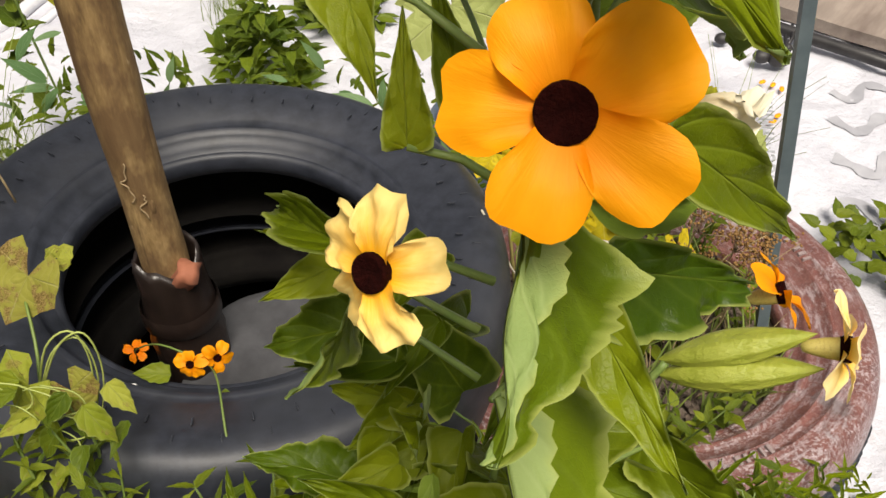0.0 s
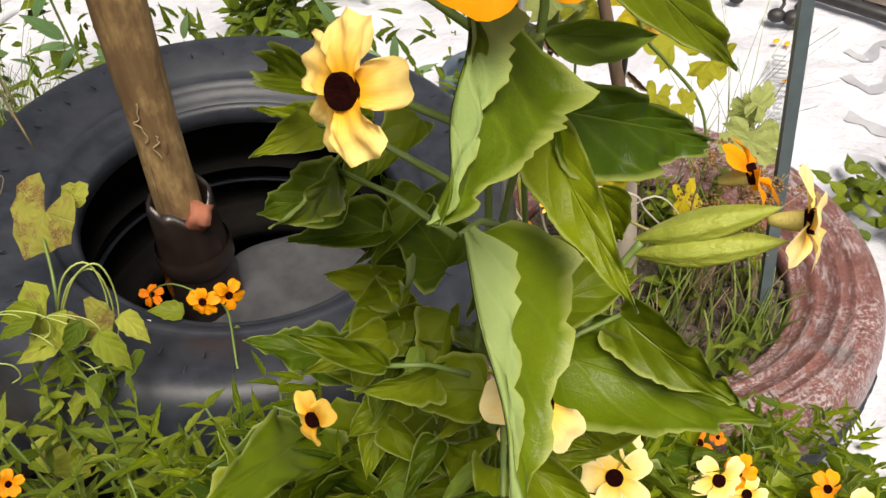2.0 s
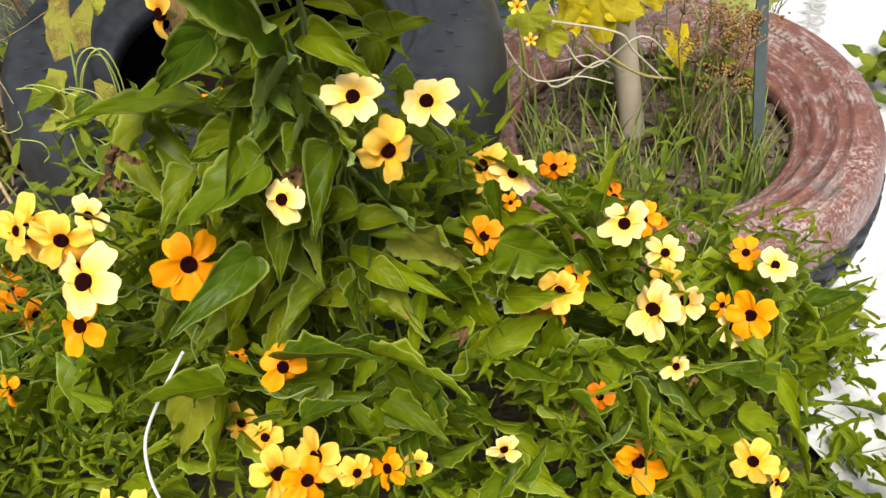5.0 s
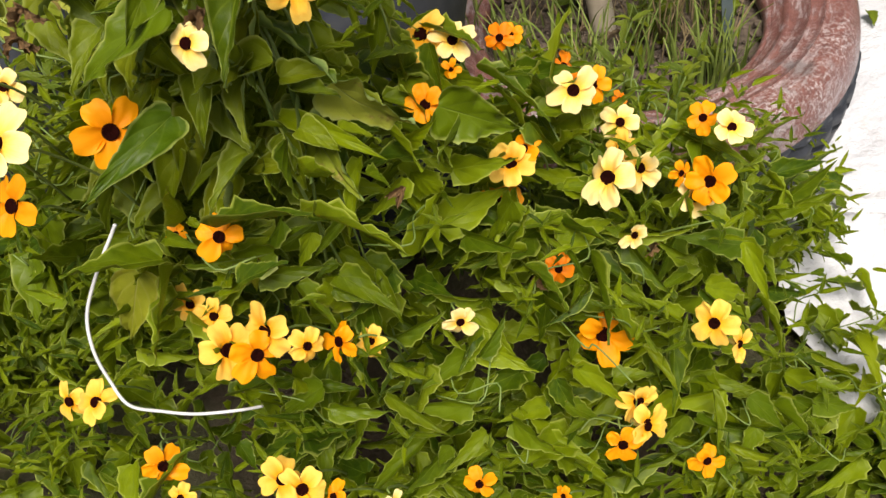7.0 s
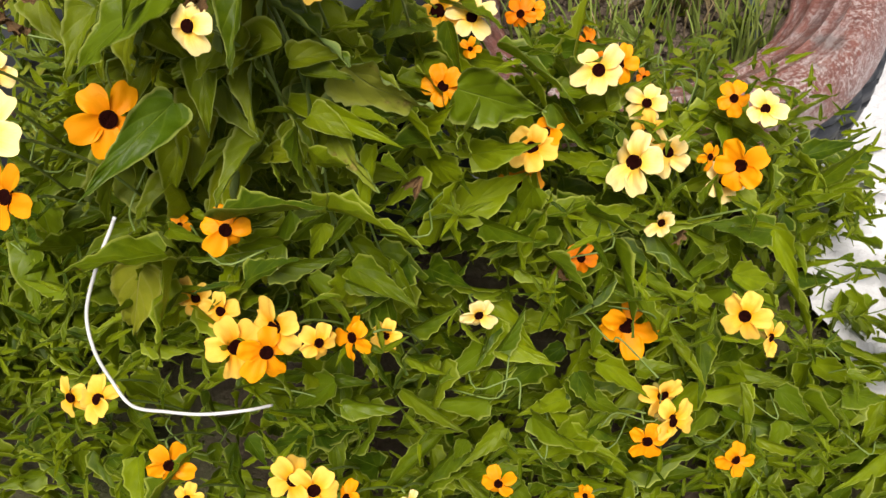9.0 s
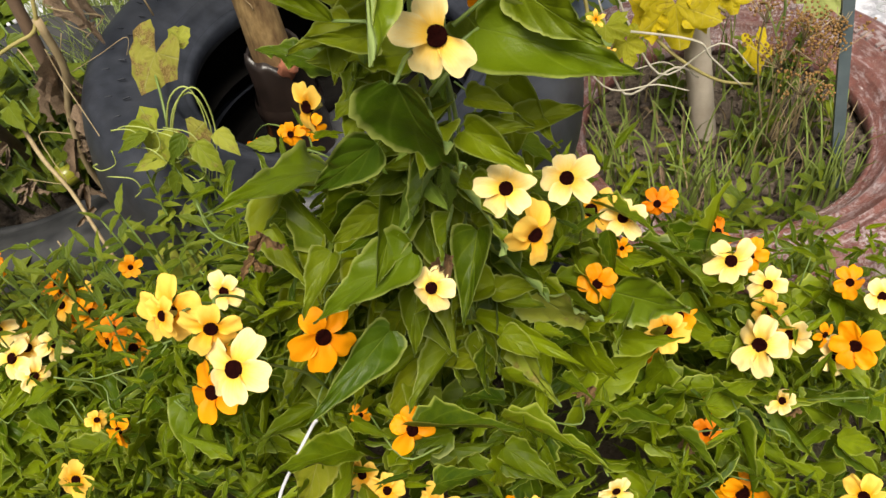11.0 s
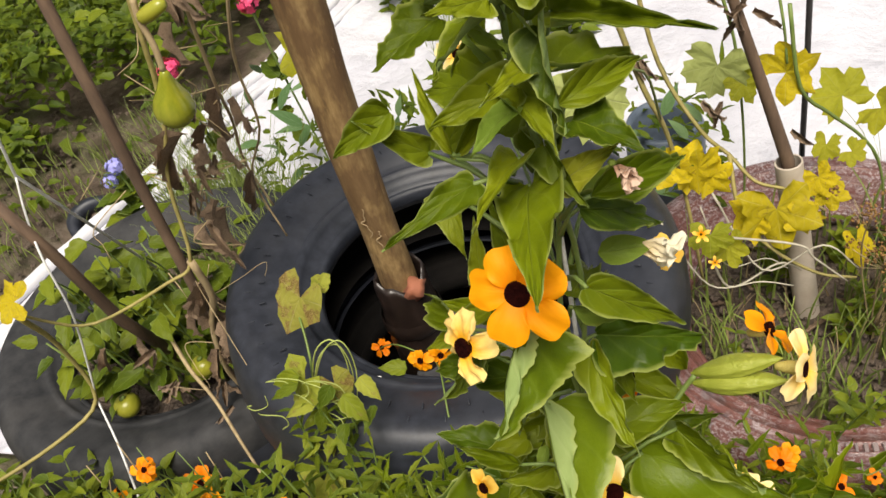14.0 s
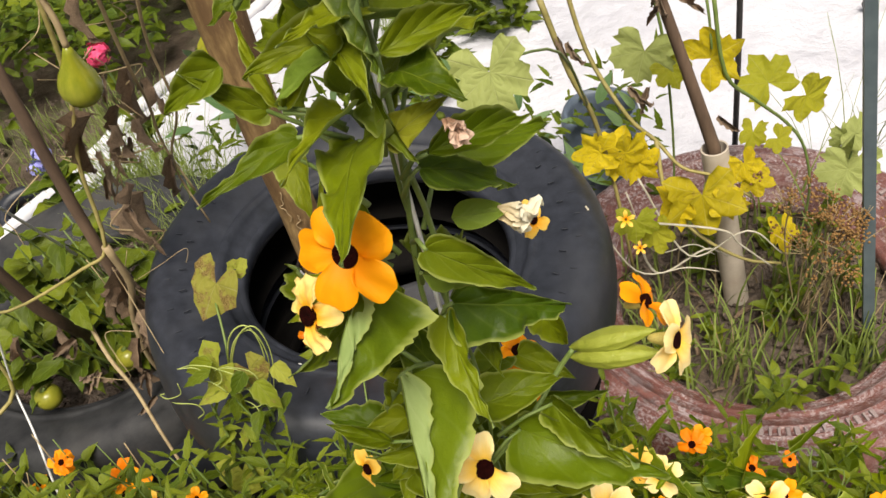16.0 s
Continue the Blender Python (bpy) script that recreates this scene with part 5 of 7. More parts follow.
LT = [leaf_data(1.0, w, (a, b), c * 0.55, 0.16, 0.085, 0.12, 13, 3, 40 + i, ft, two=False, outline=None if w < 0.4 else SPEAR) for i, (w, a, b, c, ft) in enumerate(((0.46, 0.5, 0.3, 0.6, 0.62), (0.40, 0.8, 0.5, 0.6, 0.7), (0.54, 0.25, 0.45, 0.5, 0.6), (0.28, 0.9, 0.7, 0.8, 0.75), (0.42, 0.35, 1.0, 0.4, 0.65)))]
LM = [make_mesh("leaf", t[0], t[1], [(DEEP_SHADED, LEAF)[i % 2], UNDER], t[2], t[3]) for i, t in enumerate(LT)]
LC = (0.33, 0.33, 0.275, 0.44, 0.22)
rng = random.Random(5)
for i in range(300):
    b, t, up = mound_leaf(rng, rng.uniform(0.0, 0.02), 0.15)
    k = rng.randrange(5)
    part("leaf", LM[k], bush, leaf_pose(b - B0, t - B0, up, LC[k]))
placed = []
for i in range(4200):
    deep = 0.010 + abs(rng.gauss(0.0, 0.095))
    b, t, up = mound_leaf(rng, deep)
    if deep < 0.05 and noise.noise((b.x * 15, b.y * 15, b.z * 15)) < -0.14:
        continue
    k = rng.randrange(5)
    placed.append((k, leaf_pose(b - B0, t - B0, up, LC[k])))
for i in range(900):
    b, t, up = mound_leaf(rng, 0.02 + abs(rng.gauss(0.0, 0.05)), 0.0, 0.3)
    k = rng.randrange(5)
    if b.x < -0.04 and rng.random() < 0.7:
        continue
    placed.append((k, leaf_pose(b - B0, t - B0, up, LC[k])))
for i in range(260):
    x, s = rng.uniform(-0.7, 0.57), rng.uniform(0.05, 0.95)
    n = mound_normal(x, s)
    p = mound(x, s) - n * 0.01
    d = (n * 0.7 + Vector((rng.uniform(-.5, .5), rng.uniform(-.5, .2), rng.uniform(0, .9)))).normalized() * rng.uniform(0.03, 0.06)
    for q in range(6):
        a = p + d * (q / 5)
        side = Vector((math.cos(2.4 * q + i), math.sin(2.4 * q + i), rng.uniform(0, 0.6))).normalized() * rng.uniform(0.014, 0.03)
        placed.append((3, leaf_pose(a - B0, a + side - B0, (rng.uniform(-.3, .3), -0.4, 0.9), LC[3])))
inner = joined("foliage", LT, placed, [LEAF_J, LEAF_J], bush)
tagged(inner, "dense green inner foliage", kind="stuff")
for i in range(80):
    x, s = rng.uniform(-0.7, 0.6), rng.uniform(0.1, 0.9)
    n = mound_normal(x, s)
    p = mound(x, s) - n * rng.uniform(-0.01, 0.03)
    d = Vector((rng.uniform(-1, 1), rng.uniform(-0.6, 0.3), rng.uniform(-0.4, 0.8))) * rng.uniform(0.02, 0.05)
    w = Vector((rng.uniform(-1, 1), rng.uniform(-1, 1), rng.uniform(-1, 1))) * 0.012
    q = [p - d - n * 0.03, p - d * 0.3 + w, p + d * 0.5 + n * 0.008 - w, p + d * 1.3 + n * rng.uniform(-0.02, 0.03)]
    part("stem", tube("stem", curve_pts([v - B0 for v in q], 4), 0.0008, STEM, 5), bush)
bloom(bush, (-0.12, 0.122, 0.684), (-0.22, -0.57, 0.55), 0.0158, "yellow", 60)
bloom(bush, (-0.083, 0.11, 0.691), (0.28, -0.9, 0.26), 0.0193, "yellow", 60)
bloom(bush, (-0.07, 0.095, 0.673), (-0.19, -0.79, 1.05), 0.0245, "cream", 60)
bloom(bush, (-0.102, 0.159, 0.66), (0.17, -0.57, 0.57), 0.0147, "cream", 19)
bloom(bush, (-0.128, 0.13, 0.583), (-0.23, -0.84, 0.99), 0.0245, "orange", 49)
bloom(bush, (-0.042, 0.149, 0.629), (0.43, -0.48, 0.3), 0.0250, "orange", 5)
bloom(bush, (0.043, 0.135, 0.703), (-0.14, -0.93, 0.94), 0.0158, "cream", 60)
bloom(bush, (0.084, 0.167, 0.748), (0.24, -0.31, 0.56), 0.0175, "cream", 54)
bloom(bush, (0.111, 0.213, 0.709), (-0.02, -0.39, 0.61), 0.0196, "cream", 17)
bloom(bush, (0.096, 0.17, 0.709), (0.61, -0.88, 0.36), 0.0203, "yellow", 27)
bloom(bush, (0.116, 0.336, 0.547), (-0.19, -0.48, 0.87), 0.0247, "yellow", 38)
bloom(bush, (0.141, 0.333, 0.542), (0.02, -0.37, 0.71), 0.0206, "cream", 68)
bloom(bush, (0.123, 0.279, 0.525), (0.23, -0.54, 0.97), 0.0191, "orange", 3)
bloom(bush, (0.222, 0.386, 0.467), (0.58, -0.26, 0.79), 0.0155, "orange", 20)
bloom(bush, (0.231, 0.351, 0.47), (0.38, -0.72, 0.68), 0.0240, "cream", 13)
bloom(bush, (0.248, 0.361, 0.467), (0.4, -0.8, 0.92), 0.0182, "orange", 34)
bloom(bush, (0.27, 0.374, 0.41), (-0.16, -0.91, 0.93), 0.0195, "cream", 61)
bloom(bush, (0.272, 0.357, 0.393), (-0.41, -0.39, 0.58), 0.0195, "yellow", 19)
bloom(bush, (0.259, 0.31, 0.406), (-0.5, -0.65, 0.58), 0.0301, "cream", 15)
bloom(bush, (0.287, 0.328, 0.399), (-0.47, -0.52, 0.29), 0.0229, "cream", 42)
bloom(bush, (0.337, 0.351, 0.333), (0.19, -0.3, 0.47), 0.0236, "cream", 30)
bloom(bush, (0.324, 0.354, 0.363), (0.77, -0.73, 0.31), 0.0142, "orange", 68)
bloom(bush, (0.349, 0.344, 0.362), (-0.49, -0.81, 0.58), 0.0270, "orange", 33)
bloom(bush, (0.19, 0.311, 0.443), (-0.33, -0.92, 0.94), 0.0178, "orange", 40)
bloom(bush, (0.179, 0.3, 0.437), (-0.06, -0.85, 0.94), 0.0237, "yellow", 48)
bloom(bush, (0.159, 0.33, 0.353), (0.07, -0.59, 0.77), 0.0280, "orange", 71)
bloom(bush, (0.282, 0.283, 0.36), (-0.4, -0.27, 0.9), 0.0166, "cream", 34)
bloom(bush, (0.216, 0.25, 0.356), (0.03, -0.45, 0.44), 0.0171, "orange", 38)
bloom(bush, (0.253, 0.230, 0.284), (0.04, -0.77, 0.49), 0.0310, "orange", 43)
bloom(bush, (0.346, 0.214, 0.327), (-0.52, -0.66, 0.71), 0.0225, "yellow", 2)
bloom(bush, (0.343, 0.388, 0.399), (-0.04, -0.54, 0.36), 0.0175, "orange", 42)
bloom(bush, (0.366, 0.37, 0.403), (0.08, -0.47, 0.53), 0.0199, "cream", 35)
bloom(bush, (0.141, 0.175, 0.384), (0.43, -0.93, 0.3), 0.0166, "cream", 2)
bloom(bush, (0.006, 0.130, 0.549), (0.72, -0.77, 0.62), 0.0196, "orange", 40)
bloom(bush, (-0.048, 0.133, 0.467), (-0.3, -0.82, 0.86), 0.0176, "yellow", 33)
bloom(bush, (-0.026, 0.122, 0.467), (-0.14, -0.69, 0.87), 0.0161, "yellow", 3)
bloom(bush, (-0.012, 0.099, 0.458), (0.73, -0.47, 0.36), 0.0256, "yellow", 64)
bloom(bush, (0.015, 0.112, 0.462), (-0.24, -0.39, 0.44), 0.0254, "yellow", 23)
bloom(bush, (0.01, 0.097, 0.455), (0.35, -0.5, 0.33), 0.0227, "orange", 41)
bloom(bush, (0.043, 0.11, 0.447), (0.7, -0.48, 0.43), 0.0160, "yellow", 21)
bloom(bush, (0.062, 0.122, 0.435), (-0.43, -0.43, 0.42), 0.0184, "orange", 57)
bloom(bush, (-0.162, 0.083, 0.403), (-0.18, -0.4, 0.28), 0.0188, "yellow", 24)
bloom(bush, (-0.128, 0.075, 0.418), (-0.12, -0.36, 0.71), 0.0201, "yellow", 35)
bloom(bush, (-0.373, 0.097, 0.335), (-0.09, -0.37, 0.32), 0.0230, "yellow", 44)
bloom(bush, (-0.345, 0.093, 0.33), (0.24, -0.66, 0.66), 0.0227, "yellow", 34)
bloom(bush, (-0.396, 0.178, 0.303), (0.07, -0.51, 0.48), 0.0246, "yellow", 52)
bloom(bush, (-0.316, 0.193, 0.388), (-0.48, -0.66, 0.41), 0.0184, "orange", 61)
bloom(bush, (-0.348, 0.206, 0.381), (0.7, -0.33, 1.04), 0.0133, "yellow", 55)
bloom(bush, (-0.37, 0.313, 0.342), (0.2, -0.26, 0.82), 0.0243, "orange", 4)
bloom(bush, (-0.429, 0.348, 0.355), (0.44, -0.36, 0.78), 0.0216, "orange", 66)
bloom(bush, (-0.346, 0.285, 0.421), (0.72, -0.57, 0.96), 0.0159, "orange", 8)
bloom(bush, (-0.462, 0.266, 0.352), (0.59, -0.27, 0.35), 0.0220, "cream", 31)
bloom(bush, (-0.502, 0.319, 0.347), (-0.47, -0.32, 0.8), 0.0194, "orange", 25)
bloom(bush, (-0.451, 0.302, 0.359), (0.64, -0.32, 0.71), 0.0214, "cream", 1)
bloom(bush, (0.169, 0.39, 0.498), (0.1, -0.87, 0.65), 0.0157, "orange", 30)
bloom(bush, (-0.039, 0.149, 0.53), (0.33, -0.58, 0.58), 0.0092, "orange", 14)
bloom(bush, (0.141, 0.31, 0.532), (-0.09, -0.77, 0.94), 0.0092, "orange", 61)
bloom(bush, (-0.079, 0.044, 0.377), (0.53, -0.91, 0.43), 0.0204, "orange", 15)
bloom(bush, (-0.065, 0.025, 0.362), (0.17, -0.38, 0.39), 0.0128, "yellow", 35)
bloom(bush, (0.014, 0.043, 0.364), (0.67, -0.39, 0.91), 0.0226, "yellow", 0)
bloom(bush, (0.028, 0.04, 0.354), (0.1, -0.55, 0.57), 0.0227, "yellow", 34)
bloom(bush, (0.05, 0.04, 0.342), (-0.21, -0.52, 0.67), 0.0149, "orange", 6)
bloom(bush, (0.155, 0.075, 0.298), (0.08, -0.41, 0.25), 0.0160, "orange", 7)
bloom(bush, (0.284, 0.186, 0.242), (0.48, -0.92, 0.29), 0.0233, "yellow", 61)
bloom(bush, (0.291, 0.158, 0.25), (0.74, -0.35, 0.32), 0.0256, "yellow", 64)
bloom(bush, (0.27, 0.137, 0.252), (0.11, -0.84, 0.31), 0.0202, "orange", 49)
bloom(bush, (0.338, 0.12, 0.262), (0.31, -0.54, 0.54), 0.0171, "orange", 24)
bloom(bush, (0.368, 0.211, 0.3), (0.75, -0.65, 0.35), 0.0174, "yellow", 0)
bloom(bush, (0.092, 0.047, 0.321), (0.4, -0.68, 0.31), 0.0106, "cream", 22)
bloom(bush, (0.221, 0.081, 0.267), (-0.47, -0.63, 0.77), 0.0112, "orange", 69)
bloom(bush, (0.077, 0.142, 0.405), (-0.04, -0.39, 0.75), 0.0145, "yellow", 55)
bloom(bush, (-0.473, 0.372, 0.375), (-0.46, -0.51, 0.86), 0.0230, "orange", 40)
bloom(bush, (-0.468, 0.368, 0.329), (0.02, -0.46, 0.62), 0.0294, "orange", 31)
bloom(bush, (-0.481, 0.365, 0.342), (-0.25, -0.76, 0.72), 0.0215, "yellow", 54)
bloom(bush, (-0.374, 0.296, 0.379), (-0.24, -0.86, 0.27), 0.0211, "orange", 41)
bloom(bush, (-0.517, 0.307, 0.37), (-0.04, -0.32, 0.88), 0.0268, "cream", 33)
bloom(bush, (-0.487, 0.278, 0.365), (-0.37, -0.47, 1.0), 0.0281, "cream", 67)
bloom(bush, (-0.481, 0.296, 0.359), (0.5, -0.48, 0.84), 0.0226, "cream", 68)
bloom(bush, (-0.446, 0.377, 0.35), (-0.4, -0.54, 0.25), 0.0192, "yellow", 18)
bloom(bush, (-0.126, 0.134, 0.671), (-0.22, -0.68, 0.67), 0.0230, "yellow", 12)
bloom(bush, (-0.513, 0.316, 0.419), (0.33, -0.69, 0.91), 0.0186, "orange", 43)
bloom(bush, (-0.324, 0.327, 0.465), (0.56, -0.87, 0.93), 0.0130, "orange", 61)
bloom(bush, (-0.084, 0.11, 0.669), (0.56, -0.28, 0.71), 0.0120, "yellow", 11)

cord = new("garden_twine", tube("garden_twine", curve_pts([(-0.052, 0.118, 0.577), (-0.057, 0.115, 0.57), (-0.069, 0.099, 0.553), (-0.083, 0.082, 0.527), (-0.082, 0.066, 0.507), (-0.077, 0.056, 0.484), (-0.067, 0.047, 0.467), (-0.05, 0.051, 0.452), (-0.029, 0.055, 0.442), (-0.003, 0.063, 0.434), (0.007, 0.076, 0.417)], 8), 0.0012, HEM, 8))
tagged(cord, "loose white garden twine lying over the flowering bush", "twine")


# ---------------------------------------------------------------- plants round about
def lobed_data(lobes=5, deep=0.35, cup=0.15, seed=0, tooth=0.05, ring=5, per=6):
    """A broad lobed leaf about its stalk's end, unit radius, face to +z, main lobe to +y."""
    rng = random.Random(seed)
    ph = rng.uniform(0, 6.28)
    span = 2 * math.pi * 0.86
    n = lobes * per
    v, uv = [(0, 0, 0)], [(0.5, 0.0)]
    ragged = [rng.uniform(-0.11, 0.06) for _ in range(n + 1)]
    bend = rng.uniform(0.2, 0.45)
    for r in range(1, ring + 1):
        for k in range(n + 1):
            a = -span / 2 + span * k / n
            q = (k % per) / per * 2 - 1
            q = 2 * abs((k / per) % 1 - 0.5)
            out = 1 - deep * q ** 1.3 + tooth * (1 if k % 2 else -1)
            out *= (1 - 0.22 * abs(a) / math.pi) * (1 + ragged[k])
            u = r / ring
            rr = u * (1 + (out - 1) * u)
            z = cup * u * u * (1.2 * abs(q - 0.5) - 0.5) + 0.10 * u * math.sin(2.4 * a + ph) + 0.07 * math.sin(7 * a + 5 * u + ph) * u - bend * (rr * math.cos(a)) ** 2 * 0.5 + 0.2 * abs(rr * math.sin(a))
            v.append((rr * math.sin(a), rr * math.cos(a), z))
            uv.append((0.5 + 0.45 * ((1 - q) * 0.0 + q), u))
    w = n + 1
    f = []
    for k in range(n):
        f.append((0, 1 + k + 1, 1 + k))
    for r in range(ring - 1):
        for k in range(n):
            a = 1 + r * w + k
            f.append((a, a + 1, a + w + 1, a + w))
    return v, f, uv


def lobed_mesh(material, **k):
    v, f, uv = lobed_data(**k)
    return make_mesh("leaf", v, f, material, uv)


def plant(name, at, label, category="plant", group=""):
    return thing(name, at, label, category, group)


def stalk(parent, pts, r, material=STEM, name="stem", n=4, sides=6):
    o = Vector(parent.location)
    rr = [r * (1 - 0.5 * i / (len(pts) * n)) for i in range((len(pts) - 1) * n + 1)]
    return part(name, tube(name, curve_pts([Vector(p) - o for p in pts], n), rr, material, sides), parent)


def put_leaf(parent, mesh, base, tip, up, curl=0.4, name="leaf"):
    o = Vector(parent.location)
    return part(name, mesh, parent, leaf_pose(Vector(base) - o, Vector(tip) - o, up, curl))


def put_lobed(parent, mesh, at, face, way, size, name="leaf"):
    o = Vector(parent.location)
    z = Vector(face).normalized()
    y = Vector(way)
    y = (y - z * y.dot(z)).normalized()
    m = Matrix((y.cross(z), y, z)).transposed().to_4x4()
    m.translation = Vector(at) - o
    k = 0.72 + 0.3 * abs(math.sin(at[0] * 977 + at[2] * 331))
    return part(name, mesh, parent, m @ Matrix.Diagonal((size * k * 1.15, size * (1.9 - k) * 1.05, size, 1)))


WT = [leaf_data(1.0, w, (a, a), c, 0.1, t, 0.05, 8, 2, 70 + i, ft, two=False) for i, (w, a, c, t, ft) in enumerate(((0.30, 0.3, 0.5, 0.12, 0.8), (0.24, 0.5, 0.7, 0.1, 0.8), (0.36, 0.3, 0.4, 0.14, 0.75), (0.62, 0.25, 0.5, 0.05, 0.6), (0.55, 0.35, 0.6, 0.05, 0.65)))]
WM = [make_mesh("leaf", t[0], t[1], WEED, t[2]) for t in WT]
WC = (0.5, 0.7, 0.4, 0.5, 0.6)
OVATE = [leaf_mesh("leaf", [WEED, WEED], 1.0, w, (a, a), c, 0.08, 0.05, 0.06, 10, 3, 90 + i, 0.58) for i, (w, a, c) in enumerate(((0.66, 0.25, 0.5), (0.72, 0.15, 0.4), (0.58, 0.35, 0.7)))]


def shoot(parent, at, height, rng, leaves, size, kinds=(0, 1, 2), lean=(0, 0), pair=True):
    """An upright leafy shoot: a stem with pairs of leaves that grow smaller to the top."""
    b = Vector(at)
    top = b + Vector((lean[0], lean[1], height))
    mid = (b + top) / 2 + Vector((rng.uniform(-.1, .1), rng.uniform(-.1, .1), 0)) * height
    line = curve_pts([b, mid, top], 5)
    o = Vector(parent.location)
    part("stem", tube("stem", [p - o for p in line], [0.0022 * (1 - 0.06 * i) for i in range(len(line))], STEM, 5), parent)
    a = rng.uniform(0, 6.28)
    for i in range(leaves):
        t = 0.15 + 0.85 * i / max(leaves - 1, 1)
        p = line[min(int(t * (len(line) - 1)), len(line) - 1)]
        a += 2.2
        for s in (0, 3.14) if pair else (0,):
            out = Vector((math.cos(a + s), math.sin(a + s), rng.uniform(-0.1, 0.75)))
            L = size * (1.15 - 0.55 * t) * rng.uniform(0.8, 1.2)
            k = rng.choice(kinds)
            put_leaf(parent, WM[k], p, p + out.normalized() * L, Vector((rng.uniform(-.3, .3), rng.uniform(-.4, .1), 1)), WC[k])


def blades(name, label, spots, n, height, rng, thick=0.0016, parent=None, material=GRASS):
    """Grass: many thin bent blades in one mesh."""
    V, F = [], []
    for i in range(n):
        x, y, z, r = rng.choice(spots)
        a, d = rng.uniform(0, 6.28), r * math.sqrt(rng.random())
        b = Vector((x + d * math.cos(a), y + d * math.sin(a), z))
        h = height * rng.uniform(0.45, 1.1)
        w = Vector((rng.uniform(-1, 1), rng.uniform(-1, 1), 0)) * h * 0.35
        side = Vector((rng.uniform(-1, 1), rng.uniform(-1, 1), 0)).normalized() * thick
        o = len(V)
        for k in range(6):
            t = k / 5
            p = b + Vector((0, 0, h * (t - 0.16 * t * t))) + w * t * t
            V += [p - side * (1 - t * 0.9), p + Vector((0, 0, thick * 0.4)) + side.cross(Vector((0, 0, 0.5))), p + side * (1 - t * 0.9)]
        for k in range(5):
            for j in range(2):
                F.append((o + k * 3 + j, o + k * 3 + j + 1, o + k * 3 + 4 + j, o + k * 3 + 3 + j))
    ob = new(name, make_mesh(name, V, F, material))
    if parent:
        ob.parent = parent
        ob.location = -Vector(parent.location)
        return ob
    return tagged(ob, label, "grass", kind="stuff")


rng = random.Random(12)

# narrow-leaved shoots in front of the stacked tyres and along the brown tyre
weeds = plant("marigold_weeds", (-0.3, 0.34, 0.0), "narrow-leaved green marigold shoots beside the stacked tyres")
for i in range(62):
    x = rng.uniform(-0.52, -0.02)
    y = rng.uniform(0.31, 0.385) + 0.12 * max(-x - 0.3, 0)
    shoot(weeds, (x, y, 0.12), rng.uniform(0.24, 0.36) + (0.08 if x > -0.36 else 0), rng, 10, 0.046, lean=(rng.uniform(-.04, .04), rng.uniform(-.07, .0)))
weeds2 = plant("marigold_weeds", (0.2, 0.5, 0.0), "narrow-leaved green marigold shoots beside the brown tyre")
for i in range(36):
    x = rng.uniform(-0.02, 0.44)
    y = rng.uniform(0.38, 0.52) - 0.10 * abs(x - 0.1) + 0.06
    shoot(weeds2, (x, y, 0.08), rng.uniform(0.16, 0.36) - 0.35 * max(x - 0.15, 0), rng, 10, 0.042, lean=(rng.uniform(-.04, .04), rng.uniform(-.06, .03)))
bloom(weeds2, (0.177, 0.406, 0.488), (0.1, -0.7, 0.7), 0.012, "orange", 10)
bloom(weeds2, (0.27, 0.46, 0.36), (0.2, -0.6, 0.7), 0.010, "deep", 10)

SPOT_OVATE = leaf_mesh("leaf", [SPOT_LEAF, SPOT_LEAF], 1.0, 0.66, (0.3, 0.3), 0.5, 0.15, 0.05, 0.06, 10, 3, 96, 0.58)

# a gourd seedling climbing the front of the stacked tyres
seedling = plant("gourd_seedling", (-0.34, 0.42, 0.1), "yellow-green gourd vine with chewed leaves and tendrils against a tyre")
SPOT_BIG = [lobed_mesh(m, lobes=3, deep=0.16, cup=0.45, seed=s, tooth=0.03) for s, m in ((1, SCORCHED), (2, SPOT_LEAF))]
put_lobed(seedling, SPOT_BIG[0], (-0.345, 0.545, 0.552), (-0.15, -0.75, 0.65), (-0.25, 0.1, -1), 0.042)
put_lobed(seedling, SPOT_BIG[1], (-0.322, 0.56, 0.560), (0.4, -0.7, 0.5), (0.8, 0, 0.5), 0.014)
put_lobed(seedling, SPOT_BIG[1], (-0.318, 0.45, 0.525), (-0.35, -0.7, 0.6), (-0.4, 0.1, -1), 0.032)
put_lobed(seedling, SPOT_BIG[0], (-0.285, 0.45, 0.520), (0.35, -0.75, 0.5), (0.2, 0.1, -1), 0.026)
put_lobed(seedling, SPOT_BIG[1], (-0.335, 0.41, 0.375), (-0.1, -0.75, 0.6), (0.1, 0, -1), 0.034)
stalk(seedling, [(-0.30, 0.36, 0.15), (-0.30, 0.40, 0.33), (-0.33, 0.44, 0.42), (-0.33, 0.49, 0.51), (-0.35, 0.535, 0.535)], 0.0022)
for k in range(3):
    a, z = rng.uniform(-0.02, 0.02), rng.uniform(-0.01, 0.02)
    stalk(seedling, [(-0.335, 0.47, 0.47), (-0.315 + a, 0.47, 0.53 + z), (-0.29 + a, 0.475, 0.545 + z), (-0.285 + a, 0.47, 0.50 + z), (-0.30 + a, 0.45, 0.45)], 0.0011, plain("pale_tendril", (0.24, 0.29, 0.06), (0.36, 0.40, 0.12), 90, 0.6) if k == 0 else bpy.data.materials["pale_tendril"], "tendril", 5, 5)
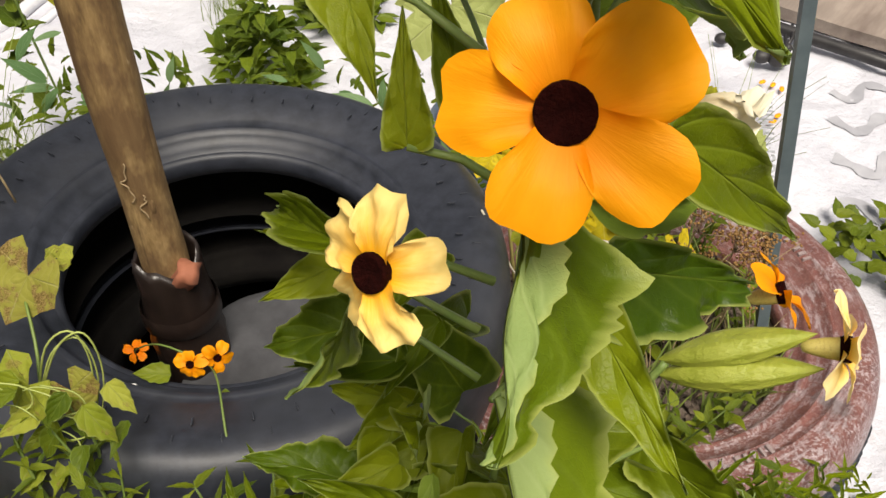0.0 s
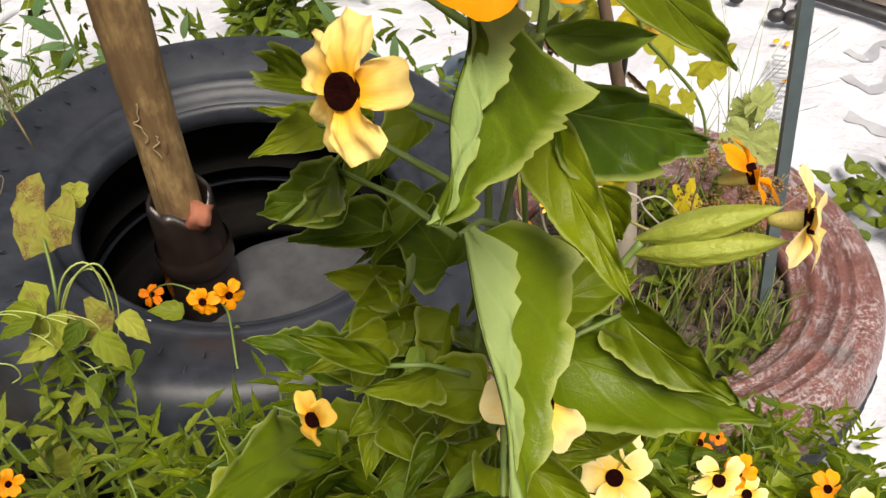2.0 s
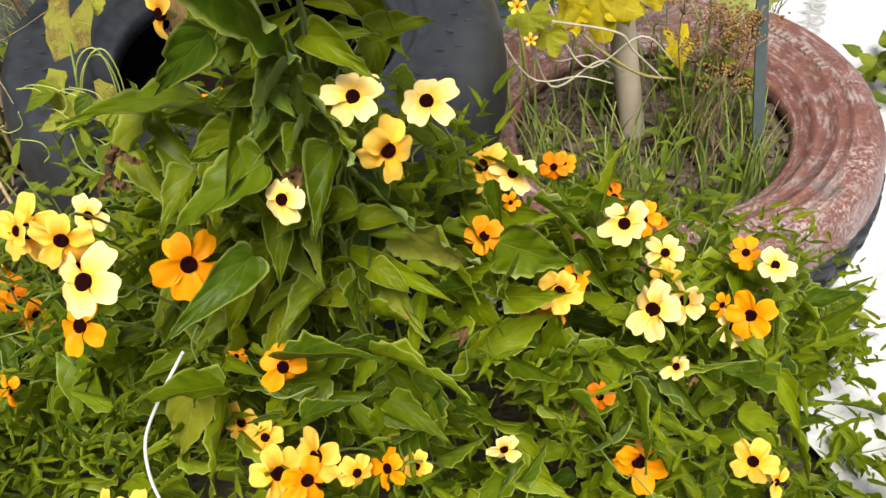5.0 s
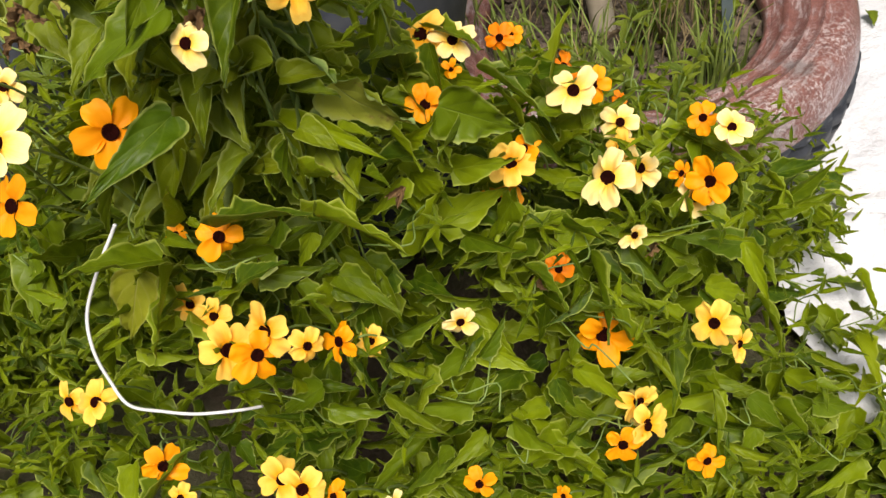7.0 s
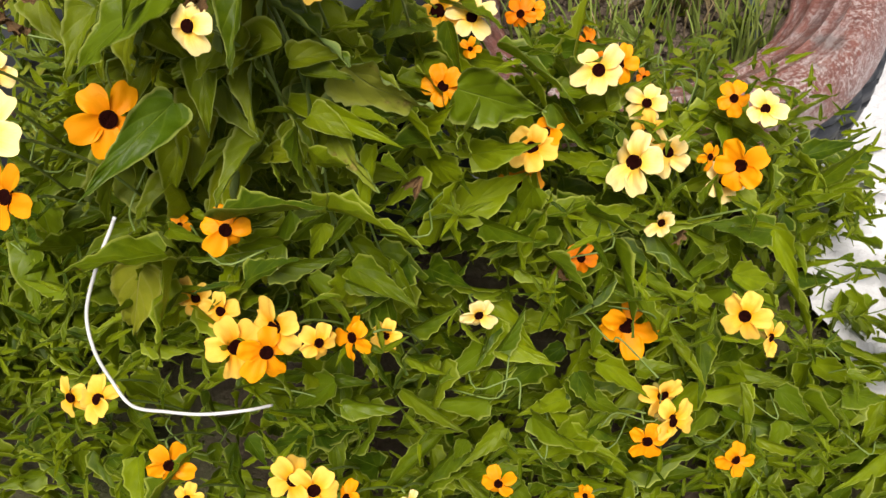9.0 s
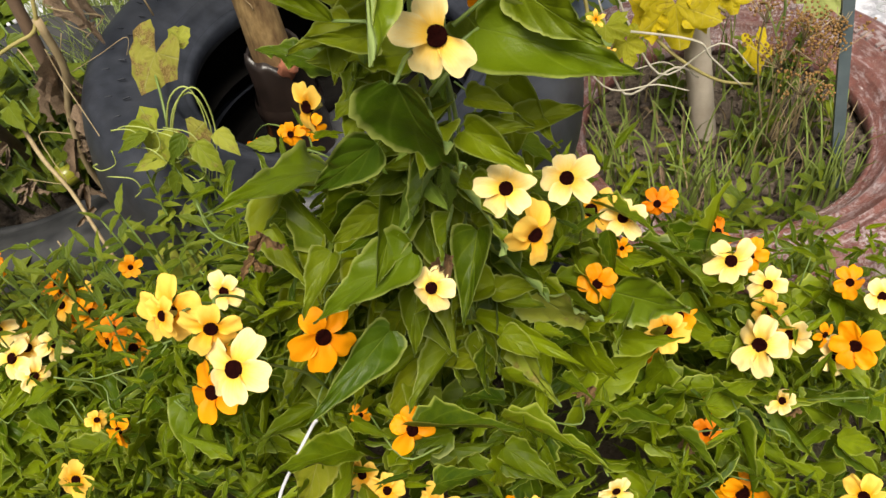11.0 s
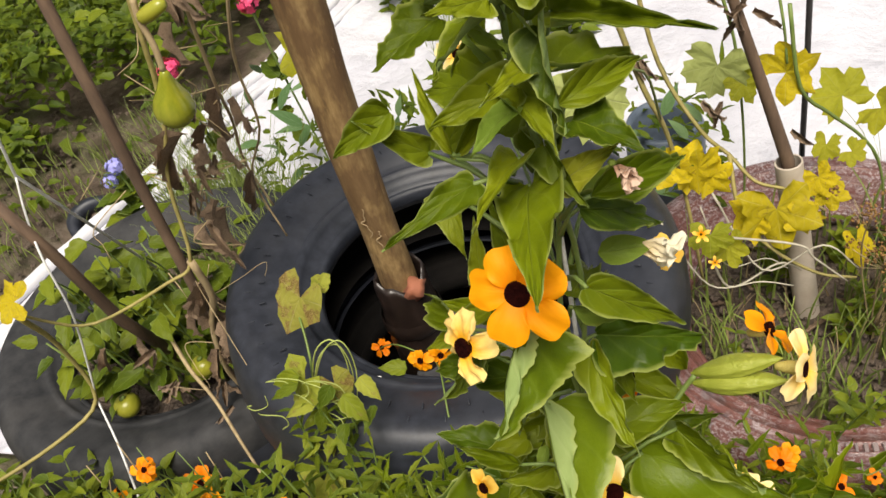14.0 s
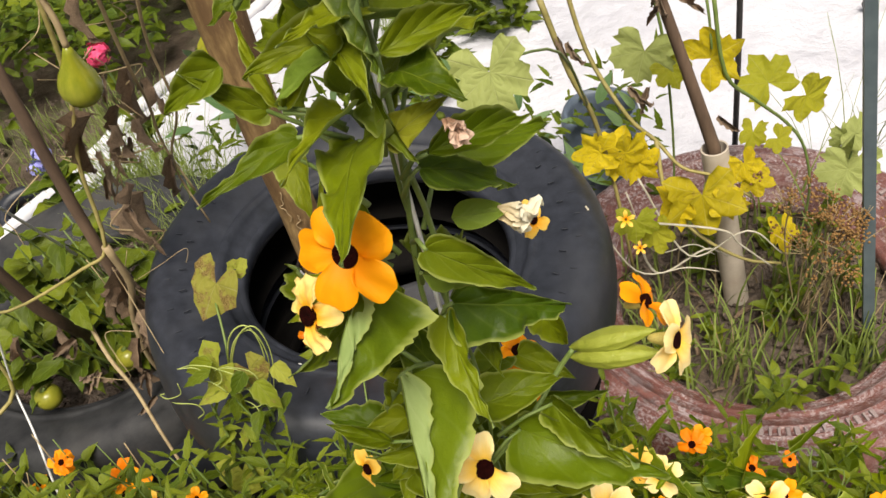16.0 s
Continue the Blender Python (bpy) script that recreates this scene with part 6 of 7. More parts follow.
for x, y, z, h in ((-0.33, 0.43, 0.36, 0.12), (-0.30, 0.41, 0.34, 0.14), (-0.27, 0.40, 0.36, 0.15), (-0.25, 0.39, 0.34, 0.14), (-0.31, 0.40, 0.38, 0.13), (-0.285, 0.42, 0.40, 0.12)):
    shoot(seedling, (x, y, z), h, rng, 9, 0.03, lean=(rng.uniform(-.03, .02), 0.02))

for i in range(22):
    b = Vector((-0.302 + rng.gauss(0, 0.028), 0.435 + rng.gauss(0, 0.015), rng.uniform(0.40, 0.545)))
    t = b + Vector((rng.uniform(-1, 1), rng.uniform(-1, 0), rng.uniform(-.8, .5))).normalized() * rng.uniform(0.022, 0.042)
    put_leaf(seedling, WM[rng.choice((0, 2, 3, 4))] if i % 3 else SPOT_OVATE, b, t, (rng.uniform(-.4, .4), -0.6, 0.7), 0.5)
for i in range(12):
    p = Vector((-0.302 + rng.gauss(0, 0.02), 0.43, rng.uniform(0.44, 0.54)))
    r = rng.uniform(0.006, 0.014)
    a0 = rng.uniform(0, 6.28)
    stalk(seedling, [p + Vector((r * math.cos(a0 + q) * (1 + 0.2 * q), rng.uniform(-.004, .004), r * math.sin(a0 + q) + 0.004 * q)) for q in (0, 1.2, 2.4, 3.6, 4.8)], 0.0009, bpy.data.materials["pale_tendril"], "tendril", 4, 5)

# small orange flowers on the rim of the stacked tyre
rim_fl = plant("small_flower_sprig", (-0.2, 0.46, 0.40), "sprig of small orange black-eyed flowers on a tyre rim")
bloom(rim_fl, (-0.226, 0.541, 0.440), (-0.1, -0.8, 0.6), 0.0182, "orange", 5)
bloom(rim_fl, (-0.200, 0.545, 0.446), (0.35, -0.75, 0.45), 0.0181, "orange", 30)
bloom(rim_fl, (-0.345, 0.663, 0.305), (0.0, -0.5, 0.8), 0.016, "deep", 10)
put_leaf(rim_fl, OVATE[0], (-0.25, 0.545, 0.418), (-0.285, 0.54, 0.425), (0, -0.4, 0.9))
put_leaf(rim_fl, OVATE[1], (-0.20, 0.52, 0.42), (-0.17, 0.49, 0.415), (0, -0.4, 0.9))
stalk(rim_fl, [(-0.22, 0.56, 0.42), (-0.27, 0.58, 0.42), (-0.32, 0.62, 0.36), (-0.345, 0.66, 0.295)], 0.0011)
stalk(rim_fl, [(-0.15, 0.40, 0.36), (-0.17, 0.45, 0.44), (-0.19, 0.51, 0.455), (-0.215, 0.555, 0.425)], 0.0014)

# low orange flowers and sprawling stems in front of the left tyre
low = plant("low_flower_patch", (-0.66, 0.46, 0.0), "sprawling stems with small orange flowers before a tyre")
for at, s, k in (((-0.639, 0.447, 0.307), 0.012, "deep"), ((-0.654, 0.457, 0.288), 0.013, "orange"), ((-0.631, 0.499, 0.180), 0.019, "deep"), ((-0.606, 0.49, 0.176), 0.017, "orange"), ((-0.622, 0.48, 0.158), 0.018, "orange"), ((-0.855, 0.517, 0.155), 0.016, "orange"), ((-0.56, 0.45, 0.15), 0.018, "orange"), ((-0.59, 0.44, 0.13), 0.018, "deep"), ((-0.46, 0.42, 0.22), 0.016, "deep"), ((-0.75, 0.47, 0.20), 0.015, "orange"), ((-0.72, 0.46, 0.15), 0.016, "yellow"), ((-0.52, 0.43, 0.17), 0.017, "yellow")):
    bloom(low, at, (rng.uniform(-.4, .5), -0.6, 0.7), s * 1.6, k, rng.randint(0, 70))
    stalk(low, [(at[0] + rng.uniform(-.05, .05), at[1] - 0.01, 0.0), (at[0] + 0.02, at[1] + 0.02, at[2] * 0.6), (at[0], at[1] + 0.008, at[2] - 0.008)], 0.0014)
for i in range(64):
    b = Vector((rng.uniform(-0.95, -0.42), rng.uniform(0.38, 0.43), 0.0))
    if b.x < -0.6:
        b.y += 0.03
    shoot(low, b, rng.uniform(0.14, 0.33), rng, 8, 0.045, (3, 4, 2), (rng.uniform(-.06, .06), rng.uniform(-.03, .05)))
for i in range(9):
    x = rng.uniform(-0.8, -0.5)
    stalk(low, [(x, 0.42, 0.0), (x + rng.uniform(-.03, .03), 0.44, 0.15), (x + rng.uniform(-.05, .05), 0.46, rng.uniform(0.26, 0.36))], 0.0013, STEM_DRY if i % 2 else STEM, "dry_stem")
DEAD_LOW = leaf_mesh("withered_leaf", [DRY, DRY], 1.0, 0.6, (1.2, 1.0), 0.9, 0.5, 0.15, 0.2, 12, 4, 77, 0.6)
for b, t in (((-0.652, 0.531, 0.470), (-0.665, 0.53, 0.425)), ((-0.86, 0.45, 0.13), (-0.90, 0.44, 0.08)), ((-0.88, 0.46, 0.12), (-0.85, 0.44, 0.06))):
    put_leaf(low, DEAD_LOW, b, t, (0.2, -0.8, 0.4), 0.9, "withered_leaf")

# ---- left tyre: leafy pepper-like plants, green tomatoes
bed = plant("leafy_plant", (-0.78, 0.78, 0.15), "bushy plant with broad ovate green leaves growing in a tyre")
for i in range(34):
    a, d = rng.uniform(0, 6.28), rng.uniform(0.02, 0.18)
    b = Vector((-0.75 + d * math.cos(a), 0.76 + 0.8 * d * math.sin(a), 0.16))
    h = rng.uniform(0.08, 0.24)
    o = Vector(bed.location)
    top = b + Vector((rng.uniform(-.05, .05), rng.uniform(-.06, .03), h))
    part("stem", tube("stem", [b - o, (b + top) / 2 - o, top - o], [0.003, 0.0025, 0.0015], STEM, 6), bed)
    for k in range(7):
        t = 0.3 + 0.7 * k / 6
        p = b.lerp(top, t)
        q = rng.uniform(0, 6.28)
        d2 = Vector((math.cos(q), math.sin(q), rng.uniform(-0.5, 0.35))).normalized()
        put_leaf(bed, rng.choice(OVATE), p + d2 * 0.012, p + d2 * rng.uniform(0.045, 0.075), Vector((rng.uniform(-.3, .3), -0.4, 0.9)))
# a nearer spread of leaves over the tyre's edge
for x, y, z, s in ((-0.70, 0.60, 0.33, 0.065), (-0.78, 0.62, 0.36, 0.06), (-0.66, 0.64, 0.40, 0.05), (-0.74, 0.66, 0.42, 0.07), (-0.84, 0.66, 0.38, 0.06), (-0.70, 0.72, 0.45, 0.06), (-0.80, 0.74, 0.46, 0.06), (-0.90, 0.72, 0.40, 0.05)):
    d2 = Vector((rng.uniform(-1, 1), -0.7, rng.uniform(-0.5, 0))).normalized()
    put_leaf(bed, rng.choice(OVATE), (x, y, z), Vector((x, y, z)) + d2 * s, (0, -0.5, 0.85))
    stalk(bed, [(x, y + 0.05, 0.17), (x, y + 0.03, z - 0.08), (x, y, z)], 0.0018)


def fruit(at, r, label):
    ob = thing("green_tomato", at, label, "fruit", "green tomatoes")
    part("skin", lathe("skin", [(0.0, -0.92 * r), (0.45 * r, -0.85 * r), (0.85 * r, -0.5 * r), (r, 0.0), (0.88 * r, 0.5 * r), (0.5 * r, 0.84 * r), (0.15 * r, 0.86 * r), (0.0, 0.80 * r)], FRUIT, 24), ob)
    part("calyx", tube("calyx", [(0, 0, 0.8 * r), (0.002, 0, 0.95 * r), (0.006, 0, 1.2 * r)], [0.006, 0.003, 0.002], STEM, 6), ob)
    return ob


fruit((-0.780, 0.597, 0.234), 0.021, "yellow-green unripe tomato on a tyre's edge")
fruit((-0.668, 0.67, 0.243), 0.020, "yellow-green unripe tomato among leaves in a tyre")

# grass behind the left tyre and at its soil
blades("grass", "long thin green grass blades behind the tyres", [(-0.95, 1.25, 0.02, 0.10), (-0.88, 1.15, 0.02, 0.09), (-0.80, 1.2, 0.02, 0.09), (-0.70, 1.03, 0.02, 0.12), (-0.60, 0.98, 0.02, 0.08), (-0.80, 1.10, 0.02, 0.08), (-0.62, 0.90, 0.1, 0.05)], 620, 0.34, rng, 0.0017)
blades("grass", "bright green grass tuft between two tyres", [(-0.965, 1.176, 0.02, 0.07), (-0.855, 1.094, 0.02, 0.07), (-0.794, 1.021, 0.02, 0.06)], 800, 0.26, rng, 0.0024)
blades("grass", "short green grass on the soil of the left tyre", [(-0.8, 0.85, 0.16, 0.14), (-0.66, 0.9, 0.16, 0.08)], 130, 0.16, rng, 0.0015)

# ---- hanging gourd, its vine and dead leaves
gv = plant("gourd_vine", (-0.5, 0.62, 0.3), "drying gourd vine with yellow stems, tendrils and withered leaves")
stalk(gv, [(-0.39, 0.66, 1.15), (-0.418, 0.64, 0.98), (-0.437, 0.632, 0.86), (-0.450, 0.632, 0.80), (-0.468, 0.628, 0.74), (-0.495, 0.62, 0.67), (-0.51, 0.60, 0.56), (-0.55, 0.585, 0.535), (-0.66, 0.55, 0.498), (-0.70, 0.52, 0.54), (-0.75, 0.5, 0.60), (-0.82, 0.48, 0.62)], 0.0034, plain("gourd_stem_yellowed", (0.21, 0.18, 0.05), (0.34, 0.28, 0.10), 80, 0.65))
stalk(gv, [(-0.72, 0.51, 0.56), (-0.75, 0.55, 0.45), (-0.764, 0.55, 0.32), (-0.80, 0.48, 0.31), (-0.86, 0.38, 0.335), (-0.93, 0.3, 0.35)], 0.0040, bpy.data.materials["gourd_stem_yellowed"])
stalk(gv, [(-0.51, 0.60, 0.56), (-0.52, 0.61, 0.48), (-0.56, 0.62, 0.40), (-0.58, 0.62, 0.30), (-0.57, 0.63, 0.2)], 0.0055, STEM_DRY)
stalk(gv, [(-0.385, 0.66, 0.92), (-0.41, 0.68, 0.82), (-0.43, 0.70, 0.74), (-0.445, 0.72, 0.68), (-0.47, 0.74, 0.60), (-0.46, 0.74, 0.52)], 0.0026, STEM_DRY)
stalk(gv, [(-0.30, 0.66, 0.98), (-0.36, 0.68, 0.85), (-0.40, 0.71, 0.76), (-0.42, 0.73, 0.66), (-0.47, 0.74, 0.57), (-0.455, 0.73, 0.47)], 0.0022, STEM_DRY)
stalk(gv, [(-0.66, 0.64, 0.365), (-0.60, 0.58, 0.36), (-0.55, 0.54, 0.345), (-0.50, 0.49, 0.33), (-0.46, 0.45, 0.30)], 0.0034, STEM_DRY)
for k in range(6):
    p = Vector((rng.uniform(-0.66, -0.50), rng.uniform(0.55, 0.78), rng.uniform(0.3, 0.85)))
    d = Vector((rng.uniform(-1, 1), rng.uniform(-1, 1), rng.uniform(-1.2, 0.6))) * 0.06
    e = Vector((rng.uniform(-1, 1), rng.uniform(-1, 1), rng.uniform(-1, 1))) * 0.03
    stalk(gv, [p, p + d * 0.5 + e, p + d, p + d * 1.5 - e], 0.0008, STEM_DRY, "tendril", 4, 5)
DEAD = [leaf_mesh("withered_leaf", [DRY, DRY], 1.0, 0.55, (a, b), 0.9, 0.5, 0.15, 0.2, 12, 4, s, 0.6) for s, (a, b) in enumerate(((1.3, 1.0), (1.0, 1.45), (1.2, 1.2)))]
for b, t in (((-0.482, 0.64, 0.72), (-0.505, 0.65, 0.635)), ((-0.455, 0.635, 0.73), (-0.50, 0.64, 0.66)), ((-0.435, 0.71, 0.74), (-0.455, 0.72, 0.655)), ((-0.425, 0.715, 0.72), (-0.42, 0.72, 0.66)), ((-0.465, 0.74, 0.585), (-0.49, 0.75, 0.51)), ((-0.53, 0.63, 0.49), (-0.565, 0.655, 0.40)), ((-0.55, 0.63, 0.46), (-0.555, 0.63, 0.385)), ((-0.68, 0.62, 0.35), (-0.72, 0.60, 0.33)), ((-0.57, 0.58, 0.27), (-0.60, 0.56, 0.25)), ((-0.42, 0.70, 0.90), (-0.44, 0.71, 0.82)), ((-0.47, 0.70, 0.95), (-0.45, 0.70, 0.86))):
    put_leaf(gv, rng.choice(DEAD), b, t, (rng.uniform(-.5, .5), -0.8, 0.3), 0.9, "withered_leaf")
path = [Vector(p) for p in ((-0.40, 0.68, 0.95), (-0.43, 0.67, 0.82), (-0.46, 0.68, 0.72), (-0.49, 0.68, 0.62), (-0.52, 0.64, 0.52), (-0.55, 0.63, 0.42), (-0.57, 0.62, 0.32))]
for i in range(30):
    q = rng.uniform(0, 5.99)
    p = path[int(q)].lerp(path[int(q) + 1], q % 1) + Vector((rng.uniform(-.025, .025), rng.uniform(-.02, .03), 0))
    t = p + Vector((rng.uniform(-.5, .5), rng.uniform(-.5, .3), -1)).normalized() * rng.uniform(0.03, 0.07)
    put_leaf(gv, rng.choice(DEAD), p, t, (rng.uniform(-1, 1), -0.8, 0.3), 0.9, "withered_leaf")
for i in range(16):
    q = rng.uniform(0, 5.99)
    p = path[int(q)].lerp(path[int(q) + 1], q % 1)
    d = Vector((rng.uniform(-1, 1), rng.uniform(-1, 1), rng.uniform(-1.3, 0.3))) * 0.04
    e = Vector((rng.uniform(-1, 1), rng.uniform(-1, 1), rng.uniform(-1, 1))) * 0.035
    stalk(gv, [p, p + d * 0.5 + e, p + d, p + d * 1.4 - e, p + d * 1.8], rng.uniform(0.0006, 0.0012), STEM_DRY, "tendril", 5, 5)
for x, y, z in ((-0.70, 0.63, 0.33), (-0.66, 0.60, 0.30), (-0.60, 0.62, 0.27), (-0.57, 0.63, 0.35), (-0.56, 0.64, 0.42)):
    for k in range(3):
        t = Vector((x, y, z)) + Vector((rng.uniform(-1, 1), rng.uniform(-1, 0.2), rng.uniform(-1, 0.3))).normalized() * rng.uniform(0.025, 0.045)
        put_leaf(gv, rng.choice(DEAD), (x, y, z), t, (rng.uniform(-1, 1), -0.8, 0.3), 0.9, "withered_leaf")
gourd = thing("hanging_gourd", (-0.430, 0.617, 0.785), "small pear-shaped green gourd hanging on its vine", "gourd")
part("skin", lathe("skin", [(0.0, -0.033), (0.010, -0.032), (0.018, -0.026), (0.0225, -0.014), (0.0225, -0.002), (0.019, 0.012), (0.0135, 0.026), (0.009, 0.040), (0.006, 0.052), (0.004, 0.058), (0.0, 0.060)], GOURD, 32), gourd, pose(0, 0, 0, 6, 16, 0) @ Matrix.Diagonal((0.98, 0.98, 0.78, 1)))
part("stalk", tube("stalk", curve_pts([(0.012, -0.004, 0.044), (0.013, 0.0, 0.07), (0.010, 0.003, 0.1), (0.012, 0.006, 0.12)]), 0.0035, STEM_DRY, 7), gourd)
gourd2 = thing("hanging_gourd", (-0.405, 0.622, 0.890), "small yellow-green gourd hanging sideways on its vine", "gourd")
part("skin", lathe("skin", [(0.0, -0.02), (0.006, -0.0195), (0.0095, -0.015), (0.0105, 0.0), (0.0095, 0.016), (0.006, 0.024), (0.0, 0.026)], FRUIT, 24), gourd2, pose(0, 0, 0, 0, 68, 10) @ Matrix.Scale(0.78, 4))
yl = [lobed_mesh(YELLOW_LEAF, lobes=5, deep=0.32, cup=0.2, seed=s, tooth=0.03) for s in (11, 12, 13)]
ol = [lobed_mesh(OLIVE_LEAF, lobes=5, deep=0.3, cup=0.2, seed=s, tooth=0.03) for s in (14, 15)]
put_lobed(gv, yl[0], (-0.69, 0.50, 0.60), (0.2, -0.5, 0.8), (-1, 0, -0.2), 0.03)
put_lobed(gv, yl[1], (-0.72, 0.49, 0.63), (-0.2, -0.6, 0.7), (-1, 0, 0.5), 0.028)
put_lobed(gv, ol[0], (-0.36, 0.80, 0.72), (0.1, -0.8, 0.5), (0, 0, -1), 0.045)

# thin white string tied to the sticks
string = new("garden_twine", tube("garden_twine", [(-0.60, 0.60, 0.95), (-0.656, 0.60, 0.787), (-0.698, 0.62, 0.695), (-0.688, 0.72, 0.421)], 0.0022, CORD, 6))
tagged(string, "taut white twine tied between leaning sticks", "twine")
string2 = new("garden_twine", tube("garden_twine", curve_pts([(-0.698, 0.62, 0.695), (-0.705, 0.6, 0.64), (-0.69, 0.57, 0.60), (-0.70, 0.56, 0.50), (-0.75, 0.555, 0.36), (-0.765, 0.55, 0.31), (-0.72, 0.50, 0.29), (-0.68, 0.45, 0.27), (-0.675, 0.42, 0.2)], 5), 0.0016, CORD, 6))
tagged(string2, "slack white twine hanging over a tyre's side", "twine")

# ---- far left: weedy bank with pink and lilac flowers
bank = plant("weed_bank", (-1.6, 1.8, 0.0), "dense bank of dark green garden weeds beyond the sheet")
placed = []
BT = [leaf_data(1.0, w, (a, a), c, 0.1, t, 0.05, 5, 1, 170 + i, ft, two=False) for i, (w, a, c, t, ft) in enumerate(((0.30, 0.3, 0.5, 0.12, 0.8), (0.24, 0.5, 0.7, 0.1, 0.8), (0.36, 0.3, 0.4, 0.14, 0.75), (0.62, 0.25, 0.5, 0.05, 0.6), (0.55, 0.35, 0.6, 0.05, 0.65)))]
for i in range(34000):
    x, y = rng.uniform(-3.9, -0.95), rng.uniform(0.9, 4.2)
    if rng.random() > min(1.0, (x + 3.9) / 1.2, (4.2 - y) / 1.2):
        continue
    if x > tarp_left(y) - 0.12 or (y < 1.58 + 0.3 * noise.noise((x * 2.5, y * 2.5, 8)) and rng.random() < 0.93):
        continue
    top = 0.42 if y > 1.6 else 0.1
    z = rng.random() ** 0.6 * top * (0.6 + 0.6 * noise.noise((x * 3, y * 3, 3)))
    b = Vector((x, y, max(z, 0.01)))
    d = Vector((rng.uniform(-1, 1), rng.uniform(-1, .5), rng.uniform(-.4, .5))).normalized() * rng.choice((0.025, 0.03, 0.038, 0.05, 0.065))
    k = rng.choice((3, 4, 3, 4, 0, 2))
    placed.append((k, leaf_pose(b - Vector((-1.6, 1.8, 0)), b + d - Vector((-1.6, 1.8, 0)), (rng.uniform(-.4, .4), -0.3, 0.9), WC[k])))
for cx, cy, r, h, n in ((-0.66, 2.15, 0.13, 0.30, 330), (-0.85, 2.3, 0.13, 0.3, 300), (-0.50, 2.5, 0.14, 0.30, 300), (-0.40, 1.62, 0.09, 0.24, 260), (-0.28, 1.9, 0.10, 0.2, 240)):
    for i in range(n):
        a, d = rng.uniform(0, 6.28), r * math.sqrt(rng.random())
        b = Vector((cx + d * math.cos(a), cy + d * math.sin(a), rng.uniform(0.02, 1) ** 0.7 * h * (1.1 - 0.6 * d / r)))
        d2 = Vector((rng.uniform(-1, 1), rng.uniform(-1, .5), rng.uniform(-.3, .6))).normalized() * rng.uniform(0.03, 0.065)
        k = rng.choice((4, 3, 0, 2))
        placed.append((k, leaf_pose(b - Vector((-1.6, 1.8, 0)), b + d2 - Vector((-1.6, 1.8, 0)), (0, -0.3, 0.9), WC[k])))
for i in range(70):
    x, y = rng.uniform(-2.6, -1.1), rng.uniform(1.6, 2.6)
    if x > tarp_left(y) - 0.15:
        continue
    b = Vector((x, y, rng.uniform(0.12, 0.36)))
    put_leaf(bank, rng.choice(OVATE), b, b + Vector((rng.uniform(-1, 1), rng.uniform(-1, 0.2), rng.uniform(-.4, .4))).normalized() * rng.uniform(0.05, 0.08), (0, -0.4, 0.9))
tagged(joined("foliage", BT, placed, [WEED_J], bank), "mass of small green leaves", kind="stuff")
blades("grass", "sparse green grass on bare soil", [(-1.5, 1.35, 0.0, 0.25), (-1.75, 1.1, 0, 0.3), (-1.3, 1.55, 0, 0.15), (-1.15, 1.6, 0, 0.1)], 420, 0.12, rng, 0.0018)


def cluster(name, at, r, n, material, label):
    """A round head of small five-petalled flowers on a stalk."""
    ob = plant(name, (at[0], at[1], 0.0), label, "flower")
    rim = [(1.0 - 0.45 * abs(math.sin(2.5 * a)) ** 3, a) for a in np.linspace(0, 2 * math.pi, 30, endpoint=False)]
    fv = [(0, 0, -0.3)] + [(0.5 * q * math.cos(a), 0.5 * q * math.sin(a), 0.1) for q, a in rim] + [(q * math.cos(a), q * math.sin(a), 0.0) for q, a in rim]
    me = make_mesh("floret", fv, [(0, 1 + k, 1 + (k + 1) % 30) for k in range(30)] + [(1 + k, 31 + k, 31 + (k + 1) % 30, 1 + (k + 1) % 30) for k in range(30)], material)
    for i in range(n):
        d = Vector((rng.gauss(0, 1), rng.gauss(0, 1), rng.gauss(0, 1))).normalized() * r * rng.uniform(0.5, 1)
        q = d.to_track_quat("Z", "Y").to_matrix().to_4x4()
        part("floret", me, ob, Matrix.Translation(Vector((0, 0, at[2])) + d) @ q @ Matrix.Rotation(rng.uniform(0, 6.28), 4, "Z") @ Matrix.Diagonal((r * 0.36, r * 0.36, r * 0.3, 1)))
    part("stem", tube("stem", curve_pts([(0.02, 0.03, 0), (0.01, 0.01, at[2] * 0.5), (0, 0, at[2])]), 0.0025, STEM, 6), ob)
    for i in range(10):
        a = rng.uniform(0, 6.28)
        z = rng.uniform(0.1, at[2] - 0.03)
        d = Vector((math.cos(a), math.sin(a), 0.2)) * rng.uniform(0.04, 0.07)
        part("leaf", rng.choice(OVATE), ob, leaf_pose((0, 0, z), d + Vector((0, 0, z)), (0, -0.3, 0.9), 0.5))
    return ob


cluster("pink_flower", (-0.915, 1.262, 0.415), 0.025, 60, PINK, "round head of small pink flowers on a leafy stem")
cluster("pink_flower", (-0.769, 1.40, 0.465), 0.024, 56, PINK, "round head of small pink flowers behind the gourd vine")
cluster("lilac_flower", (-1.000, 1.08, 0.325), 0.020, 30, LILAC, "pair of fluffy lilac flower heads")
cluster("lilac_flower", (-1.02, 1.07, 0.298), 0.017, 24, LILAC, "pair of fluffy lilac flower heads")
ring = new("rubber_scrap", lathe("rubber_scrap", [(0.05, 0.0), (0.075, 0.0), (0.085, 0.03), (0.08, 0.06), (0.06, 0.065), (0.05, 0.04)], RUBBER, 40, close=True))
ring.matrix_basis = pose(-1.33, 1.28, -0.03, 16, 10, 0) @ Matrix.Diagonal((0.95, 0.8, 0.8, 1))
tagged(ring, "small black rubber ring lying on the soil", "ring")

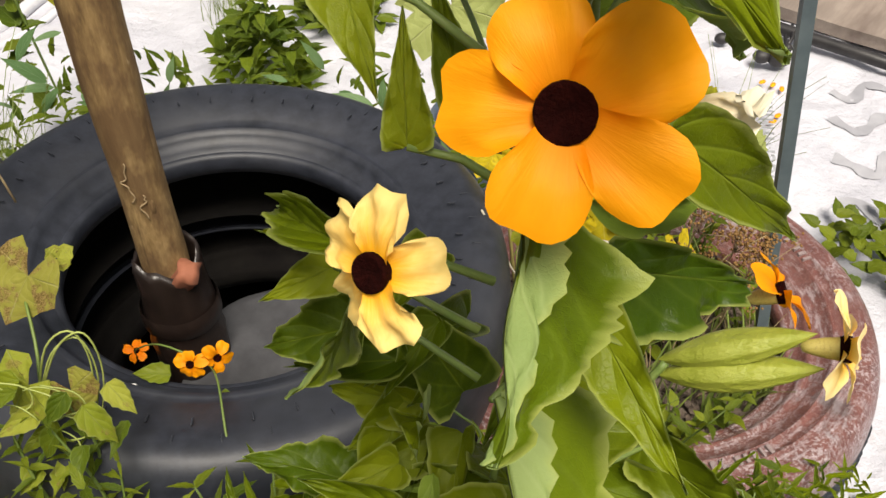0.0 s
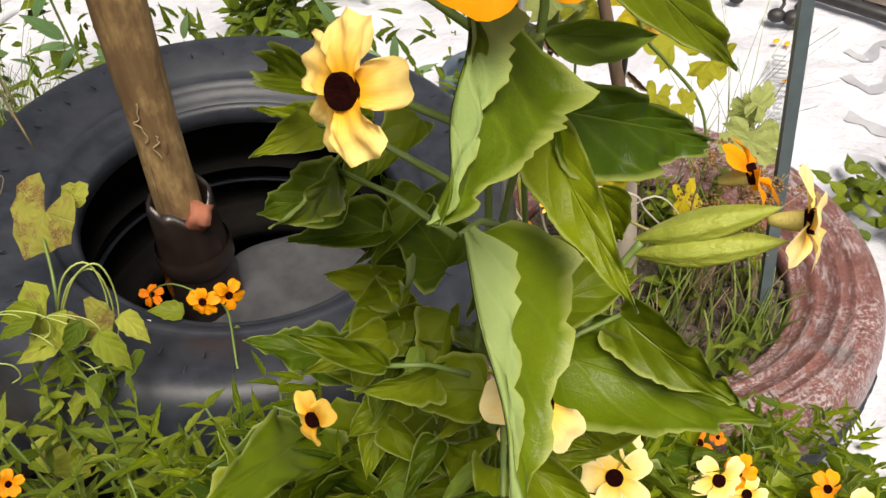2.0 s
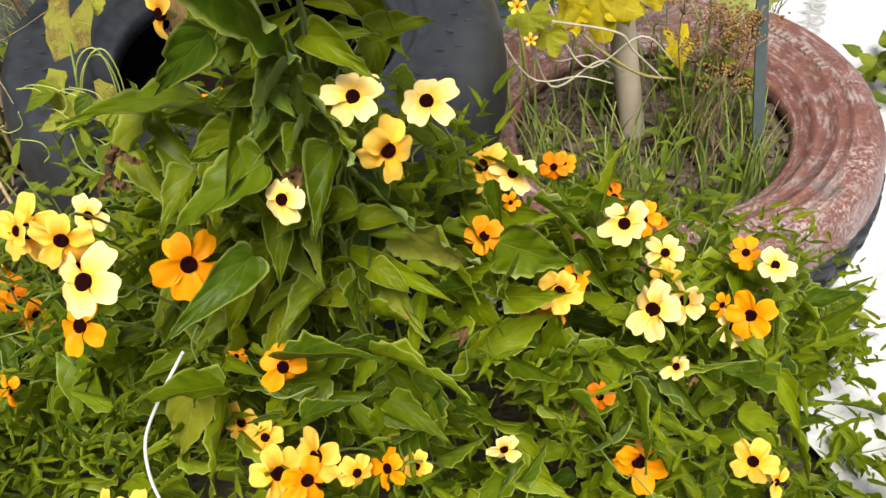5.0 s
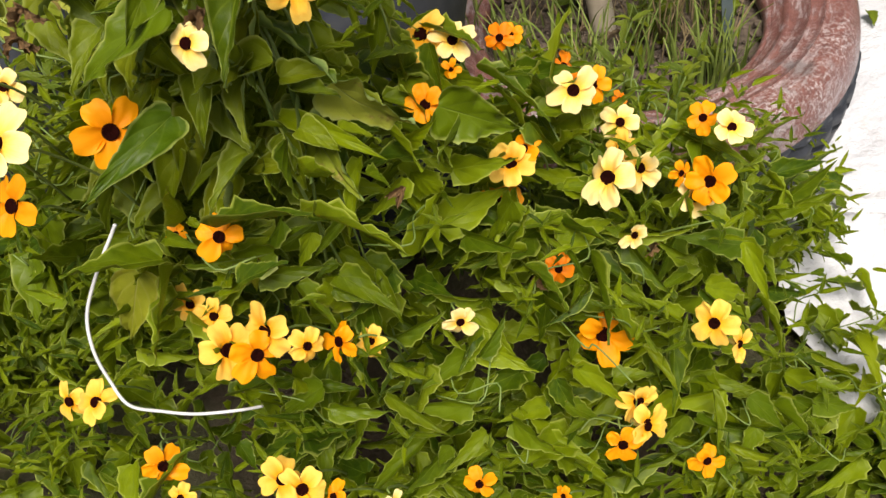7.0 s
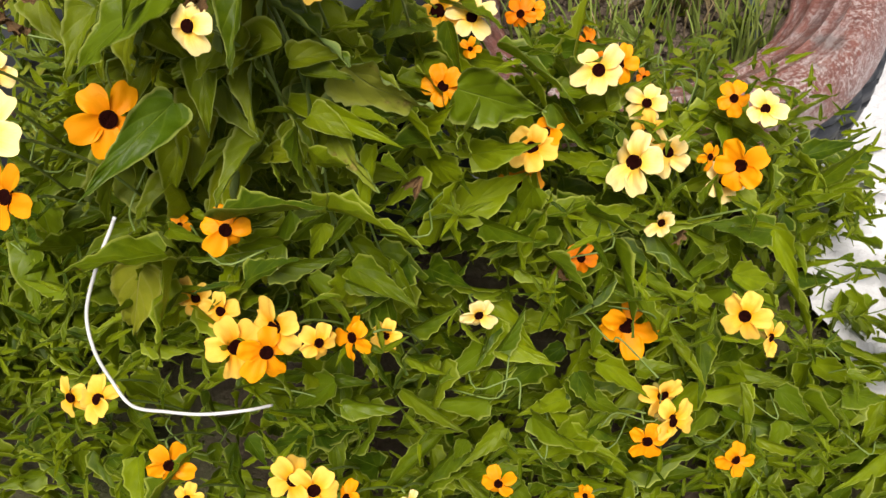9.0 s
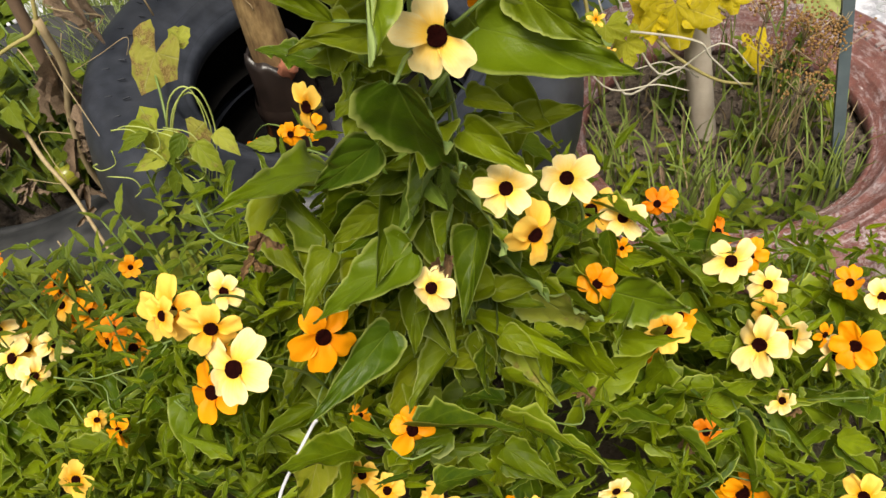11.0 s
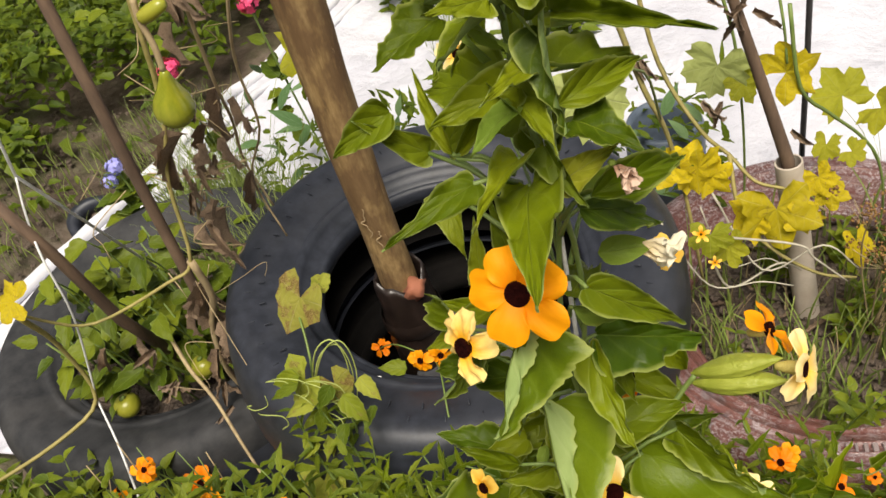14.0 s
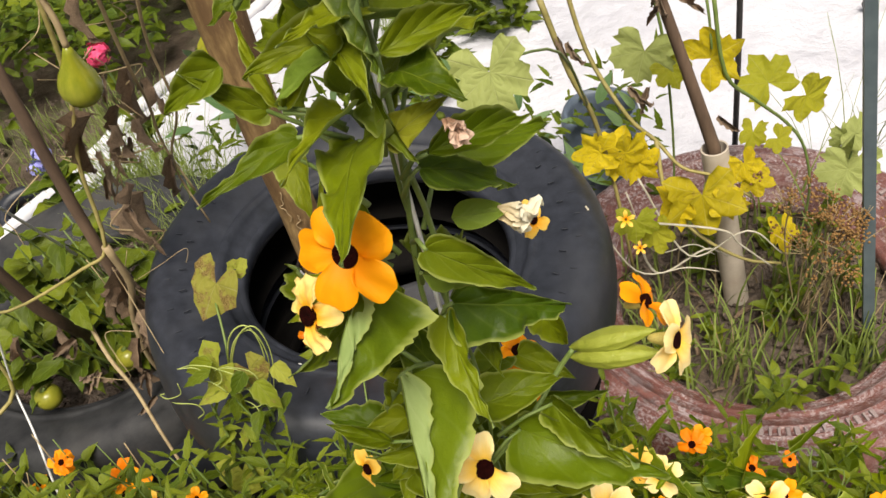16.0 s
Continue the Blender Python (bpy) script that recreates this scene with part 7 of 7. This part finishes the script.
# ---- behind the stacked tyres
pale = plant("pale_succulent", (-0.45, 1.15, 0.0), "sprawling pale green succulent behind the stacked tyres")
SUC = [leaf_mesh("leaf", [PALE_LEAF, PALE_LEAF], 1.0, w, (0.2, 0.2), 0.4, 0.05, 0.0, 0.0, 8, 2, 120 + i, 0.9) for i, w in enumerate((0.3, 0.38))]
for i in range(130):
    x = rng.uniform(-0.80, 0.10)
    y = rng.uniform(1.02, 1.28) + 0.1 * (x < -0.5)
    z = rng.uniform(0.02, 0.34) * (1.0 if x < 0 else 0.8)
    d = Vector((rng.uniform(-1, 1), rng.uniform(-1, .4), rng.uniform(-.1, 1))).normalized() * rng.uniform(0.04, 0.075)
    put_leaf(pale, rng.choice(SUC), (x, y, z), Vector((x, y, z)) + d, (0, -0.4, 0.9))
placed = []
o = Vector((-0.45, 1.15, 0))
for i in range(900):
    x, y = rng.uniform(-0.78, 0.14), rng.uniform(1.02, 1.34)
    b = Vector((x, y, rng.uniform(0.02, 0.30)))
    d = Vector((rng.uniform(-1, 1), rng.uniform(-1, .5), rng.uniform(-.3, .7))).normalized() * rng.uniform(0.02, 0.05)
    k = rng.choice((0, 1, 2))
    placed.append((k, leaf_pose(b - o, b + d - o, (0, -0.3, 0.9), WC[k])))
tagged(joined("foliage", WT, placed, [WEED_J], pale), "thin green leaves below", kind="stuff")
drum = thing("blue_drum", (0.03, 1.27, 0.0), "faded blue plastic drum standing behind the tyres", "drum")
part("drum_wall", lathe("drum_wall", [(0.070, 0.0), (0.073, 0.08), (0.077, 0.085), (0.077, 0.10), (0.073, 0.105), (0.073, 0.19), (0.068, 0.205), (0.062, 0.21), (0.058, 0.19), (0.058, 0.05)], BLUE, 40), drum)
part("drum_base", lathe("drum_base", [(0.0, 0.05), (0.06, 0.05)], BLUE, 24), drum)
blades("grass", "wispy green weed stems on the white sheet", [(-0.48, 1.75, 0.02, 0.06), (-0.55, 1.9, 0.02, 0.06)], 90, 0.22, rng, 0.0013)

# ---- brown tyre: grass, weeds, gourd vine with yellowed leaves
blades("grass", "tufts of green grass in the brown tyre", [(0.20, 0.78, 0.115, 0.10), (0.30, 0.76, 0.115, 0.07), (0.12, 0.86, 0.115, 0.08), (0.36, 0.88, 0.115, 0.06), (0.28, 0.98, 0.115, 0.12), (0.41, 0.76, 0.115, 0.03), (0.24, 0.70, 0.115, 0.06)], 230, 0.17, rng, 0.0032)
blades("dry_grass", "dry straw-coloured stems in the brown tyre", [(0.22, 0.85, 0.115, 0.14), (0.36, 0.84, 0.115, 0.08)], 80, 0.13, rng, 0.0020, material=STEM_DRY)
for i in range(17):
    a, d = rng.uniform(0, 6.28), 0.19 * math.sqrt(rng.random())
    x, y = 0.26 + d * math.cos(a), 0.84 + d * math.sin(a)
    w = plant("tyre_weed", (x, y, 0.115), "small leafy green weed in the soil of the brown tyre", group="weeds in the brown tyre")
    shoot(w, (x, y, 0.115), rng.uniform(0.05, 0.14), rng, 7, 0.034, (3, 4, 2, 0), (rng.uniform(-.03, .03), rng.uniform(-.03, .03)))

OLIVE_PALE = lobed_mesh(leafmat("gourd_leaf_pale", (0.22, 0.27, 0.07), (0.33, 0.37, 0.12), (0.42, 0.44, 0.2), (0.36, 0.38, 0.14), spots=0.15, rough=0.6), lobes=5, deep=0.25, cup=0.2, seed=21)
yg = plant("yellowed_gourd_vine", (0.2, 0.93, 0.15), "gourd vine with lobed yellow brown-spotted leaves over a tyre")
for at, face, way, s, m in (
        ((0.293, 1.038, 0.414), (0, -0.8, 0.6), (-0.3, 0, 0.8), 0.045, ol[1]),
        ((0.344, 1.029, 0.395), (0.2, -0.8, 0.6), (0.5, 0, -0.4), 0.045, ol[0]),
        ((0.27, 0.984, 0.37), (0, -0.8, 0.6), (-0.2, 0, -1), 0.03, ol[1]),
        ((0.303, 0.974, 0.364), (0.3, -0.8, 0.6), (0.6, 0, -0.5), 0.024, ol[0]),
        ((0.393, 0.934, 0.336), (0, -0.75, 0.65), (-0.1, 0, -1), 0.045, OLIVE_PALE),
        ((0.405, 0.978, 0.361), (0, -0.75, 0.65), (0.4, 0, 0.6), 0.032, OLIVE_PALE),
        ((0.124, 0.985, 0.52), (0, -0.8, 0.55), (-0.2, 0, -1), 0.052, OLIVE_PALE),
        ((0.157, 0.971, 0.498), (0.5, -0.7, 0.4), (0.3, 0, -1), 0.032, ol[1]),
        ((0.209, 0.959, 0.518), (0.1, -0.85, 0.5), (0.8, 0, 0.4), 0.046, yl[0]),
        ((0.063, 0.881, 0.431), (-0.1, -0.85, 0.4), (-0.8, 0, -0.1), 0.046, yl[1]),
        ((0.095, 0.881, 0.428), (0.2, -0.85, 0.4), (0.7, 0, -0.3), 0.042, yl[2]),
        ((0.085, 0.9, 0.415), (0.0, -0.8, 0.6), (-0.6, 0, -0.3), 0.045, yl[2]), ((0.112, 0.89, 0.405), (0.2, -0.8, 0.6), (0.6, 0, -0.5), 0.036, yl[0]),
        ((0.195, 0.84, 0.385), (0.0, -0.75, 0.65), (0.1, 0, -1), 0.060, yl[1]), ((0.165, 0.84, 0.37), (-0.2, -0.75, 0.65), (-0.7, 0, -0.6), 0.038, yl[2]), ((0.225, 0.84, 0.37), (0.3, -0.75, 0.6), (0.7, 0, -0.2), 0.036, yl[0]),
        ((0.252, 0.9, 0.385), (0.3, -0.7, 0.5), (0.4, 0, -0.9), 0.034, yl[2]), ((0.268, 0.9, 0.355), (-0.1, -0.7, 0.6), (0.2, 0, -1), 0.030, yl[1]),
        ((0.42, 1.0, 0.30), (0.0, -0.75, 0.65), (-0.1, 0, -1), 0.042, OLIVE_PALE), ((0.40, 1.0, 0.335), (0.0, -0.75, 0.65), (0, 0, 1), 0.03, OLIVE_PALE),
        ((0.30, 0.85, 0.31), (0.0, -0.75, 0.65), (0, 0, -1), 0.032, yl[0]), ((0.11, 0.78, 0.40), (0.0, -0.7, 0.7), (0, 0, -1), 0.034, ol[1]), ((0.135, 0.80, 0.36), (0, -0.7, 0.7), (0.3, 0, -1), 0.03, ol[0])):
    put_lobed(yg, m, at, Vector(face) + Vector((rng.uniform(-.5, .5), 0, rng.uniform(-.4, .3))), way, s * rng.uniform(0.9, 1.05))
for pts, r in (([(0.02, 0.97, 0.70), (0.049, 0.95, 0.554), (0.10, 0.91, 0.47), (0.137, 0.9, 0.432), (0.17, 0.88, 0.40), (0.215, 0.875, 0.385), (0.26, 0.87, 0.35)], 0.0034),
               ([(0.0, 0.92, 0.66), (0.031, 0.9, 0.553), (0.05, 0.9, 0.50), (0.062, 0.9, 0.45), (0.08, 0.88, 0.36), (0.1, 0.86, 0.2)], 0.0042),
               ([(0.21, 0.96, 0.62), (0.227, 0.95, 0.50), (0.27, 0.98, 0.43), (0.317, 1.0, 0.37), (0.345, 1.0, 0.32), (0.355, 0.98, 0.25), (0.34, 0.94, 0.16)], 0.0030),
               ([(0.137, 0.9, 0.432), (0.15, 0.86, 0.36), (0.19, 0.83, 0.32), (0.25, 0.82, 0.28), (0.30, 0.82, 0.27)], 0.0032),
               ([(0.10, 1.02, 0.70), (0.14, 1.0, 0.58), (0.155, 0.99, 0.46), (0.16, 0.98, 0.3), (0.15, 0.97, 0.16)], 0.0026),
               ([(0.19, 1.02, 0.66), (0.205, 0.98, 0.585), (0.21, 0.955, 0.535)], 0.0024),
               ([(0.36, 0.98, 0.17), (0.40, 1.0, 0.25), (0.41, 1.0, 0.31)], 0.0022)):
    stalk(yg, pts, r, bpy.data.materials["gourd_stem_yellowed"] if r > 0.003 else STEM)
for k in range(5):
    a = Vector((rng.uniform(0.04, 0.12), rng.uniform(0.78, 0.84), rng.uniform(0.38, 0.44)))
    b = Vector((rng.uniform(0.20, 0.30), rng.uniform(0.78, 0.84), rng.uniform(0.26, 0.31)))
    m = (a + b) / 2 + Vector((rng.uniform(-.04, .04), rng.uniform(-.02, .02), rng.uniform(-0.07, 0.04)))
    m2 = a.lerp(b, 0.75) + Vector((0, rng.uniform(-.01, .01), rng.uniform(-0.02, 0.03)))
    stalk(yg, [a, m, m2, b], rng.uniform(0.0009, 0.0022), plain("bleached_root", (0.30, 0.27, 0.20), (0.5, 0.46, 0.38), 60, 0.8) if k == 0 else bpy.data.materials["bleached_root"], "dry_root", 6, 5)
for b, t in (((0.105, 0.95, 0.49), (0.135, 0.95, 0.455)), ((0.13, 0.95, 0.485), (0.12, 0.95, 0.44)), ((0.03, 0.93, 0.58), (0.05, 0.93, 0.545)), ((0.165, 0.92, 0.64), (0.20, 0.92, 0.61)), ((0.02, 0.91, 0.60), (0.035, 0.9, 0.565)), ((0.15, 0.92, 0.63), (0.13, 0.92, 0.60)), ((0.22, 0.95, 0.43), (0.25, 0.95, 0.40))):
    put_leaf(yg, rng.choice(DEAD), b, t, (rng.uniform(-.5, .5), -0.8, 0.3), 0.9, "withered_leaf")
for i in range(11):
    b = Vector((0.149, 0.908, 0.653)) + Vector((rng.uniform(-.03, .035), rng.uniform(-.02, .02), rng.uniform(0.0, 0.035)))
    t = b + Vector((rng.uniform(-1, 1), rng.uniform(-.6, .3), rng.uniform(-1.0, 0.2))).normalized() * rng.uniform(0.022, 0.042)
    put_leaf(yg, rng.choice(DEAD), b, t, (rng.uniform(-.8, .8), -0.8, 0.3), 0.9, "withered_leaf")
for i in range(16):
    a, d = rng.uniform(0, 6.28), 0.17 * math.sqrt(rng.random())
    p = Vector((0.27 + d * math.cos(a), 0.84 + d * math.sin(a), 0.130))
    put_leaf(yg, rng.choice(DEAD), p, p + Vector((rng.uniform(-1, 1), rng.uniform(-1, 1), 0.15)).normalized() * rng.uniform(0.02, 0.045), (0, -0.3, 0.9), 0.9, "withered_leaf")
STAR = make_mesh("petal", *petal_data(5, 0.42, 0.3, 0.0, -0.1)[:2], YELLOW, petal_data(5, 0.42, 0.3)[2])
o = Vector(yg.location)
for p, s in (((0.099, 0.757, 0.425), 0.013), ((0.115, 0.745, 0.385), 0.010)):
    q = Vector((0.1, -0.7, 0.7)).to_track_quat("Z", "Y").to_matrix().to_4x4()
    fl = part("flower", TUBE_MESH, yg, Matrix.Translation(Vector(p) - o) @ q @ Matrix.Scale(s, 4))
    for k in range(5):
        part("petal", STAR, fl, Matrix.Rotation(radians(72 * k), 4, "Z") @ Matrix.Rotation(radians(28), 4, "X"))

dill = plant("dry_dill", (0.33, 0.82, 0.15), "dried brown dill seed heads on thin stems")
bm = bmesh.new()
bmesh.ops.create_icosphere(bm, subdivisions=1, radius=0.0019)
grain = bm_mesh("seed_grains", bm, SEED)
V, F = [], []
gv_, gf_ = [v.co.copy() for v in grain.vertices], [tuple(p.vertices) for p in grain.polygons]
for hx, hy, hz, hr in ((0.30, 0.79, 0.42, 0.04), (0.345, 0.78, 0.40, 0.045), (0.37, 0.78, 0.36, 0.04), (0.325, 0.79, 0.35, 0.04), (0.355, 0.77, 0.32, 0.03), (0.385, 0.80, 0.39, 0.03)):
    heads = [Vector((hx + rng.gauss(0, hr * 0.5), hy + rng.gauss(0, hr * 0.45), hz + rng.gauss(0, hr * 0.35))) for _ in range(9)]
    for i in range(110):
        p = rng.choice(heads) + Vector((rng.gauss(0, 0.006), rng.gauss(0, 0.006), rng.gauss(0, 0.004)))
        o = len(V)
        V += [p + v for v in gv_]
        F += [tuple(o + q for q in f) for f in gf_]
    stalk(dill, [(0.33, 0.83, 0.14), (hx, hy + 0.02, hz - 0.1), (hx, hy, hz)], 0.0014, STEM_DRY, n=4, sides=5)
    for i in range(9):
        q = Vector((rng.gauss(0, hr * 0.5), rng.gauss(0, hr * 0.4), rng.uniform(-0.2, 0.5) * hr))
        stalk(dill, [(hx, hy, hz - 0.03), Vector((hx, hy, hz)) + q], 0.0006, STEM_DRY, "ray", 2, 4)
tagged(part("seed_mass", make_mesh("seed_mass", [v - Vector(dill.location) for v in V], F, SEED), dill), kind="stuff")
blades("grass", "thin upright grass stems on the white sheet", [(0.42, 1.18, 0.02, 0.04), (0.46, 1.2, 0.02, 0.03)], 26, 0.42, rng, 0.0013)

# ---- on the sheet, right
# a pale lobed leaf turned away, behind the climbing stem
put_lobed(yg, OLIVE_PALE, (0.020, 0.511, 0.835), (0.1, -0.8, 0.55), (0.15, 0, -1), 0.040)
stalk(yg, [(0.05, 0.90, 0.50), (0.05, 0.70, 0.72), (0.022, 0.52, 0.838)], 0.0018)
clover = plant("clover_clump", (0.76, 1.10, 0.02), "low clump of green leaves growing over the white sheet")
for i in range(120):
    a, d = rng.uniform(0, 6.28), 0.13 * math.sqrt(rng.random())
    p = Vector((0.76 + d * math.cos(a) * 1.2, 1.10 + d * math.sin(a), rng.uniform(0.03, 0.10)))
    q = Vector((rng.uniform(-1, 1), rng.uniform(-1, 1), rng.uniform(-0.2, 0.4))).normalized() * 0.038
    put_leaf(clover, rng.choice(OVATE), p, p + q, (rng.uniform(-.3, .3), -0.3, 1))


def board(name, x, y, z, turn, lx, ly, lz, label):
    bm = bmesh.new()
    bmesh.ops.create_cube(bm, size=1)
    bmesh.ops.subdivide_edges(bm, edges=bm.edges[:], cuts=3, use_grid_fill=True)
    for v in bm.verts:
        v.co = (v.co.x * lx, v.co.y * ly, v.co.z * lz)
        v.co += Vector((noise.noise(v.co * 9), noise.noise(v.co * 7 + Vector((3, 1, 0))), 0.5 * noise.noise(v.co * 8))) * 0.006
    ob = new(name, bm_mesh(name, bm, BOARD, False))
    ob.matrix_basis = pose(x, y, z + lz / 2, 0, 0, turn)
    return tagged(ob, label, "board")


board("wooden_board", 0.80, 2.02, 0.03, -35, 0.62, 0.24, 0.03, "old grey wooden board lying on the white sheet")
edge = new("dark_edge_strip", tube("dark_edge_strip", [(0.52, 2.0, 0.05), (0.70, 1.85, 0.05), (0.86, 1.74, 0.05), (1.05, 1.6, 0.05)], 0.014, DARK, 8))
tagged(edge, "dark strip along the board's edge", "strip")
bm = bmesh.new()
bmesh.ops.create_icosphere(bm, subdivisions=2, radius=1)
knob = bm_mesh("black_clip", bm, DARK)
for x, y, s in ((0.587, 1.795, 0.017), (0.660, 1.725, 0.02), (0.695, 1.715, 0.024), (0.72, 1.76, 0.015)):
    ob = thing("black_clip", (x, y, 0.045), "small black plastic clip on the white sheet", "clip", "clips")
    part("clip_body", knob, ob, Matrix.Diagonal((s, s * 0.85, s * 0.8, 1)))
    part("clip_arm", tube("clip_arm", [(0, 0, 0), (0.02, 0.03, 0.01), (0.03, 0.08, 0.01)], 0.004, DARK, 6), ob)
bm = bmesh.new()
bmesh.ops.create_icosphere(bm, subdivisions=1, radius=1)
chip = bm_mesh("petal_litter", bm, YELLOW)
for x, y in ((0.665, 1.63), (0.645, 1.64), (0.68, 1.615), (0.635, 1.50), (0.65, 1.52)):
    ob = new("petal_litter", chip)
    ob.matrix_basis = pose(x, y, 0.036, 0, 0, x * 900) @ Matrix.Diagonal((0.011, 0.006, 0.003, 1))
    tagged(ob, "fallen yellow petal on the white sheet", "petal", "fallen petals")


# spent brown flowers on the vine and bush
bud = leaf_mesh("spent_flower", [SPENT, SPENT], 1.0, 0.7, (1.2, 1.0), 1.2, 0.6, 0.2, 0.1, 10, 3, 7, 0.6)
for p in ((0.052, 0.150, 0.712), (-0.068, 0.155, 0.700), (-0.058, 0.160, 0.715), (0.125, 0.175, 0.545), (0.30, 0.30, 0.33), (0.20, 0.24, 0.36)):
    for k in range(3):
        t = Vector(p) + Vector((rng.uniform(-1, 1), rng.uniform(-0.8, 0.2), rng.uniform(-1, 0))).normalized() * 0.016
        put_leaf(bush, bud, p, t, (rng.uniform(-.6, .6), -0.7, 0.4), 1.0, "spent_flower")
